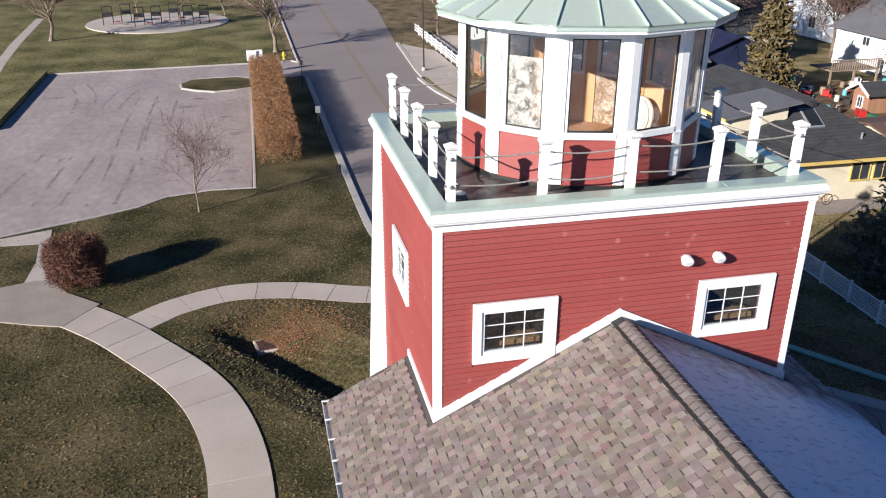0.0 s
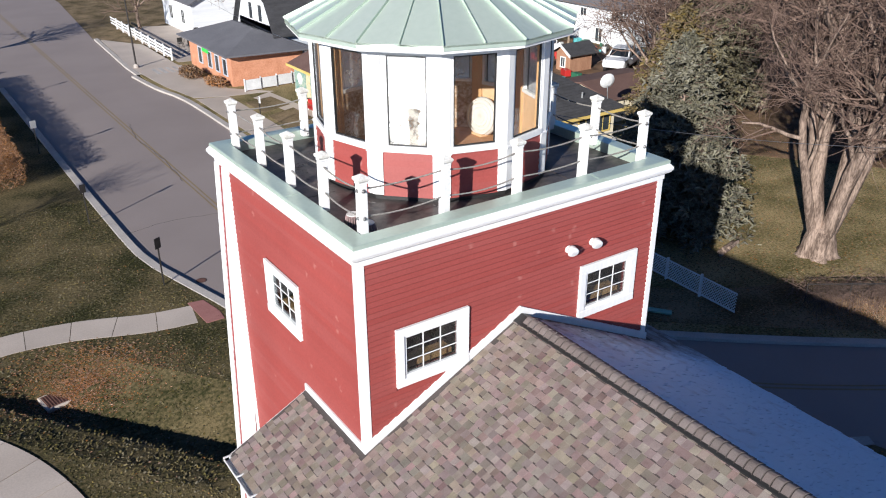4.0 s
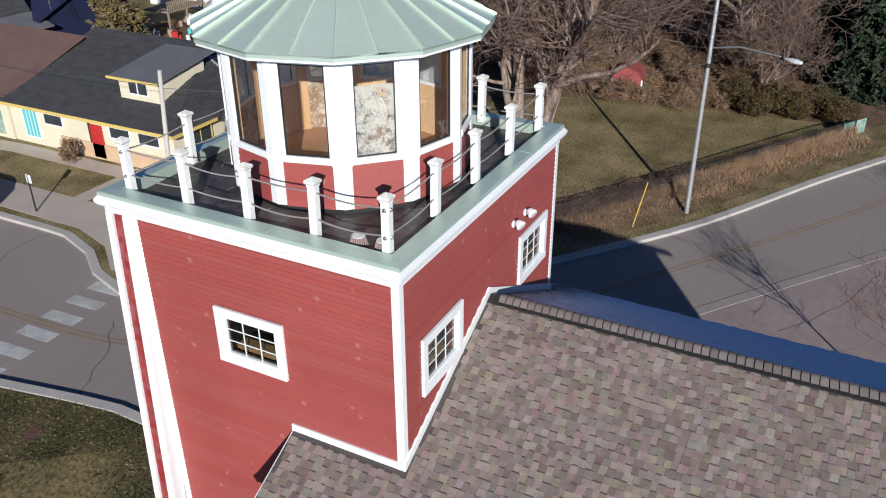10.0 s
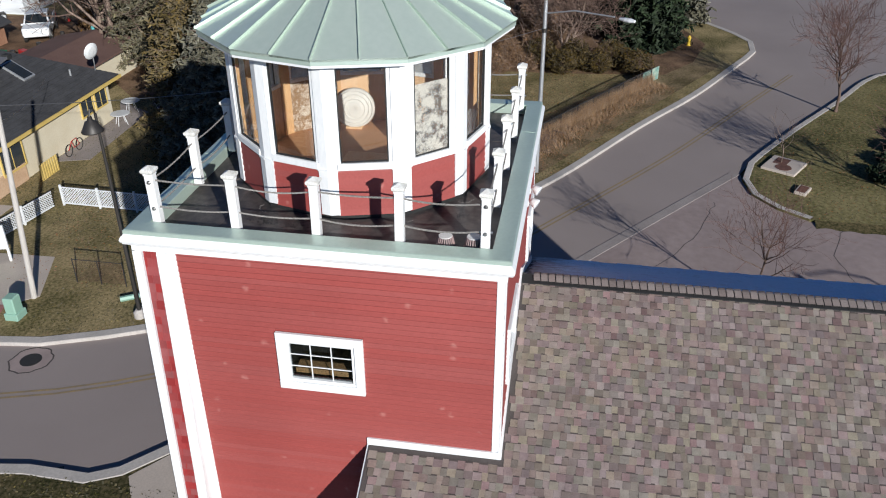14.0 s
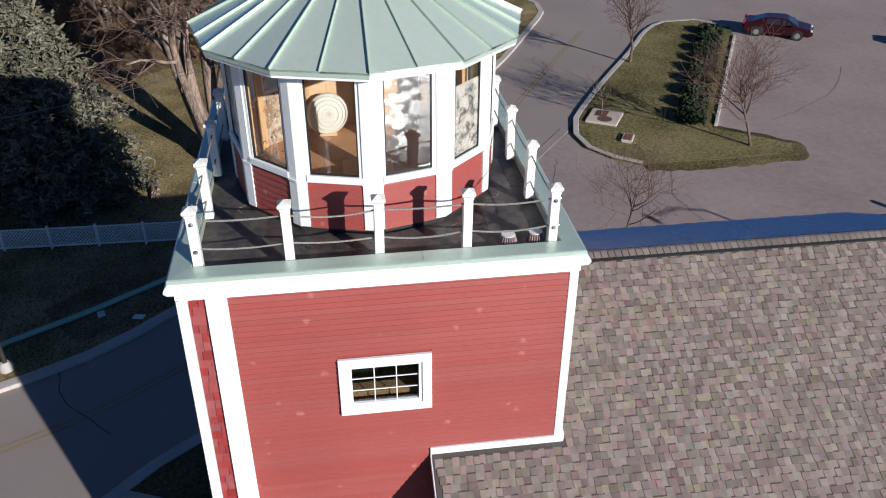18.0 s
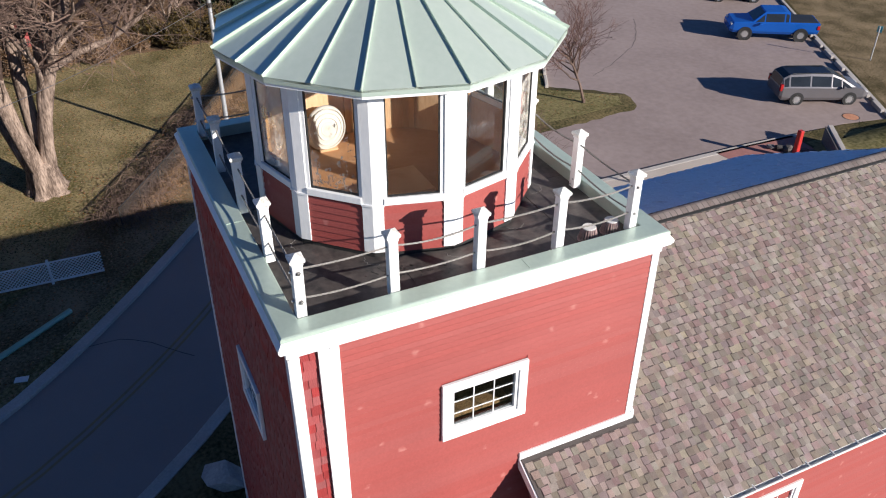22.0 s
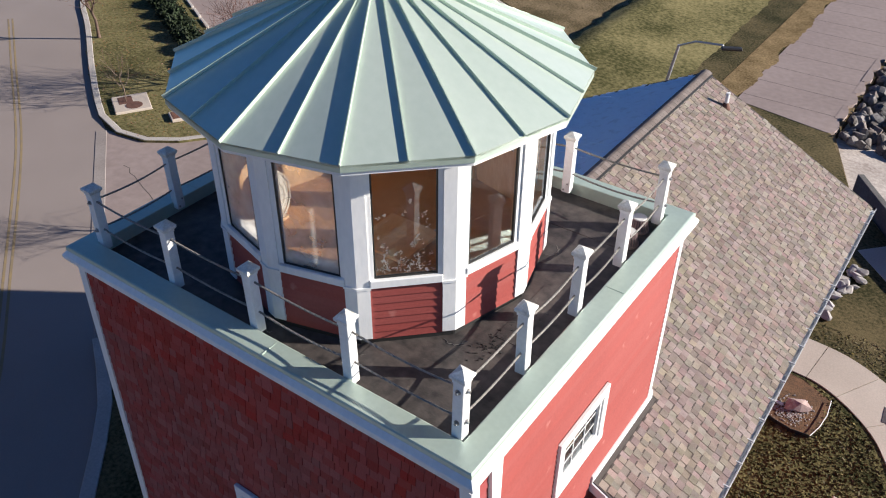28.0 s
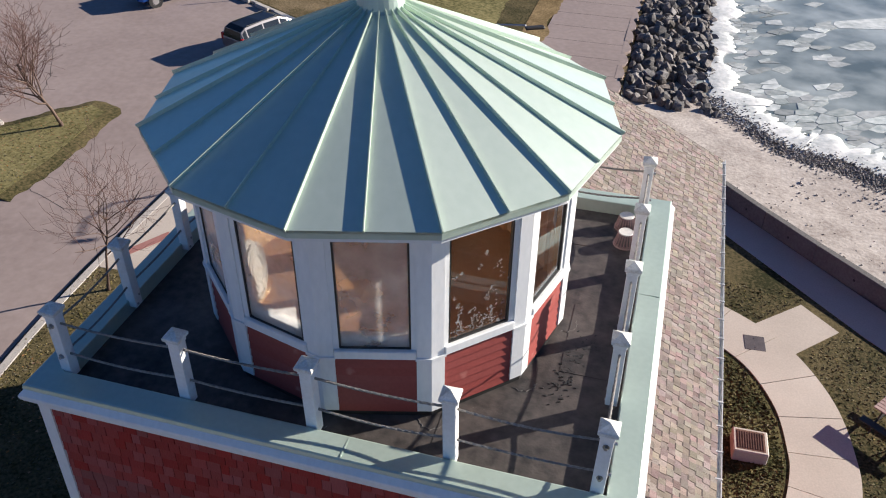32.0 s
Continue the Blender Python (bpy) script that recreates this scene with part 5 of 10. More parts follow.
# vent baskets on the deck
def basket(x, y):
    t = thing("vent_basket", "round red slatted drain basket with a pale lid", "drain cover", at=(x, y, DECK_Z), group="drain baskets")
    part("lid", Mesh().lathe([(0.085, 0.205), (0.104, 0.205), (0.108, 0.218), (0.10, 0.226), (0.085, 0.222)], 20, (x, y, DECK_Z)), M_GREYPL, t)
    part("rim", Mesh().lathe([(0.13, 0.006), (0.165, 0.006), (0.165, 0.03), (0.13, 0.03)], 20, (x, y, DECK_Z)), M_BASKET, t)
    for k in range(20):
        a = 2 * math.pi * k / 20
        c, s = math.cos(a), math.sin(a)
        part("slat", Mesh().tube([(x + 0.15 * c, y + 0.15 * s, DECK_Z + 0.02), (x + 0.102 * c, y + 0.102 * s, DECK_Z + 0.21)], 0.011, 5), M_BASKET, t)
    part("core", Mesh().lathe([(0.0, 0.006), (0.12, 0.006), (0.085, 0.2), (0.0, 0.205)], 14, (x, y, DECK_Z)), M_LIDGREY, t)
    for a in (20, 110):
        part("lid_bar", Mesh().box(-0.09, 0.09, -0.008, 0.008, 0.203, 0.214, 0.002, pose(x, y, DECK_Z, 0, 0, a)), M_GREYPL, t)


basket(-2.83, -1.95)
basket(-2.80, -2.38)

# ---- lantern room ----
LC, LR = Vector((0.05, 0.03, 0)), 2.26
lantern = thing("lantern_room", "twelve-sided white and red lantern room with a green metal roof", "lantern room", at=(LC.x, LC.y, DECK_Z))
Z_SILL0, Z_SILL1, Z_HEAD, Z_TOP = 12.80, 12.935, 14.44, 14.58
Z_FOOT = DECK_Z + 0.09


def ring_pt(k, r, z):
    a = radians(30 * k)
    return Vector((LC.x + r * math.cos(a), LC.y + r * math.sin(a), z))


SIDE = 2 * LR * math.sin(radians(15))
APO = LR * math.cos(radians(15))
random.seed(21)
PLY_SIDES = (0, 1, 2, 3, 10, 11)
for k in range(12):
    ang = 30 * k + 15
    # local frame of the side: x along, -y outward
    m = Matrix.Translation(LC) @ pose(0, 0, 0, 0, 0, ang + 90) @ Matrix.Translation((0, -APO, 0))
    h = SIDE / 2
    part("dado_panel", Mesh().box(-h, h, 0.0, 0.05, DECK_Z - 0.01, Z_SILL0, 0, m), M_RED, lantern)
    z = Z_FOOT - 0.02
    while z < Z_SILL0 - 0.01:
        top = min(z + 0.11, Z_SILL0)
        vs = [m @ Vector(p) for p in ((-h + 0.14, -0.024, z), (h - 0.14, -0.024, z), (h - 0.14, -0.006, top + 0.008), (-h + 0.14, -0.006, top + 0.008),
                                      (-h + 0.14, 0.0, z), (h - 0.14, 0.0, z))]
        part("clapboard", Mesh().add(vs, [(0, 1, 2, 3), (4, 5, 1, 0)]), M_RED, lantern)
        z = top
    part("base_flashing", Mesh().box(-h, h, -0.012, 0.0, DECK_Z - 0.005, Z_FOOT - 0.01, 0.004, m), M_GASKET, lantern)
    part("sill", Mesh().box(-h + 0.15, h - 0.15, -0.05, 0.06, Z_SILL0, Z_SILL1 - 0.02, 0.01, m), M_WHITE, lantern)
    part("header", Mesh().box(-h, h, -0.012, 0.06, Z_HEAD, Z_TOP, 0.004, m), M_WHITE, lantern)
    jw = 0.25 if k == 7 else 0.206
    for s in (-1, 1):
        part("jamb", Mesh().box(s * h * 0.999, s * (h - jw), -0.008, 0.05, Z_SILL0, Z_HEAD, 0.003, m), M_WHITE, lantern)
        part("inner_stud", Mesh().box(s * (h - 0.03), s * (h - 0.15), 0.055, 0.13, DECK_Z, Z_TOP, 0.004, m), M_STUD, lantern)
    gw = h - jw
    gas = Mesh()
    for a in ((-gw, gw, Z_HEAD - 0.022, Z_HEAD), (-gw, gw, Z_SILL1 - 0.025, Z_SILL1), (-gw, -gw + 0.02, Z_SILL1, Z_HEAD - 0.02), (gw - 0.02, gw, Z_SILL1, Z_HEAD - 0.02)):
        gas.box(a[0], a[1], -0.002, 0.035, a[2], a[3], 0, m)
    part("pane_gasket", gas, M_GASKET, lantern)
    pane = part("pane", Mesh().box(-gw, gw, 0.012, 0.018, Z_SILL1, Z_HEAD, 0, m), M_GLASSD if k in (0, 1, 2, 3, 10, 11) else M_GLASS, lantern)
    pane.visible_shadow = False
    if k in PLY_SIDES:
        ph = 12.96 + 0.05 * random.random()
        part("inner_board", Mesh().box(-h + 0.1, h - 0.1, 0.08, 0.095, DECK_Z + 0.02, ph, 0, m), M_PEEL if k in (1, 3) else M_PLY, lantern, "bare plywood board")
        part("inner_sill", Mesh().box(-h + 0.08, h - 0.08, 0.05, 0.12, ph, ph + 0.07, 0.004, m), M_WHITE, lantern)
        for s in (-1, 1):
            part("inner_frame", Mesh().box(s * (h - 0.2), s * (h - 0.13), 0.05, 0.11, ph + 0.07, Z_HEAD, 0.004, m), M_WHITE, lantern)
    else:
        part("inner_board", Mesh().box(-h + 0.1, h - 0.1, 0.06, 0.075, DECK_Z + 0.02, Z_SILL0, 0, m), M_PLY, lantern)
    if k == 4:
        film = Mesh()
        fr = random.Random(31)
        clumps = [(-0.27, 0.03, 0.62, 9), (-0.22, 0.04, 0.3, 7), (0.12, 0.07, 0.72, 10), (0.2, 0.09, 0.5, 12), (0.0, 0.05, 0.34, 7), (-0.1, 0.03, 0.3, 4), (0.0, 0.2, 0.12, 14)]
        for u0, su, top, cnt in clumps:
            for c in range(cnt):
                uc, zc = fr.gauss(u0, su), Z_SILL1 + 0.04 + top * 1.4 * fr.random() ** 1.25
                for j in range(fr.randint(3, 9)):
                    u, zz, r = fr.gauss(uc, 0.016), fr.gauss(zc, 0.02), fr.uniform(0.004, 0.017)
                    if abs(u) > gw - 0.03 or not Z_SILL1 + 0.02 < zz < Z_HEAD - 0.1:
                        continue
                    ta, n = fr.uniform(0, 3.14), fr.randint(5, 8)
                    ring = [(r * fr.uniform(0.5, 1.6) * math.cos(6.283 * i / n), 0.5 * r * fr.uniform(0.4, 1.6) * math.sin(6.283 * i / n)) for i in range(n)]
                    film.add([m @ Vector((u + (p * math.cos(ta) - q * math.sin(ta)), 0.008, zz + p * math.sin(ta) + q * math.cos(ta))) for p, q in ring], [tuple(range(n))])
        tagged(part("flaking_film", film, M_FROST, lantern, "white flakes of window film on the glass"), kind="stuff")
    if k == 7:
        pane_film = part("peeling_film", Mesh().box(-gw, gw, 0.022, 0.024, Z_SILL1, Z_SILL1 + 1.16, 0, m), M_FILM, lantern, "peeling whitewash on the pane")
        pane_film.visible_shadow = False
        for mt, cnt, nm in ((M_MOULD, 1500, "mould"), (M_FROST, 260, "paint_flakes")):
            film = Mesh()
            for j in range(cnt):
                u = -gw + abs(random.gauss(0.0, 0.2)) if mt is M_MOULD else random.gauss(-0.05, 0.17)
                zz = Z_SILL1 + 1.1 * random.random() ** 1.3
                if abs(u) > gw:
                    continue
                r = random.uniform(0.003, 0.017)
                n = random.randint(5, 7)
                film.add([m @ Vector((u + r * random.uniform(0.4, 1.2) * math.cos(6.283 * i / n), 0.030 if mt is M_MOULD else 0.027, zz + 1.4 * r * random.uniform(0.4, 1.2) * math.sin(6.283 * i / n))) for i in range(n)],
                         [tuple(range(n))])
            grime = part(nm, film, mt, lantern)
            grime.visible_shadow = False
            tagged(grime, kind="stuff")
# corner pilasters
for k in range(12):
    a = radians(30 * k)
    out = Vector((math.cos(a), math.sin(a), 0))
    tan_a = Vector((-math.sin(a), math.cos(a), 0))
    d0 = Vector((math.cos(a + radians(105)), math.sin(a + radians(105)), 0))
    d1 = Vector((math.cos(a - radians(105)), math.sin(a - radians(105)), 0))
    for z0, z1, o, w in ((Z_FOOT, Z_SILL0 - 0.012, 0.038, 0.15), (Z_SILL0 - 0.012, Z_SILL0 + 0.02, 0.052, 0.16), (Z_SILL0 + 0.02, Z_TOP, 0.03, 0.145)):
        base = ring_pt(k, LR, 0)
        n0 = Vector((math.cos(a + radians(15)), math.sin(a + radians(15)), 0))
        n1 = Vector((math.cos(a - radians(15)), math.sin(a - radians(15)), 0))
        poly = [base + d0 * w, base + d0 * w + n0 * o, base + out * (o / math.cos(radians(15))), base + d1 * w + n1 * o, base + d1 * w, base - out * 0.05]
        part("corner_board", Mesh().prism([(p.x, p.y) for p in poly], z0, z1), M_WHITE, lantern)
# roof
RR, ZE, ZA = 2.685, 14.70, 15.94
part("soffit", Mesh().prism([(ring_pt(k, RR - 0.02, 0).x, ring_pt(k, RR - 0.02, 0).y) for k in range(12)], Z_TOP - 0.01, Z_TOP + 0.03), M_WHITE, lantern)
for k in range(12):
    a0, a1 = ring_pt(k, RR, ZE), ring_pt(k + 1, RR, ZE)
    b0, b1 = ring_pt(k, RR, ZE - 0.085), ring_pt(k + 1, RR, ZE - 0.085)
    i0, i1 = ring_pt(k, RR - 0.05, ZE - 0.085), ring_pt(k + 1, RR - 0.05, ZE - 0.085)
    part("roof_fascia", Mesh().add([b0, b1, a1, a0, i0, i1], [(0, 1, 2, 3), (4, 5, 1, 0)]), M_GREEN, lantern)
    mid = (a0 + a1) / 2
    t0, t1 = ring_pt(k, 0.22, ZA - 0.10), ring_pt(k + 1, 0.22, ZA - 0.10)
    tm = (t0 + t1) / 2
    for p, q, r, s in ((a0, mid, tm, t0), (mid, a1, t1, tm)):
        under_ = Vector((0, 0, -0.03))
        part("roof_panel", Mesh().add([p, q, r, s, p + under_, q + under_, r + under_, s + under_], [(0, 1, 2, 3), (7, 6, 5, 4), (0, 4, 5, 1), (1, 5, 6, 2), (3, 2, 6, 7), (0, 3, 7, 4)]), M_ROOF, lantern)
    for p, q, w, hgt in ((a0, t0, 0.009, 0.042), (mid, tm, 0.007, 0.038)):
        d = (q - p).normalized()
        side = d.cross(Vector((0, 0, 1))).normalized()
        nrm = side.cross(d).normalized()
        p2, q2 = p - d * 0.012, q
        vs = [p2 - side * w, p2 + side * w, q2 + side * w, q2 - side * w, p2 - side * w * 0.7 + nrm * hgt, p2 + side * w * 0.7 + nrm * hgt, q2 + side * w * 0.7 + nrm * hgt, q2 - side * w * 0.7 + nrm * hgt]
        part("roof_seam", Mesh().add(vs, [(0, 1, 5, 4), (1, 2, 6, 5), (2, 3, 7, 6), (3, 0, 4, 7), (4, 5, 6, 7), (3, 2, 1, 0)]), M_SEAM, lantern)
part("finial_cap", Mesh().lathe([(0.0, ZA - 0.16), (0.27, ZA - 0.16), (0.28, ZA - 0.13), (0.26, ZA - 0.10), (0.24, ZA + 0.05), (0.26, ZA + 0.07), (0.26, ZA + 0.10), (0.14, ZA + 0.16), (0.0, ZA + 0.18)], 28, (LC.x, LC.y, 0)),
     M_GREEN, lantern, "round green metal finial cap")
part("ceiling", Mesh().prism([(ring_pt(k, LR - 0.1, 0).x, ring_pt(k, LR - 0.1, 0).y) for k in range(12)], Z_TOP - 0.05, Z_TOP - 0.02), M_PLY, lantern)
part("room_floor", Mesh().prism([(ring_pt(k, LR - 0.06, 0).x, ring_pt(k, LR - 0.06, 0).y) for k in range(12)], DECK_Z - 0.05, DECK_Z + 0.05), M_FLOORPLY, lantern)
single("floor_hatch", Mesh().box(-0.55, 0.35, -0.45, 0.45, DECK_Z + 0.05, DECK_Z + 0.11, 0.01), M_PLY, "square plywood hatch on the lantern room floor", "hatch")
# round lens leaning inside
lens = thing("beacon_lens", "large round milky plastic beacon lens leaning on the lantern room wall", "lens", at=(1.70, 0.66, DECK_Z + 0.05))
lm = look((-3, -0.4, 13.0), (1.70, 0.66, 12.38)) @ Matrix.Translation((0, 0, -math.dist((-3, -0.4, 13.0), (1.70, 0.66, 12.38)))) @ Matrix.Scale(1.27, 4)
part("dish", Mesh().lathe([(0.0, 0.05), (0.08, 0.07), (0.13, 0.05), (0.21, 0.05), (0.29, 0.02), (0.31, 0.0), (0.325, -0.03), (0.31, -0.05), (0.0, -0.06)], 36, m=lm), M_LENS, lens, smooth=True)
for r in (0.10, 0.16, 0.225, 0.285):
    pts = [lm @ Vector((r * math.cos(i * math.pi / 16), r * math.sin(i * math.pi / 16), 0.055 - 0.1 * max(0, r - 0.17))) for i in range(33)]
    part("ridge_ring", Mesh().tube(pts, 0.013, 6), M_LENS, lens)
part("foot", Mesh().box(1.56, 1.84, 0.5, 0.84, DECK_Z + 0.05, DECK_Z + 0.10, 0.01), M_PLY, lens)
# ---- gabled wing ----
wing = thing("gabled_wing", "long red wing with a brown asphalt shingle gable roof", "building", at=(-0.08, -7, 0))
RX, RZ, SL = -0.08, 9.88, 0.5
EW, EE = -4.97, 4.81
Y0, Y1 = -13.42, -0.70


def roof_z(x):
    return RZ - SL * abs(x - RX)


wing_wall = part("wall_west", wall_mesh(0.95, 13.3, 0, 7.66, [], pose(-4.1, 0, 0, 0, 0, -90)), M_RED, wing)
part("wall_east", wall_mesh(-13.3, -0.95, 0, 7.72, [], pose(3.84, 0, 0, 0, 0, 90)), M_RED, wing)
gab = Mesh().add([(-4.1, -13.3, 0), (3.84, -13.3, 0), (3.84, -13.3, 7.74), (RX, -13.3, 9.7), (-4.1, -13.3, 7.69), (-4.1, -13.15, 0), (3.84, -13.15, 0), (3.84, -13.15, 7.74), (RX, -13.15, 9.7), (-4.1, -13.15, 7.69)],
                 [(0, 1, 2, 3, 4), (9, 8, 7, 6, 5), (0, 5, 6, 1), (1, 6, 7, 2), (2, 7, 8, 3), (3, 8, 9, 4), (4, 9, 5, 0)])
part("gable_south", gab, M_RED, wing)
part("wall_north", Mesh().box(-4.1, -3.34, -0.95, -1.1, 0, 7.7), M_RED, wing)
clap_rows(wing_wall, pose(-4.1, 0, 0, 0, 0, -90), 1.05, 13.2, 0.2, 7.7, [(5.68, 7.16, 4.1, 5.4)], M_RED, low=3.2)
window(wing, pose(-4.1, 0, 0, 0, 0, -90) @ Matrix.Translation((6.42, -0.022, 4.75)), 1.48, 1.3, gl=M_WPANE)
part("base_flashing", Mesh().box(-4.175, -4.1, -13.3, -1.0, 0.0, 0.16, 0.01), M_SILL, wing, "tan base board")
part("flood_light", Mesh().box(-4.26, -4.1, -13.29, -13.17, 3.22, 3.42, 0.02).box(-4.44, -4.24, -13.36, -13.1, 3.3, 3.46, 0.03), M_WHITE, wing, "white corner flood light")
part("hose_tap", Mesh().box(-4.22, -4.1, -10.66, -10.54, 0.2, 0.34, 0.02), M_GUTTER, wing, "small grey wall tap")
part("corner_board", Mesh().box(-4.14, -4.0, -0.95, -0.93, 0, 7.7, 0.004), M_WHITE, wing)
# roof decks
for x0, x1 in ((EW, RX), (RX, EE)):
    mesh = Mesh()
    za, zb = roof_z(x0), roof_z(x1)
    spans = [(Y0, Y1)] if x0 < -4 else [(Y0, Y1)]
    for ya, yb in spans:
        # the slope is cut where the tower stands
        if x0 < -4:
            quads = [(x0, WX0 - 0.005, ya, yb), (WX0 - 0.005, x1, ya, WY0 - 0.005)]
        else:
            quads = [(x0, WX1 + 0.005, ya, WY0 - 0.005), (WX1 + 0.005, x1, ya, yb)]
        for a, b, c, d in quads:
            vs = [(a, c, roof_z(a)), (b, c, roof_z(b)), (b, d, roof_z(b)), (a, d, roof_z(a))]
            lowv = [(x, y, z - 0.16) for x, y, z in vs]
            mesh.add(vs + lowv, [(0, 1, 2, 3), (7, 6, 5, 4), (0, 4, 5, 1), (1, 5, 6, 2), (2, 6, 7, 3), (3, 7, 4, 0)])
    part("roof_deck", mesh, M_UNDER, wing)
# rake and eave trim
for s, xe in ((-1, EW), (1, EE)):
    mesh = Mesh()
    for y, w in ((Y0, 0.03),):
        vs = [(RX, y - w, RZ - 0.02), (xe, y - w, roof_z(xe) - 0.02), (xe, y - w, roof_z(xe) - 0.22), (RX, y - w, RZ - 0.22)]
        vs += [(x, y, z) for x, _, z in vs]
        mesh.add(vs, [(0, 1, 2, 3), (7, 6, 5, 4), (0, 4, 5, 1), (1, 5, 6, 2), (2, 6, 7, 3), (3, 7, 4, 0)])
    part("rake_board", mesh, M_WHITE, wing)
    part("eave_board", Mesh().box(xe + 0.0 * s, xe - 0.03 * s, Y0, Y1, roof_z(xe) - 0.19, roof_z(xe) - 0.01, 0.004), M_WHITE, wing)
vs = [(WX0, Y1 + 0.03, roof_z(WX0) - 0.02), (EW, Y1 + 0.03, roof_z(EW) - 0.02), (EW, Y1 + 0.03, roof_z(EW) - 0.22), (WX0, Y1 + 0.03, roof_z(WX0) - 0.22)]
part("rake_board", Mesh().add(vs + [(x, Y1, z) for x, _, z in vs], [(0, 3, 2, 1), (4, 5, 6, 7), (0, 1, 5, 4), (1, 2, 6, 5), (2, 3, 7, 6), (3, 0, 4, 7)]), M_WHITE, wing)
# white flashing boards where roof meets tower
fb = 0.16
def sloped(x0, x1, y, o):
    a, b = (x0, roof_z(x0)), (x1, roof_z(x1))
    vs = [(a[0], y - o, a[1] + 0.0), (b[0], y - o, b[1] + 0.0), (b[0], y - o, b[1] + fb), (a[0], y - o, a[1] + fb)]
    vs += [(x, y + 0.002, z) for x, _, z in vs]
    return Mesh().add(vs, [(0, 1, 2, 3), (7, 6, 5, 4), (0, 4, 5, 1), (1, 5, 6, 2), (2, 6, 7, 3), (3, 7, 4, 0)])


part("flashing_board", sloped(WX0 - 0.05, RX, WY0, 0.062), M_WHITE, tower)
part("flashing_board", sloped(RX, WX1 + 0.05, WY0, 0.062), M_WHITE, tower)
part("flashing_board", Mesh().box(WX0 - 0.058, WX0 + 0.002, WY0 - 0.05, Y1 + 0.03, roof_z(WX0) - 0.05, roof_z(WX0) + 0.11, 0.005), M_WHITE, tower)
# gutter with straps
gut = Mesh()
prof = [(0.0, 0.0), (0.02, -0.09), (0.09, -0.10), (0.125, -0.06), (0.13, 0.0), (0.115, 0.0), (0.11, -0.055), (0.085, -0.085), (0.03, -0.08), (0.015, 0.0)]
for y in (Y0, Y1):
    gut.v += [(EW - 0.002 - o, y, roof_z(EW) - 0.02 + z) for o, z in prof]
n = len(prof)
gut.f += [(i, i + 1, n + i + 1, n + i) for i in range(n - 1)]
part("gutter", gut, M_GUTTER, wing, "white metal gutter")
y = Y0 + 0.3
while y < Y1:
    part("gutter_strap", Mesh().box(EW - 0.135, EW + 0.12, y - 0.014, y + 0.014, roof_z(EW) - 0.018, roof_z(EW) + 0.012, 0.002, ), M_GUTTER, wing)
    y += 0.62
for y in (-13.2,):
    part("downspout", Mesh().tube([(EW - 0.07, y, 7.32), (EW - 0.07, y, 7.15), (-4.2, y, 6.6), (-4.2, y, 0.35), (-4.3, y, 0.15), (-4.55, y, 0.1)], 0.045, 6), M_GUTTER, wing)
stack = thing("vent_pipe", "short white plumbing vent pipe through the shingles", "vent pipe", at=(-0.98, -12.6, roof_z(-0.98)))
part("pipe", Mesh().tube([(-0.98, -12.6, 9.36), (-0.98, -12.6, 9.82)], 0.055, 12), M_WHITE, stack)
part("flashing", Mesh().lathe([(0.0, 9.38), (0.15, 9.36), (0.09, 9.48), (0.058, 9.55), (0.0, 9.55)], 14, (-0.98, -12.6, 0)), M_RUST, stack)

# ---- walks ----
PATHS = []


def walkway(pts, w, label, z=0.012, slab=1.55, name="walkway", mat=None):
    """A concrete walk of separate slabs with open joints along a smooth centre line."""
    line = smooth_line(pts, 0.25)
    PATHS.append((line[::2], w / 2))
    walk_ob = thing(name, label, "path", at=(line[0][0], line[0][1], 0), kind="structure")
    le, ri = offset_line(line, w / 2), offset_line(line, -w / 2)
    per = max(2, int(slab / 0.25))
    i = 0
    while i < len(line) - 1:
        j = min(i + per, len(line) - 1)
        c = Vector((sum(line[k][0] for k in range(i, j + 1)) / (j - i + 1), sum(line[k][1] for k in range(i, j + 1)) / (j - i + 1)))
        poly = [ri[k] for k in range(i, j + 1)] + [le[k] for k in range(j, i - 1, -1)]
        f = 1 - 0.012 / max(0.4, slab / 2)
        poly = [(c.x + (x - c.x) * f, c.y + (y - c.y) * f) for x, y in poly]
        part("slab", Mesh().prism(poly, -0.2, z + random.uniform(-0.004, 0.004)), mat or M_CONC, walk_ob)
        i = j
    return walk_ob


random.seed(31)
walkway([(-40, 26), (-28, 23), (-19.5, 21.3), (-15.2, 19.8), (-12.6, 17.6), (-10.7, 15.2), (-9.0, 12.7), (-7.95, 10.3), (-7.35, 7.4), (-7.25, 4), (-7.6, 0), (-8.5, -5), (-9.27, -8.8), (-9.28, -10.4),
         (-8.95, -12.15), (-8.1, -13.85), (-6.95, -15.0), (-5.6, -15.75), (-4.3, -15.95), (-2.0, -16.0), (4, -16.2), (10, -17)], 1.95, "curving pale concrete walk of jointed slabs through the lawn", z=0.045)
walkway([(-11.9, 17.1), (-10.9, 18.05), (-9.7, 18.95), (-7.5, 19.7), (-4.8, 19.35), (-2.0, 18.3), (-0.15, 17.95)], 1.6, "curved concrete side walk joining the road")
flat("link_walk", [(-7.4, -15.6), (-9.17, -17.29), (-10.33, -16.08), (-8.6, -14.3)], -0.2, 0.022, M_CONC, "short concrete link to the seawall walk", "path")
PATHS.append(([(-8.0 - 0.18 * k, -14.9 - 0.18 * k) for k in range(12)], 0.85))
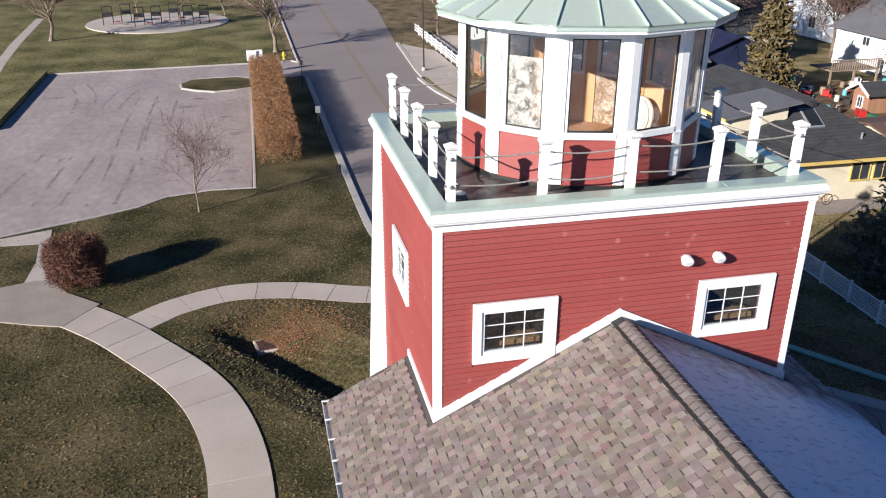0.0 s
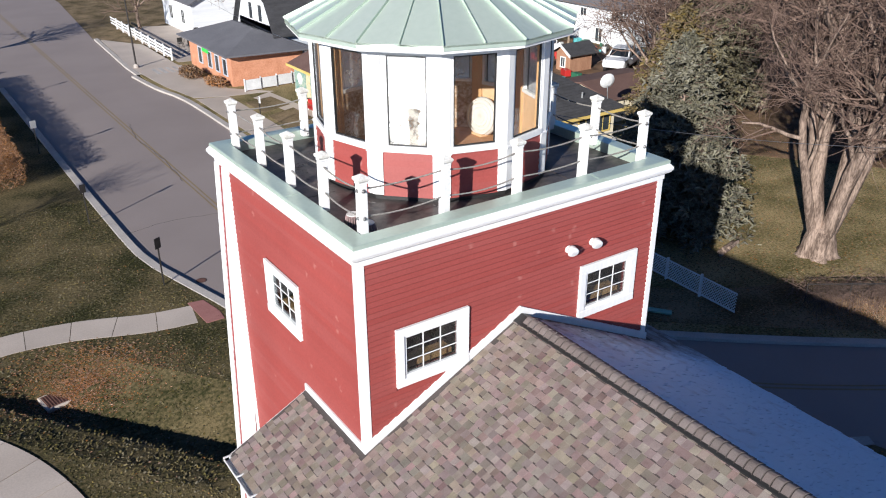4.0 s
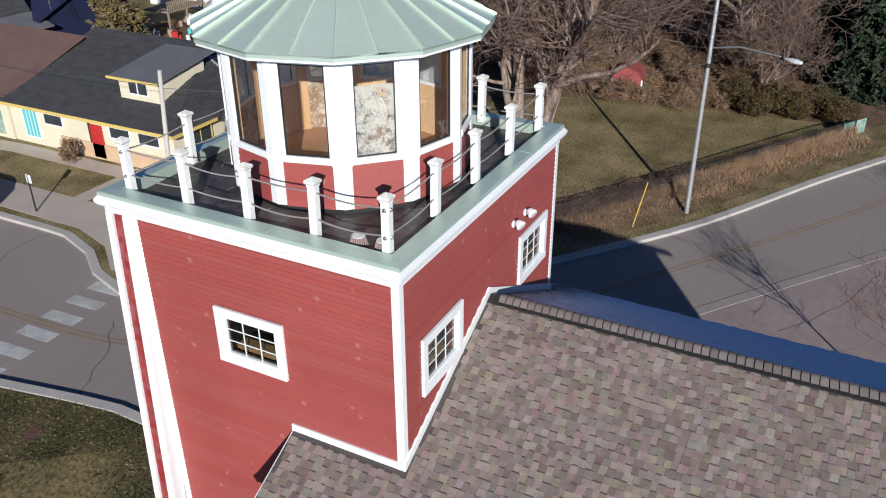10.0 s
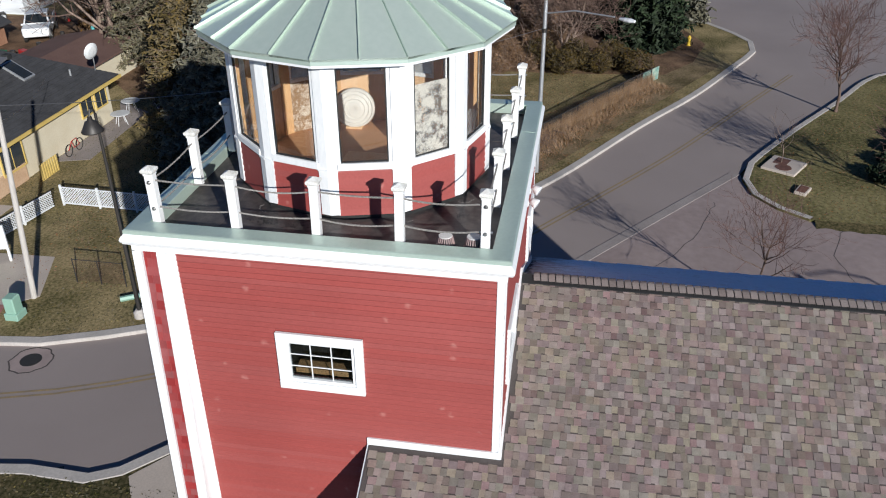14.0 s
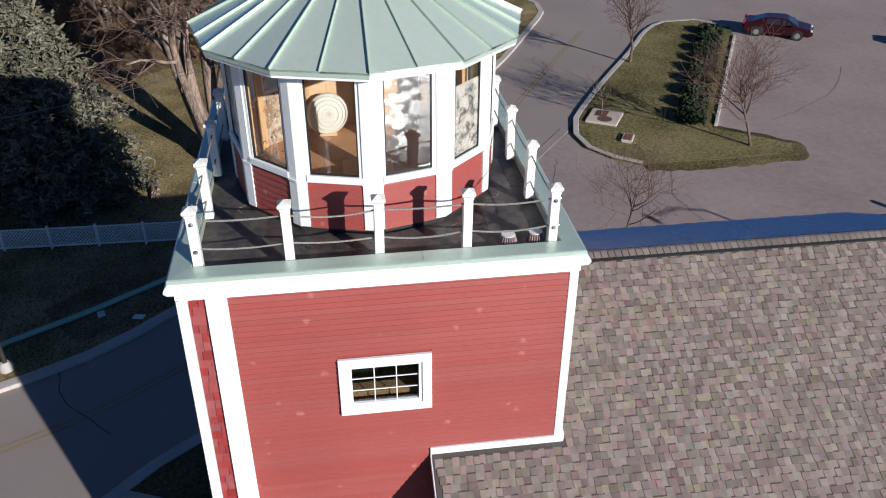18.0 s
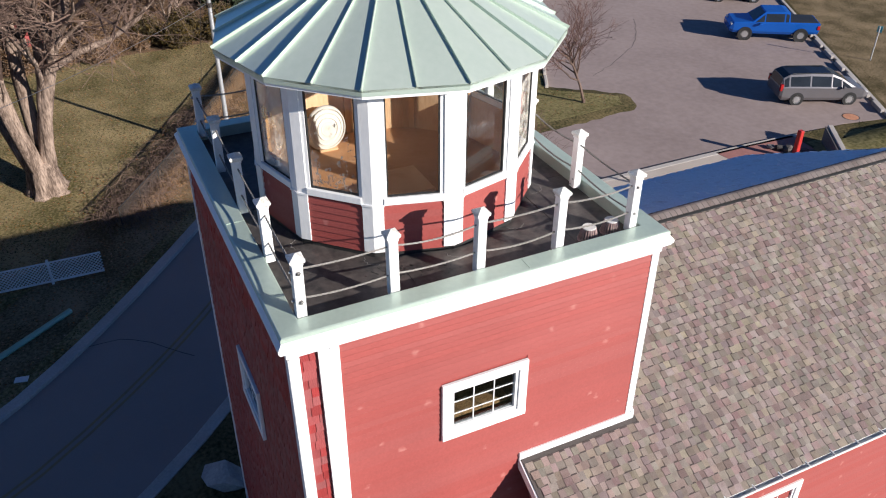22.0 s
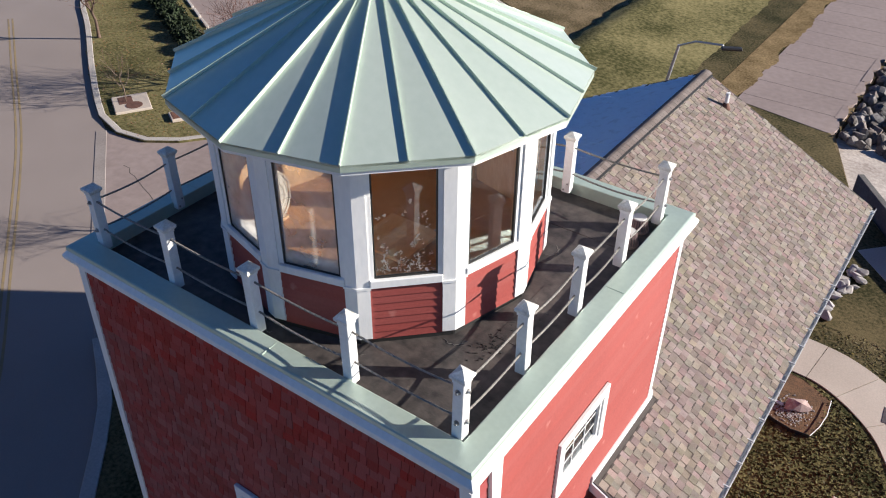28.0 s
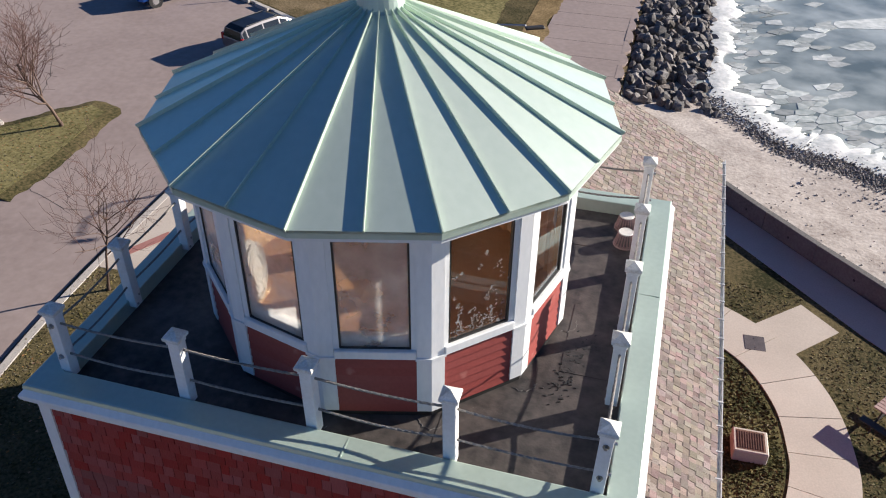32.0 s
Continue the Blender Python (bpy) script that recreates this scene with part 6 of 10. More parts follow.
flat("junction_slab", [(-18.2, 22.3), (-17.6, 22.4), (-16.3, 22.8), (-15.48, 22.7), (-14.67, 21.24), (-13.08, 19.77), (-14.3, 18.0), (-15.6, 18.45), (-16.9, 19.0), (-18.2, 19.6)], -0.2, 0.056, M_CONCD, "wide darker concrete junction of two walks by the bush", "path")
flat("lot_link_walk", [(-16.75, 22.4), (-15.6, 22.45), (-16.2, 25.05), (-16.5, 27.5), (-16.75, 29.3), (-19.1, 28.5), (-18.84, 27.5), (-17.0, 27.4), (-16.7, 25.1)], -0.2, 0.012, M_CONC, "narrow concrete walk from the bush to the lot", "path")
PATHS.append(([(-15.9, 21.5), (-15.0, 21.0), (-14.2, 19.8), (-13.4, 18.8), (-16.2, 23.5), (-16.5, 26), (-16.7, 27.6), (-17.8, 28.2)], 0.9))
flat("seawall_walk", [(-4.4, -23.4), (-11.2, -16.0), (-29, 0.6), (-30, -0.6), (-12.25, -17.45), (-5.45, -24.55)], -0.2, 0.01, M_CONC, "shaded concrete walk behind the seawall", "path")
flat("detectable_pad", [(-0.1, 19.0), (0.55, 18.9), (0.8, 17.6), (0.75, 16.9), (0.0, 16.9)], -0.2, 0.022, M_BRICKPAD, "brick-red tactile pad at the crosswalk", "paving")
flat("detectable_pad", [(10.27, 19.18), (10.4, 17.98), (9.63, 17.78), (9.68, 19.12)], -0.2, 0.022, M_BRICKPAD, "brick-red tactile pad at the crosswalk", "paving")
flat("tower_apron", [(2.6, 8.6), (4.4, 7.2), (3.2, 4.2), (-0.5, 4.6), (-0.8, 6.5)], -0.2, 0.015, M_CONC, "pale concrete apron beside the road", "paving")
flat("promenade", [(4.2, -34), (4.3, -130), (-0.9, -130), (-0.75, -45), (-0.6, -33)], -0.4, 0.02, M_LOT, "brown concrete lakeside promenade", "path")
mesh = Mesh()
for k in range(40):
    y = -35 - 2.3 * k
    mesh.box(-0.65, 4.25, y - 0.01, y + 0.01, 0.0, 0.024)
single("promenade_joints", mesh, M_UNDER, "dark joints across the promenade slabs", "path", kind="structure")
# seawall
walln = thing("seawall", "dark concrete seawall with drain holes above the beach", "wall", kind="structure")
ln = smooth_line([(-3.2, -28.2), (-5.6, -24.8), (-12.4, -17.7), (-30, -1)], 2.4)
for a, b in zip(ln, ln[1:]):
    d = Vector((b[0] - a[0], b[1] - a[1], 0))
    m = pose(a[0], a[1], 0, 0, 0, math.degrees(math.atan2(d.y, d.x)))
    part("wall_panel", Mesh().box(0.004, d.length - 0.004, -0.14, 0.14, -1.2, 0.78, 0.02, m), M_WALLC, walln)
    part("drain_hole", Mesh().lathe([(0.0, 0), (0.05, 0), (0.05, 0.012), (0.0, 0.012)], 10, m=m @ pose(d.length / 2, -0.14, 0.35, 90)), M_GASKET, walln)
    part("drain_hole", Mesh().box(d.length / 2 - 0.06, d.length / 2 + 0.06, 0.13, 0.146, 0.28, 0.40, 0, m), M_GASKET, walln)
# seawall return along the promenade
edge = thing("promenade_edge", "worn scalloped concrete edge of the promenade above the rocks", "kerb", at=(-0.9, -34, 0), kind="structure")
re_ = random.Random(44)
for k in range(30):
    y0 = -33.0 - 1.85 * k
    bow = [(-0.78 - 0.30 * math.sin(math.pi * (q / 6) ** 0.7) + re_.uniform(-0.03, 0.03), y0 - 1.83 * q / 6) for q in range(7)]
    part("edge_slab", Mesh().prism([(-0.6, y0)] + bow + [(-0.6, y0 - 1.83)], -1.4, 0.028 + re_.uniform(-0.012, 0.03)), M_LOT, edge)
part("edge_wall", Mesh().box(-1.0, -0.62, -130, -88.6, -1.4, 0.03, 0.02), M_LOT, edge)
verge = Mesh()
for k in range(240):
    y0, y1 = -34.0 - 0.25 * k, -34.27 - 0.25 * k
    e0, e1 = (4.15 + 0.5 * noise.noise((0.3, q * 0.45, 1)) + 0.25 * noise.noise((2, q * 1.7, 5)) for q in (y0, y1))
    verge.prism([(e0, y0), (5.6, y0), (5.6, y1), (e1, y1)], -0.05, 0.026)
single("promenade_verge", verge, M_DRYG, "ragged tan grass creeping over the promenade edge", "grass", kind="stuff")
single("lot_walk", Mesh().prism([(5.0, -12.9), (16.45, -12.15), (16.5, -26), (13.6, -26.5), (12.6, -20), (6, -18.6)], -0.2, 0.008), M_CONC,
       "pale concrete forecourt beside the car park", "paving", kind="structure")
flat("brick_paving", [(13.2, -24.5), (16.4, -24.0), (16.3, -29.0), (14.2, -28.8)], -0.2, 0.02, M_BRICKPAD, "red brick paving strip by the lot", "paving")
flat("brick_paving", [(15.95, -13.1), (15.6, -13.0), (14.5, -14.7), (14.85, -14.95)], -0.2, 0.02, M_BRICKPAD, "narrow red brick strip across the forecourt", "paving")
# east side pavements
flat("east_pavement", [(11.5, 51.2), (14.0, 50.6), (13.9, 36), (14.0, 24), (14.2, 18.2), (11.2, 17.0), (9.2, 19.4), (10.7, 21.4), (11.5, 24)], -0.2, 0.012, M_CONC,
     "wide pale concrete pavement along the road", "pavement")
flat("east_pavement_north", [(10.4, 62), (10.7, 56.6), (11.5, 51.6), (14.0, 50.6), (17.6, 50), (14.9, 53), (14.2, 60), (14.2, 75), (11.3, 80), (10.4, 66)], -0.2, 0.011, M_CONC,
     "wide pale concrete pavement at the corner", "pavement")
flat("house_walk", [(14.0, 27.2), (18.4, 27.2), (18.4, 23.0), (17.4, 23.0), (17.2, 26.2), (14.0, 26.2)], -0.2, 0.013, M_CONC, "narrow concrete front walk", "path")
flat("house_walk", [(17.2, 50.0), (18.2, 36), (18.2, 27), (17.0, 27), (17.0, 36), (15.4, 49)], -0.2, 0.0135, M_CONC, "concrete walk along the house front", "path")
flat("yard_ground", [(37, 35), (52.3, 34), (52.3, 52), (37, 52)], -0.1, 0.008, M_LITTER, "trodden brown back garden earth", "yard")
flat("cafe_patio", [(14.6, 65), (15.2, 64.8), (30, 64.8), (30, 76), (19.8, 84), (14.6, 86)], -0.1, 0.009, M_CONC, "pale gravelled cafe patio behind the white fence", "patio")
strip("kerb_north_east", [(10.8, 81), (9.95, 66), (9.9, 62)], 0.45, -0.3, 0.02, M_KERB, "concrete kerb at the far corner")
flat("grass_patch", [(14.3, 48.0), (16.7, 48.6), (17.0, 45.6), (14.4, 44.6)], -0.1, 0.02, M_GRASSD, "small worn grass patch in the pavement", "lawn")
flat("grass_patch", [(14.3, 43.6), (16.8, 44.6), (16.9, 37), (14.2, 37)], -0.1, 0.02, M_GRASSD, "small worn grass patch in the pavement", "lawn")
flat("wing_bed", [(-4.0, -15.2), (-5.3, -15.0), (-6.9, -14.2), (-7.9, -12.6), (-8.4, -10.5), (-8.35, -7), (-7.4, -3.2), (-4.0, -3.0)], -0.2, 0.006, M_MOSS, "mossy lawn strip between walk and wing", "lawn")
flat("stone_bed", [(-4.0, -12.6), (-5.0, -12.35), (-5.6, -12.4), (-5.78, -13.36), (-5.74, -14.3), (-4.9, -14.75), (-4.0, -14.9)], -0.2, 0.02, M_MULCH, "mulched bed with stones beside the wing", "flower bed")
flat("verge_dry", [(11.6, 10.2), (13.8, 7.7), (20.8, 1.9), (26.2, -2.0), (34.5, -6.6), (47, -13.7), (50, -12), (36, -2.5), (28, 3.0), (19, 7.2), (14, 12)], -0.2, 0.006, M_GRASSD,
     "dry leafy grass verge beside the kerb", "verge")


def manhole(x, y, r, z=-0.125, mat=None, name="manhole_cover", wide=0.0):
    t = thing(name, "round iron manhole cover in the asphalt", "manhole", at=(x, y, z))
    if wide > 0:
        rng = random.Random(3)
        edge = [1 + 0.07 * rng.uniform(-1, 1) for k in range(24)]
        for nm, r0, r1, h, mt in (("patch", 1.02 * r, wide, 0.003, M_LOT), ("crack_seal", wide, wide + 0.06, 0.005, M_UNDER)):
            me = Mesh()
            for k in range(24):
                a, b = 2 * math.pi * k / 24, 2 * math.pi * (k + 1) / 24
                ea, eb = edge[k], edge[(k + 1) % 24]
                fa, fb_ = (1, 1) if nm == "patch" else (ea, eb)
                me.quad((x + r0 * fa * math.cos(a), y + r0 * fa * math.sin(a), z + h), (x + r1 * ea * math.cos(a), y + r1 * ea * math.sin(a), z + h),
                        (x + r1 * eb * math.cos(b), y + r1 * eb * math.sin(b), z + h), (x + r0 * fb_ * math.cos(b), y + r0 * fb_ * math.sin(b), z + h))
            part(nm, me, mt, t)
    part("collar", Mesh().lathe([(r * 1.02, -0.05), (r * 1.12, -0.05), (r * 1.12, 0.008), (r * 1.02, 0.006)], 28, (x, y, z)), M_IRON, t)
    part("cover", Mesh().lathe([(0.0, -0.03), (r, -0.03), (r, 0.008), (r * 0.8, 0.012), (0.0, 0.012)], 28, (x, y, z)), mat or M_RUST, t)


manhole(7.47, 15.01, 0.34, mat=M_IRON, wide=0.72)
single("road_drain", Mesh().box(-0.22, 0.22, -0.16, 0.16, -0.2, -0.118, 0.01, pose(2.55, 10.96, 0, 0, 0, -60)), M_IRON, "small dark iron drain cover in the road", "drain")
manhole(16.9, -34.0, 0.42, mat=M_BRICK)
manhole(0.23, 13.32, 0.3, z=0.0)
manhole(1.2, 21.0, 0.22, z=-0.125)


def grate(x, y, w, l, h, a, label, conc=True, z=0.0):
    t = thing("drain_grate", label, "drain", at=(x, y, z))
    m = pose(x, y, z, 0, 0, a)
    part("frame", Mesh().box(-w / 2, w / 2, -l / 2, l / 2, -0.2, h, 0.03, m), M_CONC, t)
    part("grille", Mesh().box(-w / 2 + 0.09, w / 2 - 0.09, -l / 2 + 0.09, l / 2 - 0.09, h - 0.05, h + 0.006, 0, m), M_RUST, t)
    n = 11
    for k in range(n):
        u = -w / 2 + 0.14 + (w - 0.28) * k / (n - 1)
        part("bar", Mesh().box(u - 0.012, u + 0.012, -l / 2 + 0.14, l / 2 - 0.14, h, h + 0.024, 0, m), M_RUST, t)


grate(-7.23, -9.83, 0.98, 0.92, 0.42, 2, "raised concrete drain box with a rusty bar grille")
grate(-6.03, 15.95, 1.3, 1.05, 0.14, 10, "low concrete drain box in the leafy ditch", z=-0.80)
grate(26.25, -15.25, 1.0, 0.6, 0.15, -28, "low concrete drain on the grassy island")
single("access_plate", Mesh().box(-0.34, 0.34, -0.37, 0.37, -0.05, 0.02, 0.01, pose(-7.52, -14.68, 0.035, 0, 0, 4)).box(-0.02, 0.02, 0.2, 0.24, 0.0, 0.03, 0, pose(-7.52, -14.68, 0.035, 0, 0, 4)).box(-0.02, 0.02, -0.24, -0.2, 0.0, 0.03, 0, pose(-7.52, -14.68, 0.035, 0, 0, 4)), M_PLATE, "dark plum-grey iron access plate in the walk", "access plate")
tb = thing("tree_box", "square concrete tree pad with rusty round covers", "tree grate", at=(29.3, -14.9, 0))
tm = pose(29.3, -14.9, 0, 0, 0, -30)
part("pad", Mesh().box(-1.0, 1.0, -0.9, 0.9, -0.2, 0.12, 0.03, tm), M_CONC, tb)
part("cover", Mesh().lathe([(0, 0.11), (0.42, 0.11), (0.42, 0.135), (0, 0.135)], 24, m=tm @ pose(-0.4, -0.1, 0)), M_RUST, tb)
part("cover", Mesh().box(-0.1, 0.8, -0.1, 0.6, 0.11, 0.132, 0.01, tm), M_RUST, tb)
# bumper blocks between island and lot
a, b = Vector((27.4, -20.8, 0)), Vector((43.2, -29.2, 0))
for k in range(9):
    p, q = a.lerp(b, (k + 0.05) / 9), a.lerp(b, (k + 0.88) / 9)
    d = q - p
    m = pose(p.x, p.y, 0, 0, 0, math.degrees(math.atan2(d.y, d.x)))
    single("parking_block", Mesh().box(0, d.length, -0.1, 0.1, -0.15, 0.10, 0.03, m), M_KERB, "pale concrete wheel stop at the lot edge", "parking block", "wheel stops")
a, b = Vector((16.2, -35.9, 0)), Vector((31, -44.2, 0))
for k in range(8):
    p, q = a.lerp(b, (k + 0.1) / 8), a.lerp(b, (k + 0.75) / 8)
    d = q - p
    m = pose(p.x, p.y, 0, 0, 0, math.degrees(math.atan2(d.y, d.x)))
    single("parking_block", Mesh().box(0, d.length, 0.05, 0.25, -0.13, 0.12, 0.03, m), M_KERB, "pale concrete wheel stop at the lot edge", "parking block", "wheel stops")

# ---- plants ----
def grow(tr, tw, p, d, length, r, level, rng, bend=0.16, kids=(5, 5, 4, 3), up=0.10, limit=3, thin=0.008, f0=0.35):
    n = (7 if length > 9 else 4) if level < 2 else 3
    pts, rad = [p], [r]
    taper = 0.5 if level == 0 and length > 9 else 0.6
    bent = bend * 0.55 if level == 0 and length > 9 else bend
    q, dd = p.copy(), d.copy()
    for i in range(n):
        dd = (dd + Vector((rng.gauss(0, bent), rng.gauss(0, bent), rng.gauss(0, bent) + up))).normalized()
        q = q + dd * (length / n)
        pts.append(q.copy())
        rad.append(max(thin, r * (1 - taper * (i + 1) / n)))
    (tr if level < 2 else tw).tube(pts, rad, 7 if level == 0 else (5 if level == 1 else 3), caps=False)
    if level >= limit:
        return
    for k in range(kids[min(level, len(kids) - 1)]):
        f = rng.uniform(f0 if level == 0 else 0.35, 1.0)
        i = min(int(f * n), n - 1)
        s = pts[i].lerp(pts[i + 1], f * n - i)
        base = (pts[i + 1] - pts[i]).normalized()
        axis = Vector((rng.gauss(0, 1), rng.gauss(0, 1), rng.gauss(0, 1))).normalized()
        side = base.cross(axis).normalized()
        nd = (base * (rng.uniform(0.45, 0.8) if length < 9 else rng.uniform(0.75, 1.1)) + side * rng.uniform(0.5, 0.9)).normalized()
        grow(tr, tw, s, nd, length * (rng.uniform(0.5, 0.75) if length < 9 else rng.uniform(0.3, 0.5)), max(thin, rad[i] * (rng.uniform(0.5, 0.72) if level == 0 else rng.uniform(0.45, 0.62))), level + 1, rng, bend, kids, up, limit, thin, f0)


def bare_tree(x, y, stems, label, bark=None, twig=None, seed=1, kids=(6, 5, 4, 3), limit=3, z=0.0, group="", thin=0.009, up=0.1, f0=0.35):
    """stems: (lean x, lean y, length, radius)."""
    rng = random.Random(seed)
    t = thing("bare_tree", label, "tree", at=(x, y, z), group=group)
    tr, tw = Mesh(), Mesh()
    for lx, ly, ln_, r in stems:
        p = Vector((x + lx * 0.4, y + ly * 0.4, z - 0.1))
        # flared foot
        tr.tube([p, p + Vector((lx * 0.1, ly * 0.1, 0.35))], [r * 1.5, r], 8, caps=False)
        grow(tr, tw, p + Vector((0, 0, 0.2)), Vector((lx, ly, 1)).normalized(), ln_, r, 0, rng, kids=kids, limit=limit, thin=thin, up=up, f0=f0)
    part("trunk", tr, bark or M_BARK, t, smooth=True)
    part("crown", tw, twig or M_BARKD, t)
    return t


big = bare_tree(26.4, 6.6, [(-0.06, 0.09, 12.5, 0.4), (0.08, -0.14, 12, 0.38), (0.25, -0.01, 12, 0.4), (0.3, -0.16, 11, 0.34), (0.11, 0.19, 11.5, 0.34), (-0.24, 0.03, 9.5, 0.26), (-0.06, -0.29, 10, 0.28)],
                "huge multi-stemmed bare maple with pale grey bark", seed=4, kids=(8, 5, 5, 3), limit=4, thin=0.007, f0=0.42, up=0.05)
flare = Mesh().lathe([(0.0, 0.0), (0.98, 0.0), (0.82, 0.12), (0.72, 0.45), (0.68, 0.9), (0.6, 1.25), (0.4, 1.5), (0.0, 1.55)], 30, (26.45, 6.6, -0.02))
for i, (x, y, z) in enumerate(flare.v):
    ang = math.atan2(y - 6.6, x - 26.45)
    f = 1 + (0.16 * math.sin(5 * ang + 0.6) + 0.08 * math.sin(11 * ang)) * (1 - 0.45 * min(1, z / 1.3)) + 0.05 * noise.noise((x * 4, y * 4, z * 1.5))
    flare.v[i] = (26.45 + (x - 26.45) * f, 6.6 + (y - 6.6) * f, z)
single("maple_root_flare", flare, M_BARK,
       "flared grey root base of the big maple", "tree base", smooth=True)
bare_tree(-9.3, 30.3, [(0, 0, 2.9, 0.055)], "slim young bare tree on the lawn", twig=M_TWIGR, seed=7, kids=(18, 7, 4), limit=3, thin=0.005, up=0.12)
bare_tree(24.6, -21.5, [(0, 0, 3.6, 0.085)], "young bare tree with reddish twigs on the island", bark=M_BARKB, twig=M_TWIGR, seed=8, kids=(18, 8, 4), limit=3, thin=0.007, up=0.12)
bare_tree(38.5, -19.6, [(0, 0, 4.0, 0.10)], "bare tree with reddish twigs on the island", bark=M_BARKB, twig=M_TWIGR, seed=9, kids=(18, 8, 4), limit=3, thin=0.008, up=0.12)
bare_tree(14.96, -11.1, [(0, 0, 3.2, 0.055)], "slim bare sapling by the lot entrance", bark=M_BARKB, twig=M_TWIGR, seed=10, kids=(14, 6, 3), limit=3, thin=0.005, up=0.12)
bare_tree(29.6, -14.8, [(0, 0, 2.0, 0.03)], "thin bare sapling in the tree pad", twig=M_BARKD, seed=12, kids=(7, 4), limit=2, thin=0.006)
bare_tree(-2.9, 78.5, [(0, 0, 5.2, 0.24)], "broad bare street tree on the far lawn", seed=13, kids=(14, 7, 4), limit=3, thin=0.014)
bare_tree(-28, 91, [(0, 0, 5.5, 0.22)], "bare tree on the far lawn", seed=14, kids=(13, 6, 4), limit=3, thin=0.014)
for k, (x, y) in enumerate(((-14, 100), (-20, 108), (-8.5, 108))):
    bare_tree(x, y, [(0, 0, 3.6, 0.12)], "small red-twigged bare tree by the playground", twig=M_BUSH, seed=15 + k, kids=(11, 6, 4), limit=3, thin=0.02)
bare_tree(4.5 + 12, 84, [(0, 0, 5, 0.2)], "bare street tree beyond the crossing", seed=19, kids=(12, 6, 4), limit=3, thin=0.016)
# woods east of the lawn
wood_a = bare_tree(52, 12, [(0.1, 0.0, 7.5, 0.28), (-0.25, 0.2, 6.5, 0.2)], "tall bare tree in the wood behind the lawn", seed=23, kids=(9, 6, 5, 3), limit=4, group="woodland trees", thin=0.016)
wood_b = bare_tree(55, 2, [(0.0, 0.1, 6.5, 0.25), (0.3, -0.2, 6.0, 0.2), (-0.2, -0.3, 5.6, 0.18)], "many-stemmed bare tree in the wood behind the lawn", seed=24, kids=(8, 6, 5, 3), limit=4, group="woodland trees", thin=0.016)
rw = random.Random(3)
for k, (x, y) in enumerate(((48, 16), (60, 4), (64, -2), (57, 14), (46, 24), (52, 22), (60, 24), (68, 10), (70, 20), (50, -1), (66, -8), (40, 30), (47, 34), (58, 34), (75, 2), (35, 60), (28, 74), (44, 66), (80, 40), (62, 48), (54, 62))):
    copy_thing(wood_a if k % 2 else wood_b, pose(x, y, 0, 0, 0, rw.uniform(0, 360)) @ Matrix.Scale(rw.uniform(0.75, 1.15), 4))


for k in range(22):
    x, y = rw.uniform(46, 66), rw.uniform(-4, 20)
    copy_thing(wood_b if k % 2 else wood_a, pose(x, y, 0, 0, 0, rw.uniform(0, 360)) @ Matrix.Scale(rw.uniform(0.35, 0.6), 4))


def leaf_clump(mesh, p, r, rng, n=3, long=2.0, down=0.0):
    for k in range(n):
        d = Vector((rng.gauss(0, 1), rng.gauss(0, 1), rng.gauss(0, 0.7) - down)).normalized()
        s = d.cross(Vector((rng.gauss(0, 1), rng.gauss(0, 1), rng.gauss(0, 1)))).normalized()
        a = p + d * r * long
        mesh.add([p - s * r * 0.45, a - s * r * 0.18, a + s * r * 0.18, p + s * r * 0.45], [(0, 1, 2, 3)])


def conifer(x, y, h, rad, label, mat, seed, whorls=26, per=11, clumps=14, size=0.16, low=0.4, bare=0.5, name="conifer", power=1.0):
    rng = random.Random(seed)
    t = thing(name, label, "tree", at=(x, y, 0))
    part("trunk", Mesh().tube([(x, y, -0.1), (x + 0.05, y, h * 0.5), (x, y, h * 0.97)], [rad * 0.09, rad * 0.06, 0.02], 8), M_BARK, t)
    need, br = Mesh(), Mesh()
    for i in range(whorls):
        f = i / (whorls - 1)
        z = low + (h - low) * f
        for k in range(per if f < 0.8 else per - 4):
            ln_ = rad * (1 - f) ** power * rng.uniform(0.75, 1.12) + 0.12
            a = rng.uniform(0, 6.283)
            d = Vector((math.cos(a), math.sin(a), 0.12 - 0.35 * (1 - f)))
            p0 = Vector((x, y, z))
            pts = [p0, p0 + d * ln_ * 0.5, p0 + d * ln_ + Vector((0, 0, 0.12 * ln_))]
            br.tube(pts, [0.03, 0.02, 0.006], 3, caps=False)
            m = max(3, int(clumps * (ln_ / rad) + 2))
            for c in range(m):
                u = 0.25 + 0.75 * (c + rng.random()) / m
                q = p0.lerp(pts[2], u) + Vector((rng.gauss(0, 0.14), rng.gauss(0, 0.14), rng.gauss(0, 0.08) - 0.05)) * (0.6 + ln_ * 0.22)
                leaf_clump(need, q, size * rng.uniform(0.7, 1.3), rng, 4, 2.1, 0.15)
    part("limbwork", br, M_BARKD, t)
    part("foliage", need, mat, t)
    return t


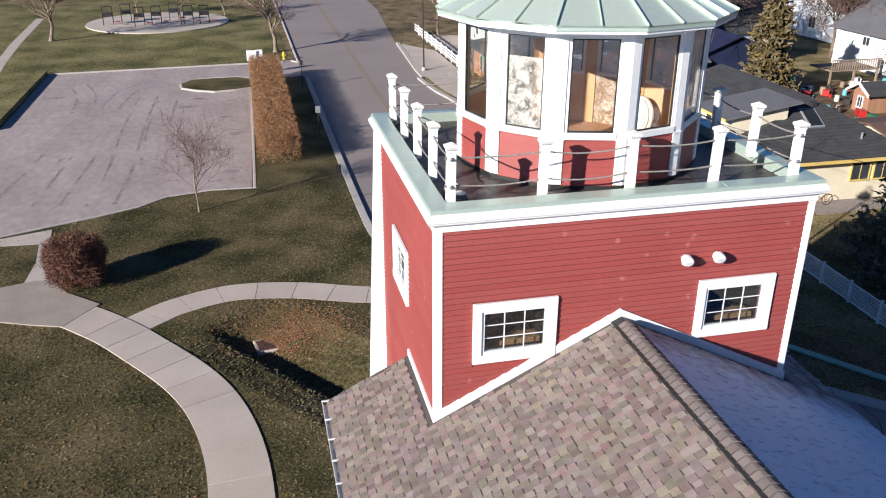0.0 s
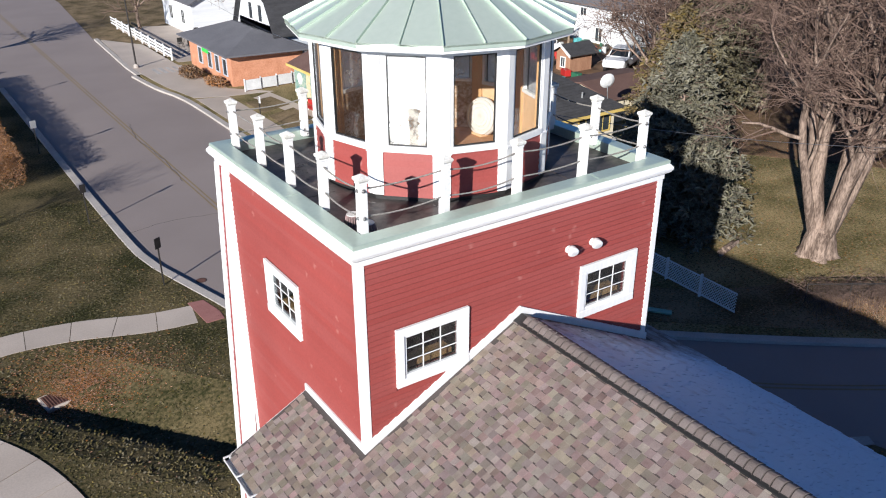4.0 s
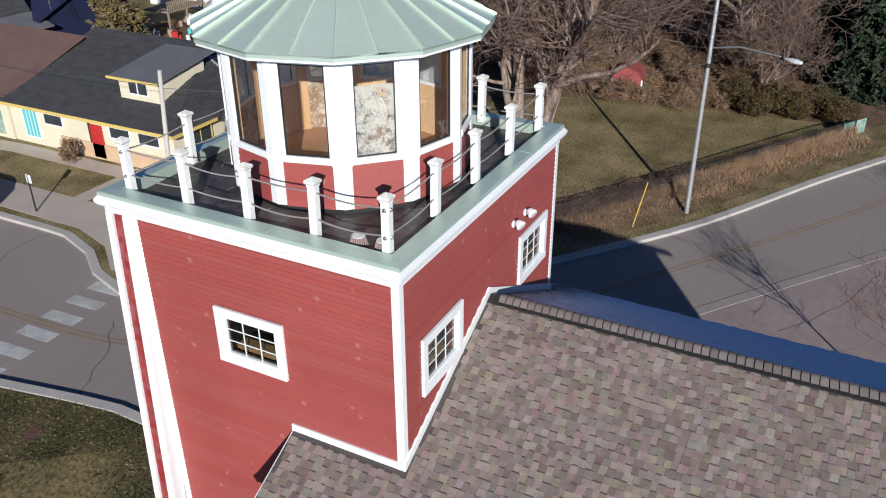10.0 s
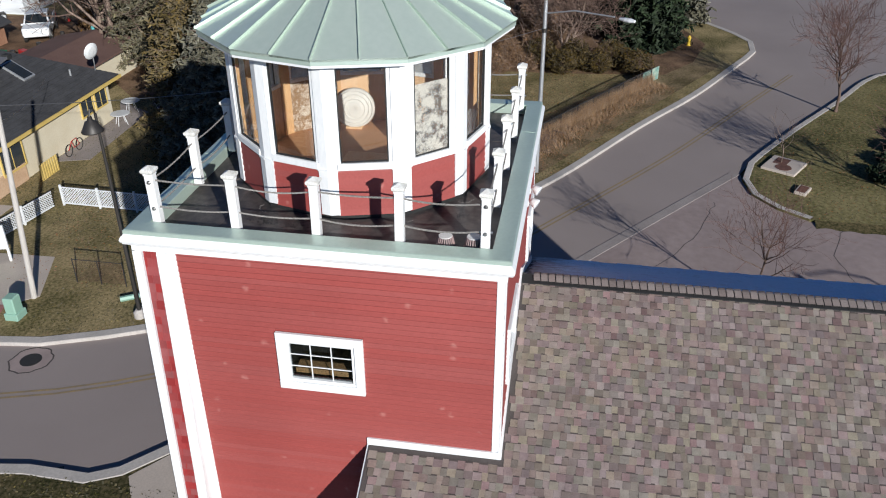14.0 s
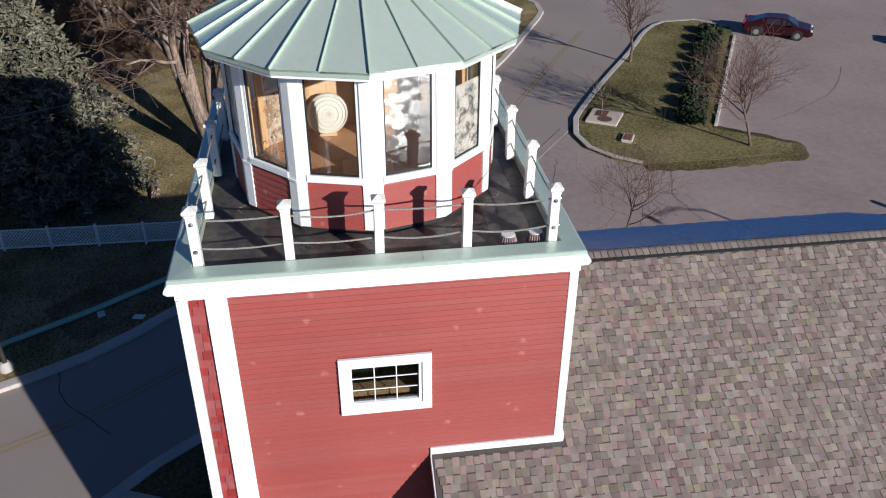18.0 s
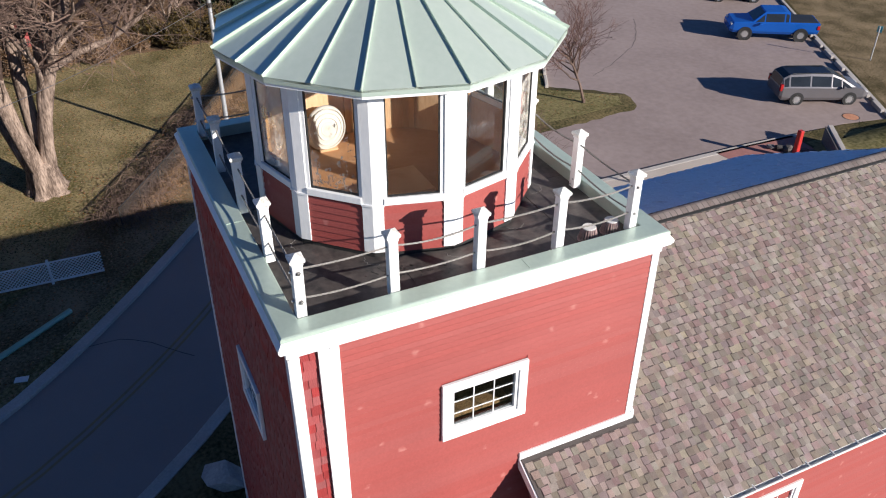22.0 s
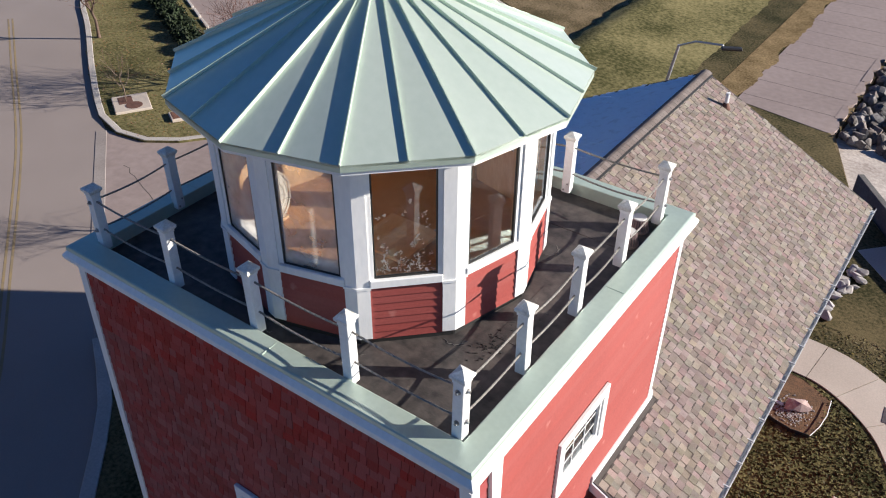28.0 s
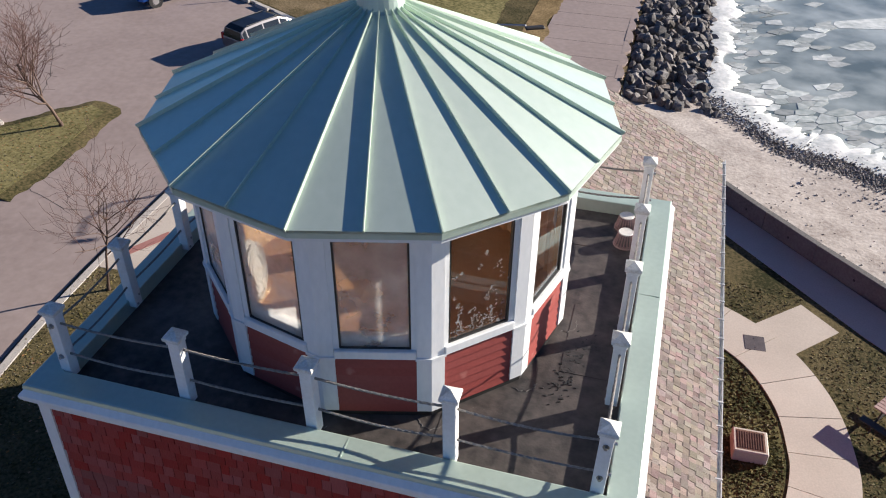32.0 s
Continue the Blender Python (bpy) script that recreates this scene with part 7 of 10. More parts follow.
conifer(23.6, 13.4, 9.6, 4.4, "broad blue-grey spruce behind the lattice fence", M_SPRUCE, 41, whorls=36, per=19, clumps=30, size=0.11, low=0.2, power=0.75)
conifer(27.2, 16.8, 10.2, 3.4, "olive-brown cedar hung with cones beside the spruce", M_CEDAR, 48, whorls=34, per=17, clumps=26, size=0.10, low=0.3, power=0.6)
conifer(41.8, 26.4, 12.5, 4.3, "broad olive-grey spruce with hanging boughs behind the cream house", M_SPRUCE2, 49, whorls=34, per=17, clumps=24, size=0.13, low=1.4, power=0.6)
conifer(50.5, 36.0, 12.5, 2.2, "narrow brown cypress by the back gardens", M_CYPB, 42, whorls=30, per=14, clumps=12, size=0.12, low=0.3, power=0.45)
conifer(36.5, 47.0, 9.0, 2.2, "narrow olive cedar between the houses", M_CEDAR, 46, whorls=24, per=11, clumps=10, size=0.24, low=0.5, power=0.6)
conifer(52.5, -8.6, 7.0, 3.3, "dark green juniper at the road bend", M_YEW, 44, whorls=24, per=13, clumps=15, size=0.22, low=0.2, power=0.55)
conifer(57.0, -6.0, 6.5, 3.0, "dark green juniper at the road bend", M_YEW, 45, whorls=22, per=13, clumps=14, size=0.22, low=0.2, power=0.55)
conifer(62.5, -1.0, 7.5, 3.6, "dark green juniper in the wood", M_YEW, 51, whorls=22, per=13, clumps=14, size=0.24, low=0.2, power=0.55)
conifer(68.0, 2.5, 8.0, 3.6, "dark green juniper in the wood", M_YEW, 52, whorls=22, per=13, clumps=14, size=0.24, low=0.2, power=0.55)
conifer(60.0, -11.5, 6.0, 2.6, "blue-grey spruce at the road bend", M_SPRUCE, 47, whorls=22, per=12, clumps=12, size=0.22, low=0.2, power=0.7)


def bush(x, y, rx, ry, h, label, mat, seed, n=900, size=0.11, name="shrub", boxy=False, z=0.0, reach=1.8, blunt=False):
    rng = random.Random(seed)
    t = thing(name, label, "shrub", at=(x, y, z))
    st, lf = Mesh(), Mesh()
    for k in range(14):
        a = rng.uniform(0, 6.283)
        e = Vector((x + rx * 0.75 * math.cos(a) * rng.random(), y + ry * 0.75 * math.sin(a) * rng.random(), z + h * rng.uniform(0.6, 0.95)))
        st.tube([(x + 0.15 * rng.gauss(0, 1) * rx * 0.4, y + 0.15 * rng.gauss(0, 1) * ry * 0.4, z - 0.05), tuple(e)], [0.03, 0.008], 4, caps=False)
    for k in range(n):
        if boxy:
            u, v = rng.uniform(-1, 1), rng.uniform(-1, 1)
            w = rng.random() ** 0.6
            edge = 1 + 0.12 * noise.noise((x + u * 3, y + v * 9, w * 3))
            p = Vector((x + u * rx * edge, y + v * ry * edge, z + 0.1 + w * h * (1 + 0.10 * noise.noise((u * 4, v * 9, seed)))))
        else:
            d = Vector((rng.gauss(0, 1), rng.gauss(0, 1), rng.gauss(0, 1))).normalized() * rng.uniform(0.55, 1.0)
            lump = 1 + 0.22 * noise.noise(d * 2.3 + Vector((seed, 0, 0)))
            if blunt:
                lump *= 0.92 * d.length / (math.hypot(d.x, d.y) ** 4 + d.z ** 4) ** 0.25
            p = Vector((x + d.x * rx * lump, y + d.y * ry * lump, z + h * 0.52 + d.z * h * 0.5 * lump))
        leaf_clump(lf, p, size * rng.uniform(0.6, 1.3), rng, 3, reach)
    tagged(part("stem", st, M_BARKD, t), kind="stuff")
    part("foliage", lf, mat, t)
    return t


for k in range(5):
    bush(-4.5, 40.2 + k * 5.5, 1.35, 2.85, 2.1, "clipped russet winter hedge beside the parking lot", M_HEDGE, 60 + k, n=9500, size=0.021, name="hedge", boxy=True, reach=7.0)
bush(-14.25, 22.0, 1.42, 1.42, 2.5, "large blunt burgundy bare bush on the lawn", M_BUSH, 70, n=11500, size=0.024, reach=6.5, blunt=True)
bush(19.4, 27.9, 0.8, 0.8, 1.2, "rounded olive shrub before the cream house", M_CEDAR, 71, n=700, size=0.08)
bush(17.4, 31.3, 0.6, 0.6, 1.4, "twiggy bare shrub before the cream house", M_SCRUB, 72, n=420, size=0.07)
bush(13.6, 58.5, 0.9, 1.5, 1.0, "dry brown shrubs by the brick shop", M_SCRUB, 73, n=500, size=0.1)
bush(14.4, 54.6, 0.8, 1.6, 0.7, "dry russet planting by the brick shop", M_HEDGE, 74, n=400, size=0.1)
a, b = Vector((28.6, -20.0, 0)), Vector((44.0, -27.9, 0))
for k in range(9):
    p = a.lerp(b, k / 8)
    bush(p.x - 0.25, p.y + 0.3, 1.05, 0.85, 0.6, "low dark green juniper along the lot edge", M_YEW, 80 + k, n=620, size=0.11, name="juniper")
rs = random.Random(9)
for k in range(34):
    f = 0.55 + 0.45 * rs.random()
    x, y = 44.6 + abs(rs.gauss(0, 1.0)), -8.0 + 31 * (f - 0.55) + rs.gauss(0, 0.5)
    if k > 17 or y < -1.0:
        x, y = rs.uniform(42, 62), rs.uniform(-1, 12)
    bush(x, y, rs.uniform(0.7, 1.6), rs.uniform(0.7, 1.5), rs.uniform(0.5, 1.2), "tangled brown winter scrub along the fence", M_SCRUB, 100 + k, n=620, size=0.04, name="scrub", reach=7.0)
for k in range(46):
    x, y = rs.uniform(44.5, 60), rs.uniform(-1.5, 20)
    bush(x, y, rs.uniform(0.8, 1.7), rs.uniform(0.8, 1.7), rs.uniform(1.1, 2.4), "dense brown thicket under the bare wood", M_SCRUB, 300 + k, n=620, size=0.035, name="thicket", reach=9.0)
for k in range(9):
    bush(43.6 + 1.1 * (k % 3) + rs.uniform(-0.3, 0.3), -7.6 + 0.85 * k, rs.uniform(0.9, 1.4), rs.uniform(0.9, 1.3), rs.uniform(1.2, 1.9), "dark olive evergreen shrub at the end of the fence", M_OLIVED, 400 + k, n=900, size=0.06, name="evergreen_shrub", reach=2.6)
# tall dry grass along the fence
gr = Mesh()
FENCE = sample([(21.6, 3.95), (25.95, 1.0), (28.86, -0.68), (33.35, -3.22), (38.4, -6.12), (42.4, -8.55)], 300)
for k in range(24000):
    i = rs.randrange(len(FENCE) - 1)
    a, b = Vector(FENCE[i]), Vector(FENCE[i + 1])
    d = (b - a).normalized()
    o = rs.gauss(0.0, 0.16) if k % 3 else rs.gauss(-0.7, 0.5)
    p = a.lerp(b, rs.random()) + Vector((-d.y, d.x)) * o
    h = (rs.uniform(0.5, 1.0) if k % 3 else rs.uniform(0.12, 0.4)) * (0.85 + 0.25 * noise.noise((p.x * 0.6, p.y * 0.6, 2)))
    h *= float(np.interp(p.x, [22, 26.5, 29], [0.35, 0.5, 1.0]))
    w = rs.uniform(0.008, 0.024)
    t_ = p + Vector((rs.gauss(0, 0.16), rs.gauss(0, 0.16)))
    gr.add([(p.x - d.x * w, p.y - d.y * w, 0), (p.x + d.x * w, p.y + d.y * w, 0), (t_.x, t_.y, h)], [(0, 1, 2)])
bram = Mesh()
for k in range(900):
    i = rs.randrange(0, 150)
    a, b = Vector(FENCE[i]), Vector(FENCE[i + 1])
    d = (b - a).normalized()
    q = a + Vector((-d.y, d.x)) * rs.gauss(0.35, 0.55)
    ang, ln_ = rs.uniform(0, 6.283), rs.uniform(0.4, 1.5)
    top = rs.uniform(0.2, 0.75)
    e = q + Vector((math.cos(ang), math.sin(ang))) * ln_
    mx_ = (q + e) / 2 + Vector((rs.gauss(0, 0.15), rs.gauss(0, 0.15)))
    bram.tube([(q.x, q.y, 0), (q.x * 0.7 + mx_.x * 0.3, q.y * 0.7 + mx_.y * 0.3, top * 0.75), (mx_.x, mx_.y, top), (e.x * 0.7 + mx_.x * 0.3, e.y * 0.7 + mx_.y * 0.3, top * 0.7), (e.x, e.y, 0.02)], 0.009, 3, caps=False)
single("bramble_tangle", bram, M_BARKD, "tangle of dark bare bramble stems along the fence", "brambles", kind="stuff")
single("tall_grass", gr, M_TAN, "tall dry tan grass along the wire fence", "grass", kind="stuff")
def in_poly(px, py, poly):
    c = np.zeros(len(px), bool)
    for (x0, y0), (x1, y1) in zip(poly, poly[1:] + poly[:1]):
        if y0 != y1:
            c ^= ((y0 > py) != (y1 > py)) & (px < (x1 - x0) * (py - y0) / (y1 - y0) + x0)
    return c


# fallen leaves
lf = Mesh()
for k in range(9000):
    if k % 3 == 0:
        x, y = rs.uniform(15, 45), rs.uniform(-6, 20)
    elif k % 3 == 1:
        x, y = (rs.uniform(-20, 1), rs.uniform(6, 32)) if k % 4 == 0 else (rs.uniform(12, 40), rs.uniform(-8, 11))
    else:
        x, y = rs.gauss(-5.4, 1.2), rs.gauss(16.4, 0.9)
    if not (in_poly(np.array([x]), np.array([y]), LAWN_W)[0] or in_poly(np.array([x]), np.array([y]), LAWN_E)[0]):
        continue
    if any((x - q[0]) ** 2 + (y - q[1]) ** 2 < (w + 0.1) ** 2 for line, w in PATHS for q in line[::2] if abs(x - q[0]) < 1.2):
        continue
    s = rs.uniform(0.03, 0.065)
    a = rs.uniform(0, 6.28)
    c, q = math.cos(a) * s, math.sin(a) * s
    z = 0.02 + rs.uniform(0, 0.015) + swale_z(x, y)
    lf.add([(x + c, y + q, z), (x - q * 0.6, y + c * 0.6, z + 0.012), (x - c, y - q, z), (x + q * 0.6, y - c * 0.6, z + 0.01)], [(0, 1, 2, 3)])
for k in range(7000):
    i = rs.randrange(len(FENCE) - 1)
    a, b = Vector(FENCE[i]), Vector(FENCE[i + 1])
    d = (b - a).normalized()
    p = a.lerp(b, rs.random()) + Vector((d.y, -d.x)) * abs(rs.gauss(0.4, 0.9))
    if not in_poly(np.array([p.x]), np.array([p.y]), LAWN_E)[0]:
        continue
    s, a = rs.uniform(0.02, 0.055), rs.uniform(0, 6.28)
    c, q = math.cos(a) * s, math.sin(a) * s
    z = 0.02 + rs.uniform(0, 0.02)
    lf.add([(p.x + c, p.y + q, z), (p.x - q * 0.6, p.y + c * 0.6, z + 0.012), (p.x - c, p.y - q, z), (p.x + q * 0.6, p.y - c * 0.6, z + 0.01)], [(0, 1, 2, 3)])
# short tufts over the lawns
rt = np.random.default_rng(12)


def tufts(name, poly, x0, x1, y0, y1, n, label, avoid=(), mat=None, tall=1.0):
    px, py = rt.uniform(x0, x1, n), rt.uniform(y0, y1, n)
    ok = in_poly(px, py, poly)
    for a in avoid:
        ok &= ~in_poly(px, py, a)
    for line, w in PATHS:
        la = np.array(line)
        la = la[(la[:, 0] > x0 - 3) & (la[:, 0] < x1 + 3) & (la[:, 1] > y0 - 3) & (la[:, 1] < y1 + 3)]
        if len(la):
            for q in la:
                ok &= (px - q[0]) ** 2 + (py - q[1]) ** 2 > (w + 0.12) ** 2
    px, py = px[ok], py[ok]
    mesh = Mesh()
    aa, hh, ww = rt.uniform(0, 6.28, len(px)), tall * rt.uniform(0.01, 0.034, len(px)), rt.uniform(0.02, 0.055, len(px))
    lx, ly = rt.normal(0.03, 0.06, len(px)), rt.normal(0.015, 0.06, len(px))
    for x, y, a, h, w, dx, dy in zip(px.tolist(), py.tolist(), aa.tolist(), hh.tolist(), ww.tolist(), lx.tolist(), ly.tolist()):
        c, q = math.cos(a) * w, math.sin(a) * w
        z = swale_z(x, y)
        mesh.add([(x - c, y - q, z - 0.02), (x + c, y + q, z - 0.02), (x + c * 0.5 + dx, y + q * 0.5 + dy, z + h), (x - c * 0.6 + dx, y - q * 0.6 + dy, z + h * 0.8)], [(0, 1, 2, 3)])
    single(name, mesh, mat or M_BLADE, label, "grass", kind="stuff")


WING_BED = [(-4.05, -15.2), (-5.3, -15.0), (-6.9, -14.2), (-7.9, -12.6), (-8.4, -10.5), (-8.35, -7), (-7.4, -3.2), (-4.05, -3.0)]
STONE_BED = [(-4.06, -12.6), (-5.0, -12.35), (-5.6, -12.4), (-5.78, -13.36), (-5.74, -14.3), (-4.9, -14.75), (-4.06, -14.9)]
FOOT = [(-4.1, -13.4), (5.2, -13.6), (5.2, 3.3), (-4.2, 3.3), (-4.2, -0.5)]
SEAW = [(-4.2, -23.2), (-11.0, -15.8), (-29, 0.8), (-40, -10), (-14, -30), (4.5, -40), (4.5, -23)]
tufts("lawn_tufts", LAWN_W, -24, 2.2, -18, 34, 150000, "short brown-green tufts of winter lawn grass", (FOOT, SEAW, WING_BED))
tufts("lawn_tufts", LAWN_E, 9, 46, -12, 26, 100000, "short dry tufts of leafy lawn grass", ([(18.6, 24.2), (29.2, 24.2), (29.2, 37.4), (18.6, 37.4)], [(8, 16.2), (14.3, 17), (18.6, 22.5), (18.6, 60), (8, 60)]))
tufts("lawn_tufts", ISLAND + [(43.4, -29.2), (27.2, -20.5), (24.6, -23.9), (23.5, -23.4), (23.1, -18.4)], 22, 48, -30, -12, 18000, "short tufts of grass on the island")
tufts("lawn_tufts", LAWN_W, 5, 40, -75, -26, 36000, "short dry tufts of grass on the south lawn", ([(5, -18), (16.6, -18), (16.6, -29), (13.6, -29), (12.6, -20), (5, -19)],))
tufts("moss_tufts", WING_BED, -8.4, -4.0, -15.2, -3.0, 15000, "mossy green tufts beside the wing", (STONE_BED,), M_MOSS, 1.8)
tufts("dead_tufts", WING_BED, -8.4, -4.0, -15.2, -3.0, 3500, "dead brown tufts among the moss beside the wing", (STONE_BED,), M_BLADE, 2.0)
tufts("forecourt_tufts", [(5.2, -2.0), (14.0, -3.0), (16.0, -6), (16.4, -12), (5.0, -12.7)], 5, 16.5, -13, -2, 14000, "short green-brown grass between building and lot", ())
single("fallen_leaves", lf, M_HEDGE, "scattered russet fallen leaves on the grass", "leaves", kind="stuff")



def leaves(name, n, mat, label, spot, on=None, lift=0.012):
    """Small curled leaves dropped where spot() says."""
    rng = random.Random(n)
    mesh = Mesh()
    for k in range(n):
        x, y = spot(rng)
        if on is not None and not in_poly(np.array([x]), np.array([y]), on)[0]:
            continue
        z, a, r = swale_z(x, y) + lift, rng.uniform(0, 6.28), rng.uniform(0.02, 0.052)
        c, q = math.cos(a) * r, math.sin(a) * r
        mesh.add([(x + c, y + q, z + rng.uniform(0, 0.03)), (x - 0.5 * q, y + 0.5 * c, z), (x - c, y - q, z + rng.uniform(0, 0.03)), (x + 0.5 * q, y - 0.5 * c, z)], [(0, 1, 2, 3)])
    single(name, mesh, mat, label, "leaves", kind="stuff")


leaves("drain_leaves", 1500, M_LEAFR, "red-brown leaves gathered round the drain in the ditch", lambda g: (g.gauss(-5.6, 0.75), g.gauss(15.75, 0.5)))
leaves("ditch_leaves", 900, M_LEAFR, "thin scatter of brown leaves along the ditch", lambda g: (g.gauss(-3.9, 1.2), g.gauss(15.0, 0.7)))
leaves("lawn_leaves", 9000, M_LEAFR, "brown leaves scattered over the lawn under the maple", lambda g: (g.uniform(12, 44), g.uniform(-6, 20)), LAWN_E)
leaves("island_leaves", 5000, M_LEAFR, "brown leaves scattered over the grassy island", lambda g: (g.uniform(23, 47), g.uniform(-29, -12.6)), ISLAND + [(43.4, -29.2), (27.2, -20.5), (24.6, -23.9), (23.5, -23.4), (23.1, -18.4)])
leaves("kerb_leaves", 500, M_LEAFR, "brown leaves caught along the road kerb", lambda g: (lambda p: (p[0] - 0.1 + g.gauss(0, 0.18), p[1] + g.gauss(0, 0.18)))(E_KERB[g.randrange(8, len(E_KERB) - 12)]), LAWN_E)
leaves("lot_leaves", 700, M_LEAFR, "brown leaves drifted against the lot kerb", lambda g: (-6.2 - abs(g.gauss(0, 0.35)), g.uniform(34, 60)), lift=-0.117)

# ---- riprap ----
def stone_data(seed):
    rng = random.Random(seed)
    bm = bmesh.new()
    for k in range(24):
        d = Vector((rng.gauss(0, 1), rng.gauss(0, 1), rng.gauss(0, 1))).normalized()
        bm.verts.new(Vector((d.x * 0.62, d.y * 0.5, d.z * 0.4)) * rng.uniform(0.85, 1.1))
    bmesh.ops.convex_hull(bm, input=bm.verts[:])
    bmesh.ops.delete(bm, geom=[v for v in bm.verts if not v.link_faces], context="VERTS")
    me = bpy.data.meshes.new("stone")
    bm.to_mesh(me)
    bm.free()
    me.materials.append(M_ROCK)
    return me


stones = [stone_data(200 + k) for k in range(6)]
rip = thing("riprap", "pile of rough grey boulders between promenade and lake", "rocks", at=(-3.4, -38, -0.6), kind="structure")
rr = random.Random(17)
for k in range(300):
    y = -33.0 - 26 * rr.random() ** 1.15
    u = rr.random()
    x = -1.3 - u * (4.6 if y < -34.5 else 5.0)
    s = rr.uniform(0.38, 0.82)
    piece("boulder", stones[k % 6], pose(x, y, -0.05 - 0.75 * u + rr.uniform(-0.1, 0.15), rr.uniform(0, 360), rr.uniform(0, 360), rr.uniform(0, 360)) @ Matrix.Scale(s, 4), rip)
rest = Mesh()
for k in range(1500):
    y = -33.2 - 70 * rr.random()
    u = rr.random()
    x = -1.3 - u * 4.8
    s = rr.uniform(0.3, 0.8)
    src = stones[k % 6]
    m = pose(x, y, -0.2 - 0.75 * u, rr.uniform(0, 360), rr.uniform(0, 360), 0) @ Matrix.Scale(s, 4)
    rest.add([m @ v.co for v in src.vertices], [tuple(p.vertices) for p in src.polygons])
tagged(part("small_rocks", rest, M_ROCK, rip), kind="stuff")
peb = Mesh()
for k in range(5200):
    t_ = rr.random()
    x = -5.5 - 16 * t_
    y = float(np.interp(-x, [6.4, 9.6, 14, 26], [-35.5, -31.2, -29.3, -17])) + rr.gauss(1.1, 0.7)
    s = rr.uniform(0.03, 0.12)
    src = stones[k % 6]
    m = pose(x, y, -0.62 + 0.06 * rr.random(), rr.uniform(0, 360), rr.uniform(0, 360), 0) @ Matrix.Scale(s, 4)
    peb.add([m @ v.co for v in src.vertices], [tuple(p.vertices) for p in src.polygons])
clod = Mesh()
for k in range(2600):
    i, f = rr.randrange(8, 70), rr.uniform(0.08, 0.85)
    x, y = ua[i][0] + (ub[i][0] - ua[i][0]) * f + rr.gauss(0, 0.4), ua[i][1] + (ub[i][1] - ua[i][1]) * f + rr.gauss(0, 0.4)
    s = rr.uniform(0.04, 0.12)
    src = stones[k % 6]
    m = pose(x, y, -0.31 - 0.42 * f, rr.uniform(0, 360), 0, rr.uniform(0, 360)) @ Matrix.Scale(s, 4)
    clod.add([m @ v.co for v in src.vertices], [tuple(p.vertices) for p in src.polygons])
# dark pebbles added in place of the shade in a band of footprints
band = Mesh()
for k in range(1500):
    i, f = rr.randrange(8, 64), abs(rr.gauss(0.0, 0.06)) + 0.03
    x, y = ua[i][0] + (ub[i][0] - ua[i][0]) * f + rr.gauss(0, 0.25), ua[i][1] + (ub[i][1] - ua[i][1]) * f + rr.gauss(0, 0.25)
    src = stones[k % 6]
    m = pose(x, y, -0.31 - 0.42 * f, rr.uniform(0, 360), 0, rr.uniform(0, 360)) @ Matrix.Scale(rr.uniform(0.04, 0.13), 4)
    band.add([m @ v.co for v in src.vertices], [tuple(p.vertices) for p in src.polygons])
single("drift_pebbles", band, M_PEBBLE, "dark pebbles added for a band of shadowed footprints below the seawall", "pebbles", kind="stuff")
single("sand_clods", clod, M_SAND, "frozen clods and footprints of sand on the beach", "sand", kind="stuff")
single("beach_pebbles", peb, M_PEBBLE, "band of dark wet pebbles along the waterline", "pebbles", kind="stuff")
pale = []
for k in range(3):
    me = stones[k].copy()
    me.materials[0] = M_BOULD
    pale.append(me)
for k in range(110):
    y = -17.5 - 4.6 * rr.random()
    edge = float(np.interp(-y, [17.4, 18.2, 19.7, 20.6, 22], [-4.05, -4.45, -4.7, -4.95, -5.0]))
    x = edge + 2.4 * rr.random() ** 1.3
    s = rr.uniform(0.22, 0.5)
    ob = new("garden_stone", pale[k % 3])
    ob.matrix_basis = pose(x, y, s * 0.28, rr.uniform(0, 30), 0, rr.uniform(0, 360)) @ Matrix.Diagonal((s, s * rr.uniform(0.65, 1.0), s * 0.85, 1))
    tagged(ob, "rounded pale field stone in a heap by the walk", "stone", "heaped field stones")
pink = stones[4].copy()
pink.materials[0] = M_PINKST
ob = new("garden_stone", pink)
ob.matrix_basis = pose(-4.92, -13.37, 0.16, 0, 0, 25) @ Matrix.Diagonal((0.72, 0.46, 0.5, 1))
tagged(ob, "large pinkish flat-topped stone in the gravel bed", "stone")
gravel = Mesh()
for k in range(420):
    x, y = -4.75 + rr.gauss(0, 0.3), -13.2 + rr.gauss(0, 0.3)
    if x > -4.1 or y > -12.5:
        continue
    src = stones[k % 6]
    m = pose(x, y, 0.025, rr.uniform(0, 360), 0, rr.uniform(0, 360)) @ Matrix.Scale(rr.uniform(0.025, 0.07), 4)
    gravel.add([m @ v.co for v in src.vertices], [tuple(p.vertices) for p in src.polygons])
single("bed_gravel", gravel, M_GRAVEL, "pale gravel under the downspout", "gravel", kind="stuff")
edging = thing("bed_edging", "low black and white garden edging round the stone bed", "edging", at=(-5.0, -12.4, 0))
for pa, pb, mt in (((-4.06, -12.58), (-4.55, -12.42), M_GASKET), ((-4.55, -12.42), (-5.05, -12.32), M_GASKET), ((-5.05, -12.32), (-5.6, -12.38), M_GASKET)):
    d = Vector((pb[0] - pa[0], pb[1] - pa[1], 0))
    part("strip", Mesh().box(0, d.length, -0.012, 0.012, -0.02, 0.14, 0.003, pose(pa[0], pa[1], 0, 0, 0, math.degrees(math.atan2(d.y, d.x)))), mt, edging)
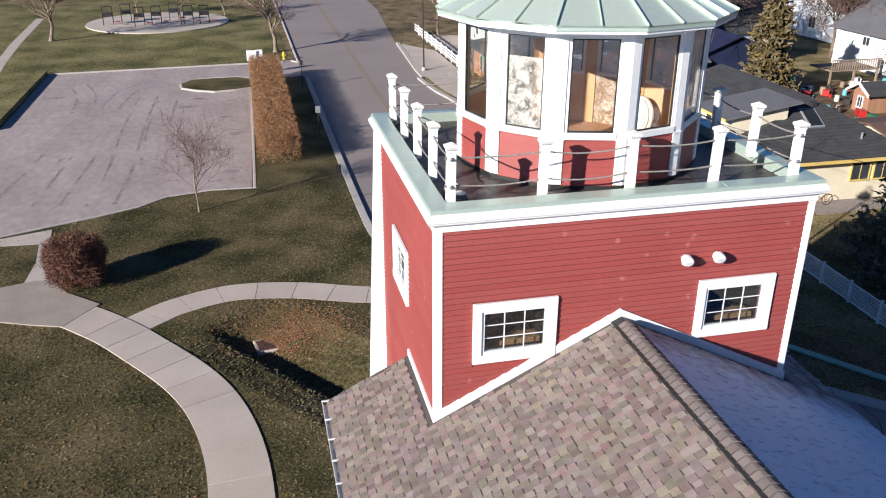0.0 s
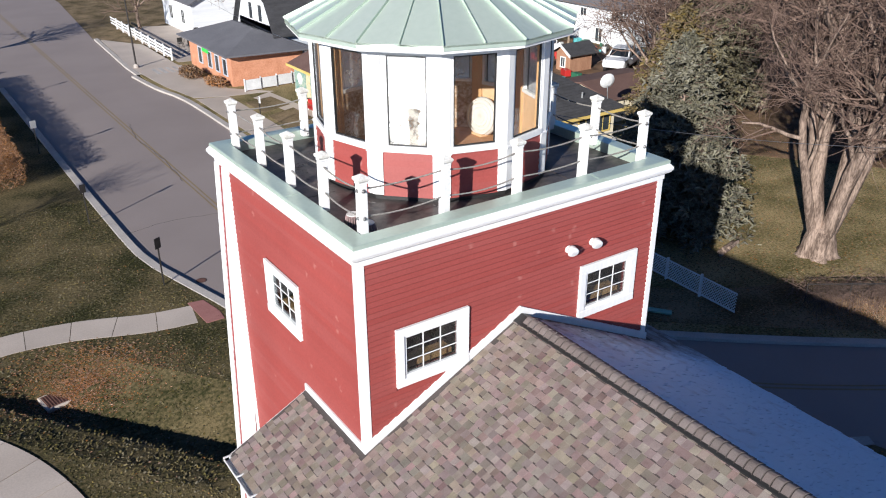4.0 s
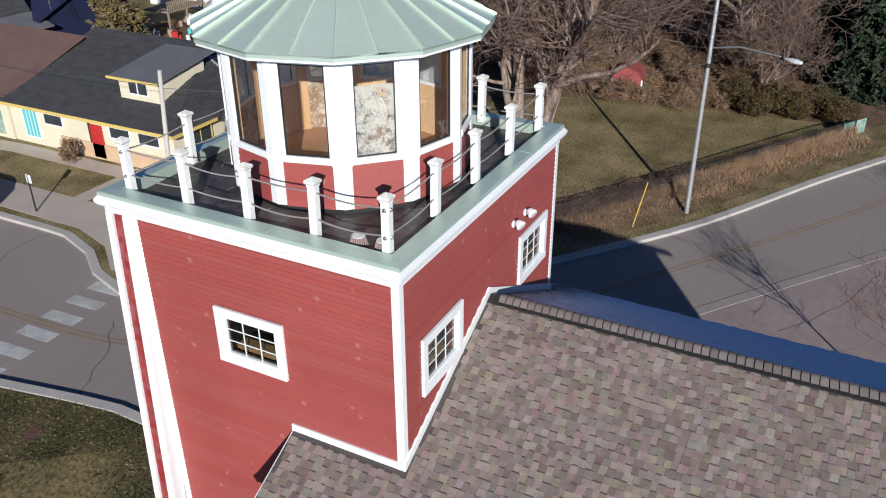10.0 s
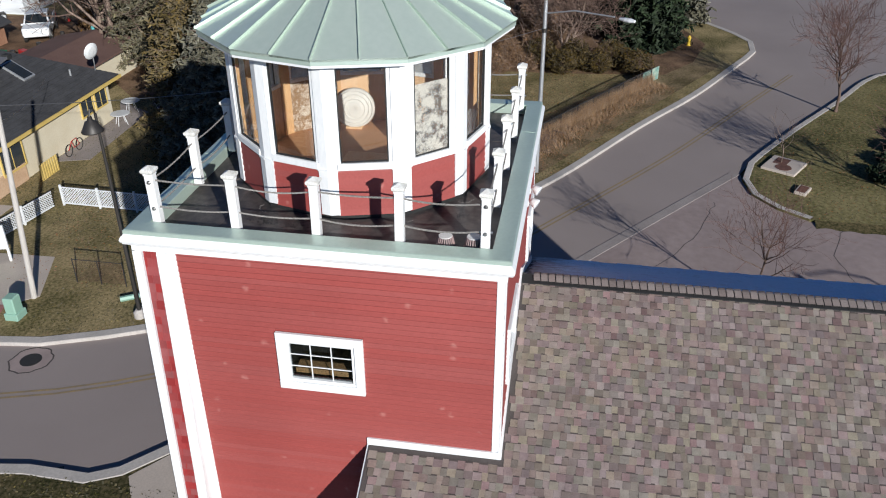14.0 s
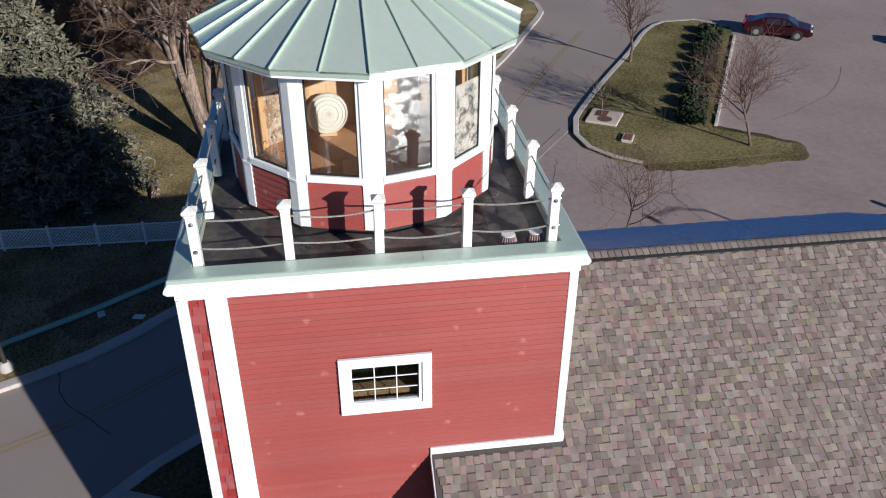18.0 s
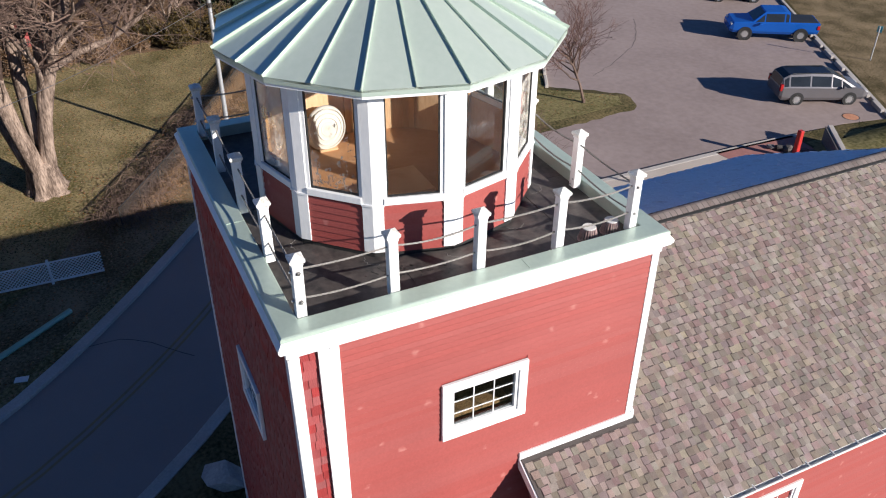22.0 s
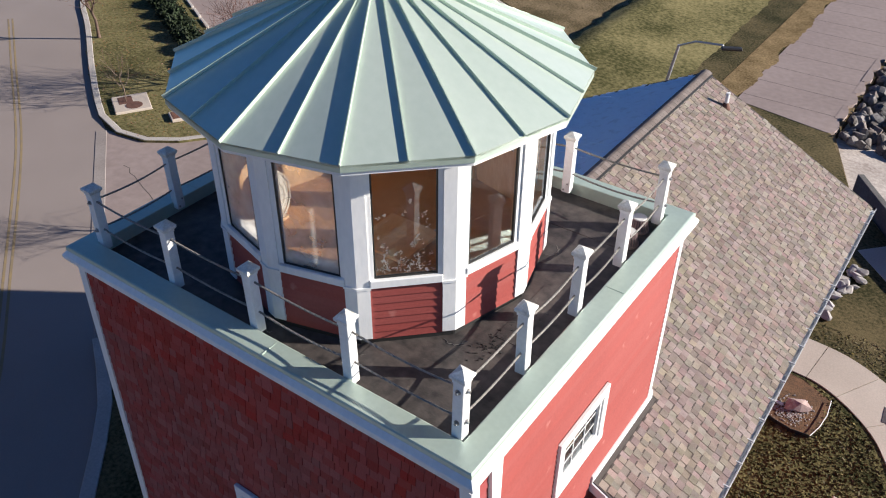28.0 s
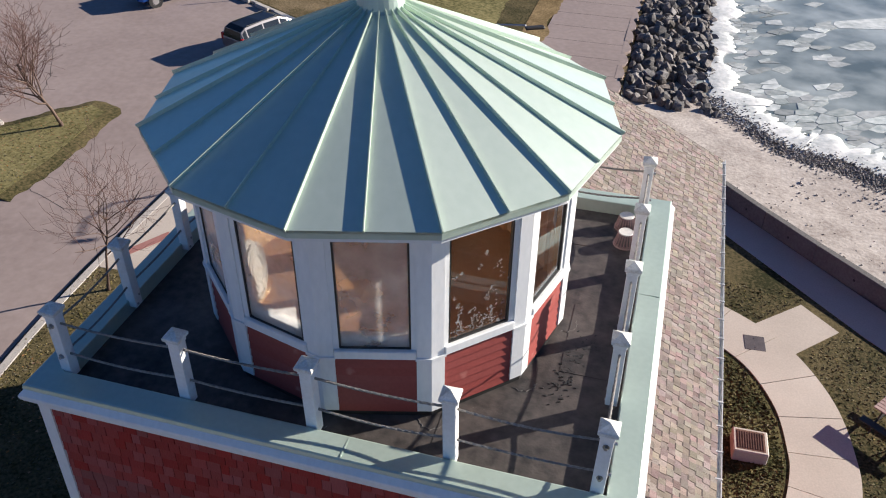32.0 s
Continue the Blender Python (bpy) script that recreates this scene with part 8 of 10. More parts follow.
part("rail", Mesh().tube([(-5.6, -12.38, 0.12), (-5.74, -12.9, 0.13), (-5.8, -13.5, 0.13), (-5.74, -14.25, 0.1)], 0.014, 6), M_WHITE, edging, "thin white edging rail")
pt_ = thing("picnic_table", "weathered picnic table with dark benches on the lawn", "picnic table", at=(-10.9, -12.4, 0))
pm = pose(-10.41, -11.69, 0, 0, 0, 143)
for k in range(5):
    part("top_plank", Mesh().box(0.1, 1.8, 0.36 + 0.15 * k, 0.50 + 0.15 * k, 0.71, 0.75, 0.006, pm), M_PICNIC, pt_)
for v in (-0.13, 1.32):
    part("bench", Mesh().box(0, 1.9, v, v + 0.27, 0.42, 0.46, 0.006, pm), M_IRON, pt_)
for u in (0.35, 1.5):
    part("bench_bar", Mesh().box(u - 0.03, u + 0.03, -0.1, 1.56, 0.36, 0.42, 0, pm), M_IRON, pt_)
    part("leg", Mesh().tube([pm @ Vector((u, 0.05, 0.0)), pm @ Vector((u, 0.5, 0.71))], 0.025, 6), M_IRON, pt_)
    part("leg", Mesh().tube([pm @ Vector((u, 1.4, 0.0)), pm @ Vector((u, 0.95, 0.71))], 0.025, 6), M_IRON, pt_)
big_rock = new("boulder", pale[2])
big_rock.matrix_basis = pose(5.85, 3.1, 0.3, 10, 0, 40) @ Matrix.Scale(1.25, 4)
tagged(big_rock, "large grey boulder on the lawn by the tower", "boulder")

# ---- houses ----
def quad_slab(mesh, pts, t=0.12):
    """A roof plane from four or three corners, t thick downward."""
    pts = [Vector(p) for p in pts]
    n = len(pts)
    low = [p - Vector((0, 0, t)) for p in pts]
    mesh.add(pts + low, [tuple(range(n)), tuple(range(n, 2 * n))[::-1]] + [(i, n + i, n + (i + 1) % n, (i + 1) % n) for i in range(n)])
    return mesh


def house_window(parent, m, w, h, trim=None, pane=None, cols=2):
    win = new("window")
    win.empty_display_size = 0.1
    under(win, parent)
    win.matrix_basis = m
    f = Mesh()
    for a in ((-w / 2 - 0.08, w / 2 + 0.08, h / 2, h / 2 + 0.08), (-w / 2 - 0.08, w / 2 + 0.08, -h / 2 - 0.09, -h / 2), (-w / 2 - 0.08, -w / 2, -h / 2, h / 2), (w / 2, w / 2 + 0.08, -h / 2, h / 2)):
        f.box(a[0], a[1], -0.05, 0.03, a[2], a[3], 0, m)
    part("frame", f, trim or M_WHITE, win)
    part("pane", Mesh().box(-w / 2, w / 2, -0.012, 0.0, -h / 2, h / 2, 0, m), pane or M_WPANE, win)
    for k in range(1, cols):
        x = -w / 2 + w * k / cols
        part("mullion", Mesh().box(x - 0.02, x + 0.02, -0.03, -0.012, -h / 2, h / 2, 0, m), trim or M_WHITE, win)
    return win


def face_w(x, y, z):
    return pose(x, y, z, 0, 0, -90)


def face_s(x, y, z):
    return pose(x, y, z)


def shingle_lines(parent, p0, p1, p2, p3, mat, rows):
    """Thin course edges on a roof plane from eave p0-p1 to ridge p3-p2."""
    p0, p1, p2, p3 = map(Vector, (p0, p1, p2, p3))
    nrm = (p1 - p0).cross(p3 - p0).normalized()
    if nrm.z < 0:
        nrm = -nrm
    for k in range(rows):
        a, b = k / rows, (k + 1) / rows
        q = [p0.lerp(p3, a) + nrm * 0.035, p1.lerp(p2, a) + nrm * 0.035, p1.lerp(p2, b) + nrm * 0.012, p0.lerp(p3, b) + nrm * 0.012]
        part("course", Mesh().add(q + [q[0] - nrm * 0.03, q[1] - nrm * 0.03], [(0, 1, 2, 3), (4, 5, 1, 0)]), mat, parent)


# cream house with charcoal roof
cream = thing("cream_house", "low cream house with mustard trim and a charcoal shingle roof", "house", at=(24, 31, 0))
part("wall", Mesh().prism([(18.6, 24.2), (30.3, 24.2), (30.3, 37.4), (18.6, 37.4)], 0, 2.62), M_YELLOWW, cream)
part("brick_base", Mesh().box(18.5, 21.4, 24.1, 24.2, 0, 0.95, 0.01), M_BRICKT, cream)
part("brick_base", Mesh().box(18.5, 18.6, 24.1, 33.2, 0, 0.95, 0.01), M_BRICKT, cream)
c_sw, c_se, c_nw, c_ne = (18.0, 23.6, 2.62), (30.9, 23.7, 2.62), (18.0, 37.6, 2.62), (30.9, 37.6, 2.62)
r_s, r_n = (26.2, 28.0, 5.3), (26.2, 37.6, 5.3)
roof = Mesh()
quad_slab(roof, [c_sw, c_se, r_s])
quad_slab(roof, [c_nw, c_sw, r_s, r_n])
quad_slab(roof, [c_se, c_ne, r_n, r_s])
part("roof", roof, M_BLACKR, cream)
shingle_lines(cream, c_sw, c_se, (26.21, 28.0, 5.3), (26.19, 28.0, 5.3), M_BLACKR, 20)
shingle_lines(cream, c_nw, c_sw, r_s, r_n, M_BLACKR, 17)
part("fascia", Mesh().box(17.95, 18.02, 23.6, 37.6, 2.45, 2.64), M_YTRIM, cream)
part("fascia", Mesh().box(17.95, 30.9, 23.54, 23.6, 2.45, 2.64), M_YTRIM, cream)
for y in (26.0, 28.2, 33.6):
    house_window(cream, face_w(18.55, y, 1.85), 1.5, 0.6, M_WHITE, cols=1)
house_window(cream, face_w(18.55, 35.6, 1.35), 1.2, 1.7, M_WHITE, M_TEAL, cols=4)
house_window(cream, face_s(20.6, 24.12, 1.55), 1.7, 1.3, M_YTRIM)
house_window(cream, face_s(27.75, 24.16, 1.7), 1.15, 1.0, M_YTRIM)
house_window(cream, face_s(29.25, 24.16, 1.7), 1.15, 1.0, M_YTRIM)
door = new("door")
door.empty_display_size = 0.1
under(door, cream)
part("door_leaf", Mesh().box(18.5, 18.57, 29.6, 30.55, 0.1, 2.1, 0.01), M_REDP, door, "bright red front door")
part("door_frame", Mesh().box(18.52, 18.6, 30.55, 30.7, 0.0, 2.2), M_DARK, door)
# dormer
dorm = new("dormer")
dorm.empty_display_size = 0.1
under(dorm, cream)
part("dormer_wall", Mesh().add([(20.2, 26.4, 3.2), (20.2, 29.4, 3.2), (20.2, 29.4, 4.65), (20.2, 26.4, 4.65), (24.0, 26.4, 4.4), (24.0, 29.4, 4.4), (24.0, 29.4, 5.25), (24.0, 26.4, 5.25)],
                               [(0, 3, 2, 1), (0, 4, 7, 3), (1, 2, 6, 5), (3, 7, 6, 2)]), M_YELLOWW, dorm)
part("dormer_roof", quad_slab(Mesh(), [(19.8, 26.0, 4.68), (24.6, 26.0, 5.42), (24.6, 29.8, 5.42), (19.8, 29.8, 4.68)], 0.1), M_GREYR, dorm)
part("dormer_fascia", Mesh().box(19.74, 19.8, 25.95, 29.85, 4.55, 4.7), M_YTRIM, dorm)
part("dormer_pane", Mesh().box(20.15, 20.19, 27.3, 28.6, 3.75, 4.45), M_WPANE, dorm)
part("dormer_mullion", Mesh().box(20.12, 20.16, 27.92, 27.98, 3.75, 4.45), M_WHITE, dorm)
part("dormer_trim", Mesh().box(20.11, 20.2, 27.2, 28.7, 3.67, 3.75), M_WHITE, dorm)
sk = new("skylight")
sk.empty_display_size = 0.1
under(sk, cream)
sl = (5.3 - 2.62) / (28.0 - 23.6)
part("skylight_frame", Mesh().box(-0.5, 0.5, -0.75, 0.75, 0, 0.12, 0.01, pose(25.6, 26.4, 2.62 + (26.4 - 23.6) * sl - 0.02, math.degrees(math.atan(sl)))), M_GALV, sk)
part("skylight_pane", Mesh().box(-0.4, 0.4, -0.65, 0.65, 0.1, 0.13, 0, pose(25.6, 26.4, 2.62 + (26.4 - 23.6) * sl - 0.02, math.degrees(math.atan(sl)))), M_CARGL, sk)
part("roof_vent", Mesh().box(26.0, 26.4, 27.1, 27.45, 4.7, 5.05, 0.03), M_DARK, cream)
part("roof_pipe", Mesh().tube([(28.0, 24.9, 3.2), (28.0, 24.9, 3.75)], 0.06, 8), M_GALV, cream)
dish = thing("satellite_dish", "white satellite dish on the roof corner", "satellite dish", at=(30.0, 24.4, 2.9))
part("reflector", Mesh().lathe([(0.0, 0.0), (0.3, 0.04), (0.48, 0.12), (0.5, 0.13), (0.47, 0.10), (0.3, 0.0), (0.0, -0.04)], 20, m=look((29.5, 24.2, 4.35), (27.5, 18, 2.8))), M_GUTTER, dish)
part("mast", Mesh().tube([(30.0, 24.6, 2.9), (29.6, 24.3, 3.7), (29.5, 24.25, 4.3)], 0.03, 8), M_GALV, dish)
# brown-roofed shop with mural
shop = thing("mural_shop", "low shop with a brown roof and a bright painted front", "shop", at=(24, 42, 0))
part("wall", Mesh().prism([(18.5, 37.5), (29, 37.5), (29, 47.6), (18.5, 47.6)], 0, 2.6), M_YELLOWW, shop)
roof = Mesh()
quad_slab(roof, [(18.0, 48.0, 2.62), (18.0, 37.4, 2.62), (24.6, 36.8, 5.15), (24.6, 48.0, 5.15)])
quad_slab(roof, [(29.6, 37.4, 2.62), (29.6, 48.0, 2.62), (24.6, 48.0, 5.15), (24.6, 36.8, 5.15)])
part("roof", roof, M_BROWNR, shop)
part("fascia", Mesh().box(17.95, 18.02, 37.4, 48.0, 2.45, 2.64), M_YTRIM, shop)
for y0, y1, mm in ((45.6, 47.6, M_TEALM), (44.9, 45.5, M_OCHRE), (44.2, 44.8, M_TEALM), (43.4, 44.1, M_OCHRE), (42.6, 43.3, M_TEALM), (40.4, 41.2, M_REDP), (38.2, 39.4, M_TEALM)):
    part("mural_panel", Mesh().box(18.46, 18.5, y0, y1, 0.25, 2.2), mm, shop, "painted mural panel")
part("mural_mark", Mesh().lathe([(0, 0), (0.45, 0), (0.45, 0.01), (0, 0.01)], 16, m=pose(18.45, 46.6, 1.6, 0, -90)), M_WHITE, shop)
bench = thing("garden_bench", "red slatted garden bench before the shop", "bench", at=(17.2, 42.5, 0))
part("seat", Mesh().box(17.0, 17.5, 41.6, 43.4, 0.42, 0.47, 0.01), M_REDP, bench)
part("backrest", Mesh().box(17.5, 17.56, 41.6, 43.4, 0.5, 0.9, 0.01), M_REDP, bench)
for y in (41.7, 43.3):
    for x in (17.05, 17.45):
        part("leg", Mesh().box(x - 0.025, x + 0.025, y - 0.025, y + 0.025, 0, 0.42), M_WHITE, bench)
# brick shop with hipped roof and gambrel house
brick = thing("brick_shop", "orange brick corner shop with a grey hipped roof", "shop", at=(18.5, 57, 0))
part("wall", Mesh().prism([(15.4, 53.2), (21.5, 52.4), (21.5, 63.5), (15.4, 63.5)], 0, 2.7), M_BRICK, brick)
roof = Mesh()
e = [(14.6, 52.2, 2.75), (22.2, 51.4, 2.75), (22.2, 64.4, 2.75), (14.6, 64.4, 2.75)]
r1, r2 = (18.6, 55.8, 4.1), (18.6, 60.6, 4.1)
quad_slab(roof, [e[0], e[1], r1])
quad_slab(roof, [e[3], e[0], r1, r2])
quad_slab(roof, [e[1], e[2], r2, r1])
quad_slab(roof, [e[2], e[3], r2])
part("roof", roof, M_GREYR, brick)
for y in (54.6, 56.4, 58.2, 60.6):
    house_window(brick, face_w(15.36, y, 1.4), 0.8, 1.3, M_HGREY, cols=1)
part("sign_panel", Mesh().box(15.2, 15.3, 58.2, 59.6, 1.9, 2.5, 0.02), M_GREENP, brick, "bright green shop sign")
part("porch", Mesh().box(21.5, 25.5, 51.8, 52.0, 0, 2.5), M_HGREY, brick)
gamb = thing("gambrel_house", "pale grey house with a black gambrel roof and dormers", "house", at=(25, 60, 0))
part("wall", Mesh().prism([(20.0, 54.2), (33, 54.2), (33, 62.2), (20.0, 62.2)], 0, 4.2), M_HGREY, gamb)
g = ((53.6, 3.6), (55.2, 6.3), (58.2, 7.7), (61.2, 6.3), (62.8, 3.6))
for (ya, za), (yb, zb) in zip(g, g[1:]):
    part("roof_slope", quad_slab(Mesh(), [(19.5, ya, za), (33.5, ya, za), (33.5, yb, zb), (19.5, yb, zb)], 0.14), M_BLACKR, gamb)
part("gable", Mesh().add([(20.0, y, z - 0.1) for y, z in g] + [(20.0, 62.2, 3.0), (20.0, 54.2, 3.0)], [(0, 1, 2, 3, 4, 5, 6)]), M_HWHITE, gamb)
for y in (57.2, 59.3):
    house_window(gamb, face_w(19.97, y, 5.0), 0.8, 1.4, M_WHITE, cols=1)
for x in (24.2, 27.8):
    d_ = new("dormer")
    d_.empty_display_size = 0.1
    under(d_, gamb)
    part("dormer_wall", Mesh().box(x - 0.75, x + 0.75, 53.9, 56.4, 4.1, 5.9), M_HWHITE, d_)
    rf = Mesh()
    quad_slab(rf, [(x - 1.0, 53.6, 5.75), (x, 53.6, 6.4), (x, 57, 6.4), (x - 1.0, 57, 5.75)], 0.1)
    quad_slab(rf, [(x, 53.6, 6.4), (x + 1.0, 53.6, 5.75), (x + 1.0, 57, 5.75), (x, 57, 6.4)], 0.1)
    part("dormer_roof", rf, M_BLACKR, d_)
    part("dormer_pane", Mesh().box(x - 0.4, x + 0.4, 53.86, 53.9, 4.4, 5.6), M_WPANE, d_)
part("garage_wing", Mesh().prism([(25, 51.6), (33, 51.6), (33, 54.2), (25, 54.2)], 0, 2.6), M_HGREY, gamb)
part("garage_roof", quad_slab(Mesh(), [(24.6, 51.0, 2.6), (33.5, 51.0, 2.6), (33.5, 54.4, 3.7), (24.6, 54.4, 3.7)], 0.12), M_GREYR, gamb)
lat = thing("porch_lattice", "low white lattice fence round the shop porch", "fence", at=(18, 51, 0))
for k in range(5):
    x = 15.6 + k * 1.45
    part("lattice_panel", Mesh().box(x, x + 1.4, 51.1 + 0.12 * k, 51.15 + 0.12 * k, 0.1, 0.95), M_GUTTER, lat)
    part("post", Mesh().box(x - 0.05, x + 0.05, 51.06 + 0.12 * k, 51.18 + 0.12 * k, 0, 1.05), M_GUTTER, lat)


def plain_house(name, label, x0, x1, y0, y1, h, ridge, mat, rmat, along="x", wins=(), trim=None, rakes=False):
    t = thing(name, label, "house", at=((x0 + x1) / 2, (y0 + y1) / 2, 0))
    part("wall", Mesh().prism([(x0, y0), (x1, y0), (x1, y1), (x0, y1)], 0, h), mat, t)
    rf, o = Mesh(), 0.45
    if along == "x":
        ym = (y0 + y1) / 2
        quad_slab(rf, [(x0 - o, y0 - o, h), (x1 + o, y0 - o, h), (x1 + o, ym, ridge), (x0 - o, ym, ridge)])
        quad_slab(rf, [(x1 + o, y1 + o, h), (x0 - o, y1 + o, h), (x0 - o, ym, ridge), (x1 + o, ym, ridge)])
        for x in (x0, x1):
            part("gable", Mesh().add([(x, y0, h), (x, y1, h), (x, ym, ridge - 0.1)], [(0, 1, 2)]), mat, t)
    else:
        xm = (x0 + x1) / 2
        quad_slab(rf, [(x0 - o, y1 + o, h), (x0 - o, y0 - o, h), (xm, y0 - o, ridge), (xm, y1 + o, ridge)])
        quad_slab(rf, [(x1 + o, y0 - o, h), (x1 + o, y1 + o, h), (xm, y1 + o, ridge), (xm, y0 - o, ridge)])
        for y in (y0, y1):
            part("gable", Mesh().add([(x0, y, h), (x1, y, h), (xm, y, ridge - 0.1)], [(0, 1, 2)]), mat, t)
    part("roof", rf, rmat, t)
    if rakes:
        for ya, yb in ((y0 - o, ym), (y1 + o, ym)):
            part("rake_board", quad_slab(Mesh(), [(x0 - o - 0.06, ya, h + 0.02), (x0 - o + 0.06, ya, h + 0.02), (x0 - o + 0.06, yb, ridge + 0.02), (x0 - o - 0.06, yb, ridge + 0.02)], 0.2), M_WHITE, t)
    for face, u, z, w, hh in wins:
        m = face_w(x0 - 0.02, u, z) if face == "w" else face_s(u, y0 - 0.02, z)
        house_window(t, m, w, hh, trim or M_WHITE)
    return t


plain_house("white_house", "white two-storey house with a grey gable roof", 52.6, 61, 44.8, 60, 3.7, 6.6, M_HWHITE, M_GREYR, "y",
            [("w", 46.6, 2.9, 0.8, 0.75), ("w", 51.0, 2.9, 0.8, 0.75), ("w", 55.5, 2.9, 0.9, 0.75), ("w", 48.6, 0.9, 0.9, 1.3), ("w", 53, 0.9, 0.9, 1.4), ("s", 55.2, 2.9, 0.8, 0.8), ("s", 58.4, 2.9, 0.8, 0.8), ("s", 55.2, 1.0, 0.9, 0.9)])
plain_house("garden_shed", "small brown plank shed with a dark gable roof", 41.7, 44.3, 40.9, 42.7, 1.6, 2.4, M_CEDARW, M_BLACKR, "x", [("w", 41.8, 0.8, 0.5, 0.8)], rakes=True)
plain_house("grey_bungalow", "grey-white house half hidden behind trees", 66, 76, 17, 26, 4.6, 7.2, M_HWHITE, M_GREYR, "y", [("w", 19.5, 3.2, 1.0, 1.2), ("w", 23, 3.2, 1.0, 1.2)])
plain_house("dark_house", "small house with a dark shingle roof beyond the gardens", 38, 46, 60, 68, 3.4, 6.2, M_HGREY, M_BLACKR, "x", [("w", 63, 1.8, 1.0, 1.1)])
plain_house("white_far_house", "white house with a brown roof far behind", 60, 70, 70, 80, 3.6, 6.4, M_HWHITE, M_BROWNR, "x", [("w", 74, 1.8, 1.2, 1.2)])
plain_house("grey_far_house", "grey gabled house far behind", 74, 82, 55, 64, 4.2, 7.0, M_HGREY, M_GREYR, "y", [("w", 58, 2.6, 1.2, 1.2)])
plain_house("white_corner_house", "white cottage with a patio beyond the crossing", 20, 30, 76, 86, 3.4, 6.0, M_HWHITE, M_GREYR, "y", [("w", 79, 1.7, 1.0, 1.4), ("w", 83, 1.7, 1.0, 1.4)])
plain_house("navy_garage", "dark navy garage behind the grey house", 33, 40, 52, 58, 3.0, 4.6, M_BLUED, M_BLUED, "y")
plain_house("teal_cottage", "small teal building behind the shop", 36.4, 38.6, 46.2, 48.4, 2.2, 2.8, M_TEAL, M_GREYR, "y")
plain_house("brown_annex", "low annex with a dark red-brown roof behind the cream house", 33.6, 40.2, 27.8, 33.4, 1.9, 2.5, M_YELLOWW, M_BROWNR, "x")
# red barn-shaped shed
barn = thing("barn_shed", "red barn-shaped garden shed with white corner posts", "shed", at=(45, 6, 0))
prof = [(-1.45, 0.0), (-1.45, 1.5), (-1.1, 2.2), (0, 2.65), (1.1, 2.2), (1.45, 1.5), (1.45, 0.0)]
bmx = pose(44.2, 6.4, 0, 0, 0, 8) @ Matrix.Scale(0.72, 4)
vs = [bmx @ Vector((0, y, z)) for y, z in prof] + [bmx @ Vector((2.8, y, z)) for y, z in prof]
n = len(prof)
part("wall", Mesh().add(vs, [tuple(range(n))[::-1], tuple(range(n, 2 * n))] + [(i, i + 1, n + i + 1, n + i) for i in range(n - 1)]), M_BARN, barn)
rf = Mesh()
for i in range(1, 5):
    (ya, za), (yb, zb) = prof[i], prof[i + 1]
    quad_slab(rf, [bmx @ Vector(p) for p in ((-0.12, ya * 1.06, za + 0.06), (2.92, ya * 1.06, za + 0.06), (2.92, yb * 1.06, zb + 0.06), (-0.12, yb * 1.06, zb + 0.06))], 0.06)
part("roof", rf, M_BARN, barn)
for y in (-1.45, 1.45):
    part("corner_board", Mesh().box(-0.04, 0.06, y - 0.08, y + 0.08, 0, 1.5, 0, bmx), M_WHITE, barn)
part("door", Mesh().box(-0.05, -0.01, -0.75, 0.75, 0.1, 1.75, 0, bmx), M_BARN, barn)

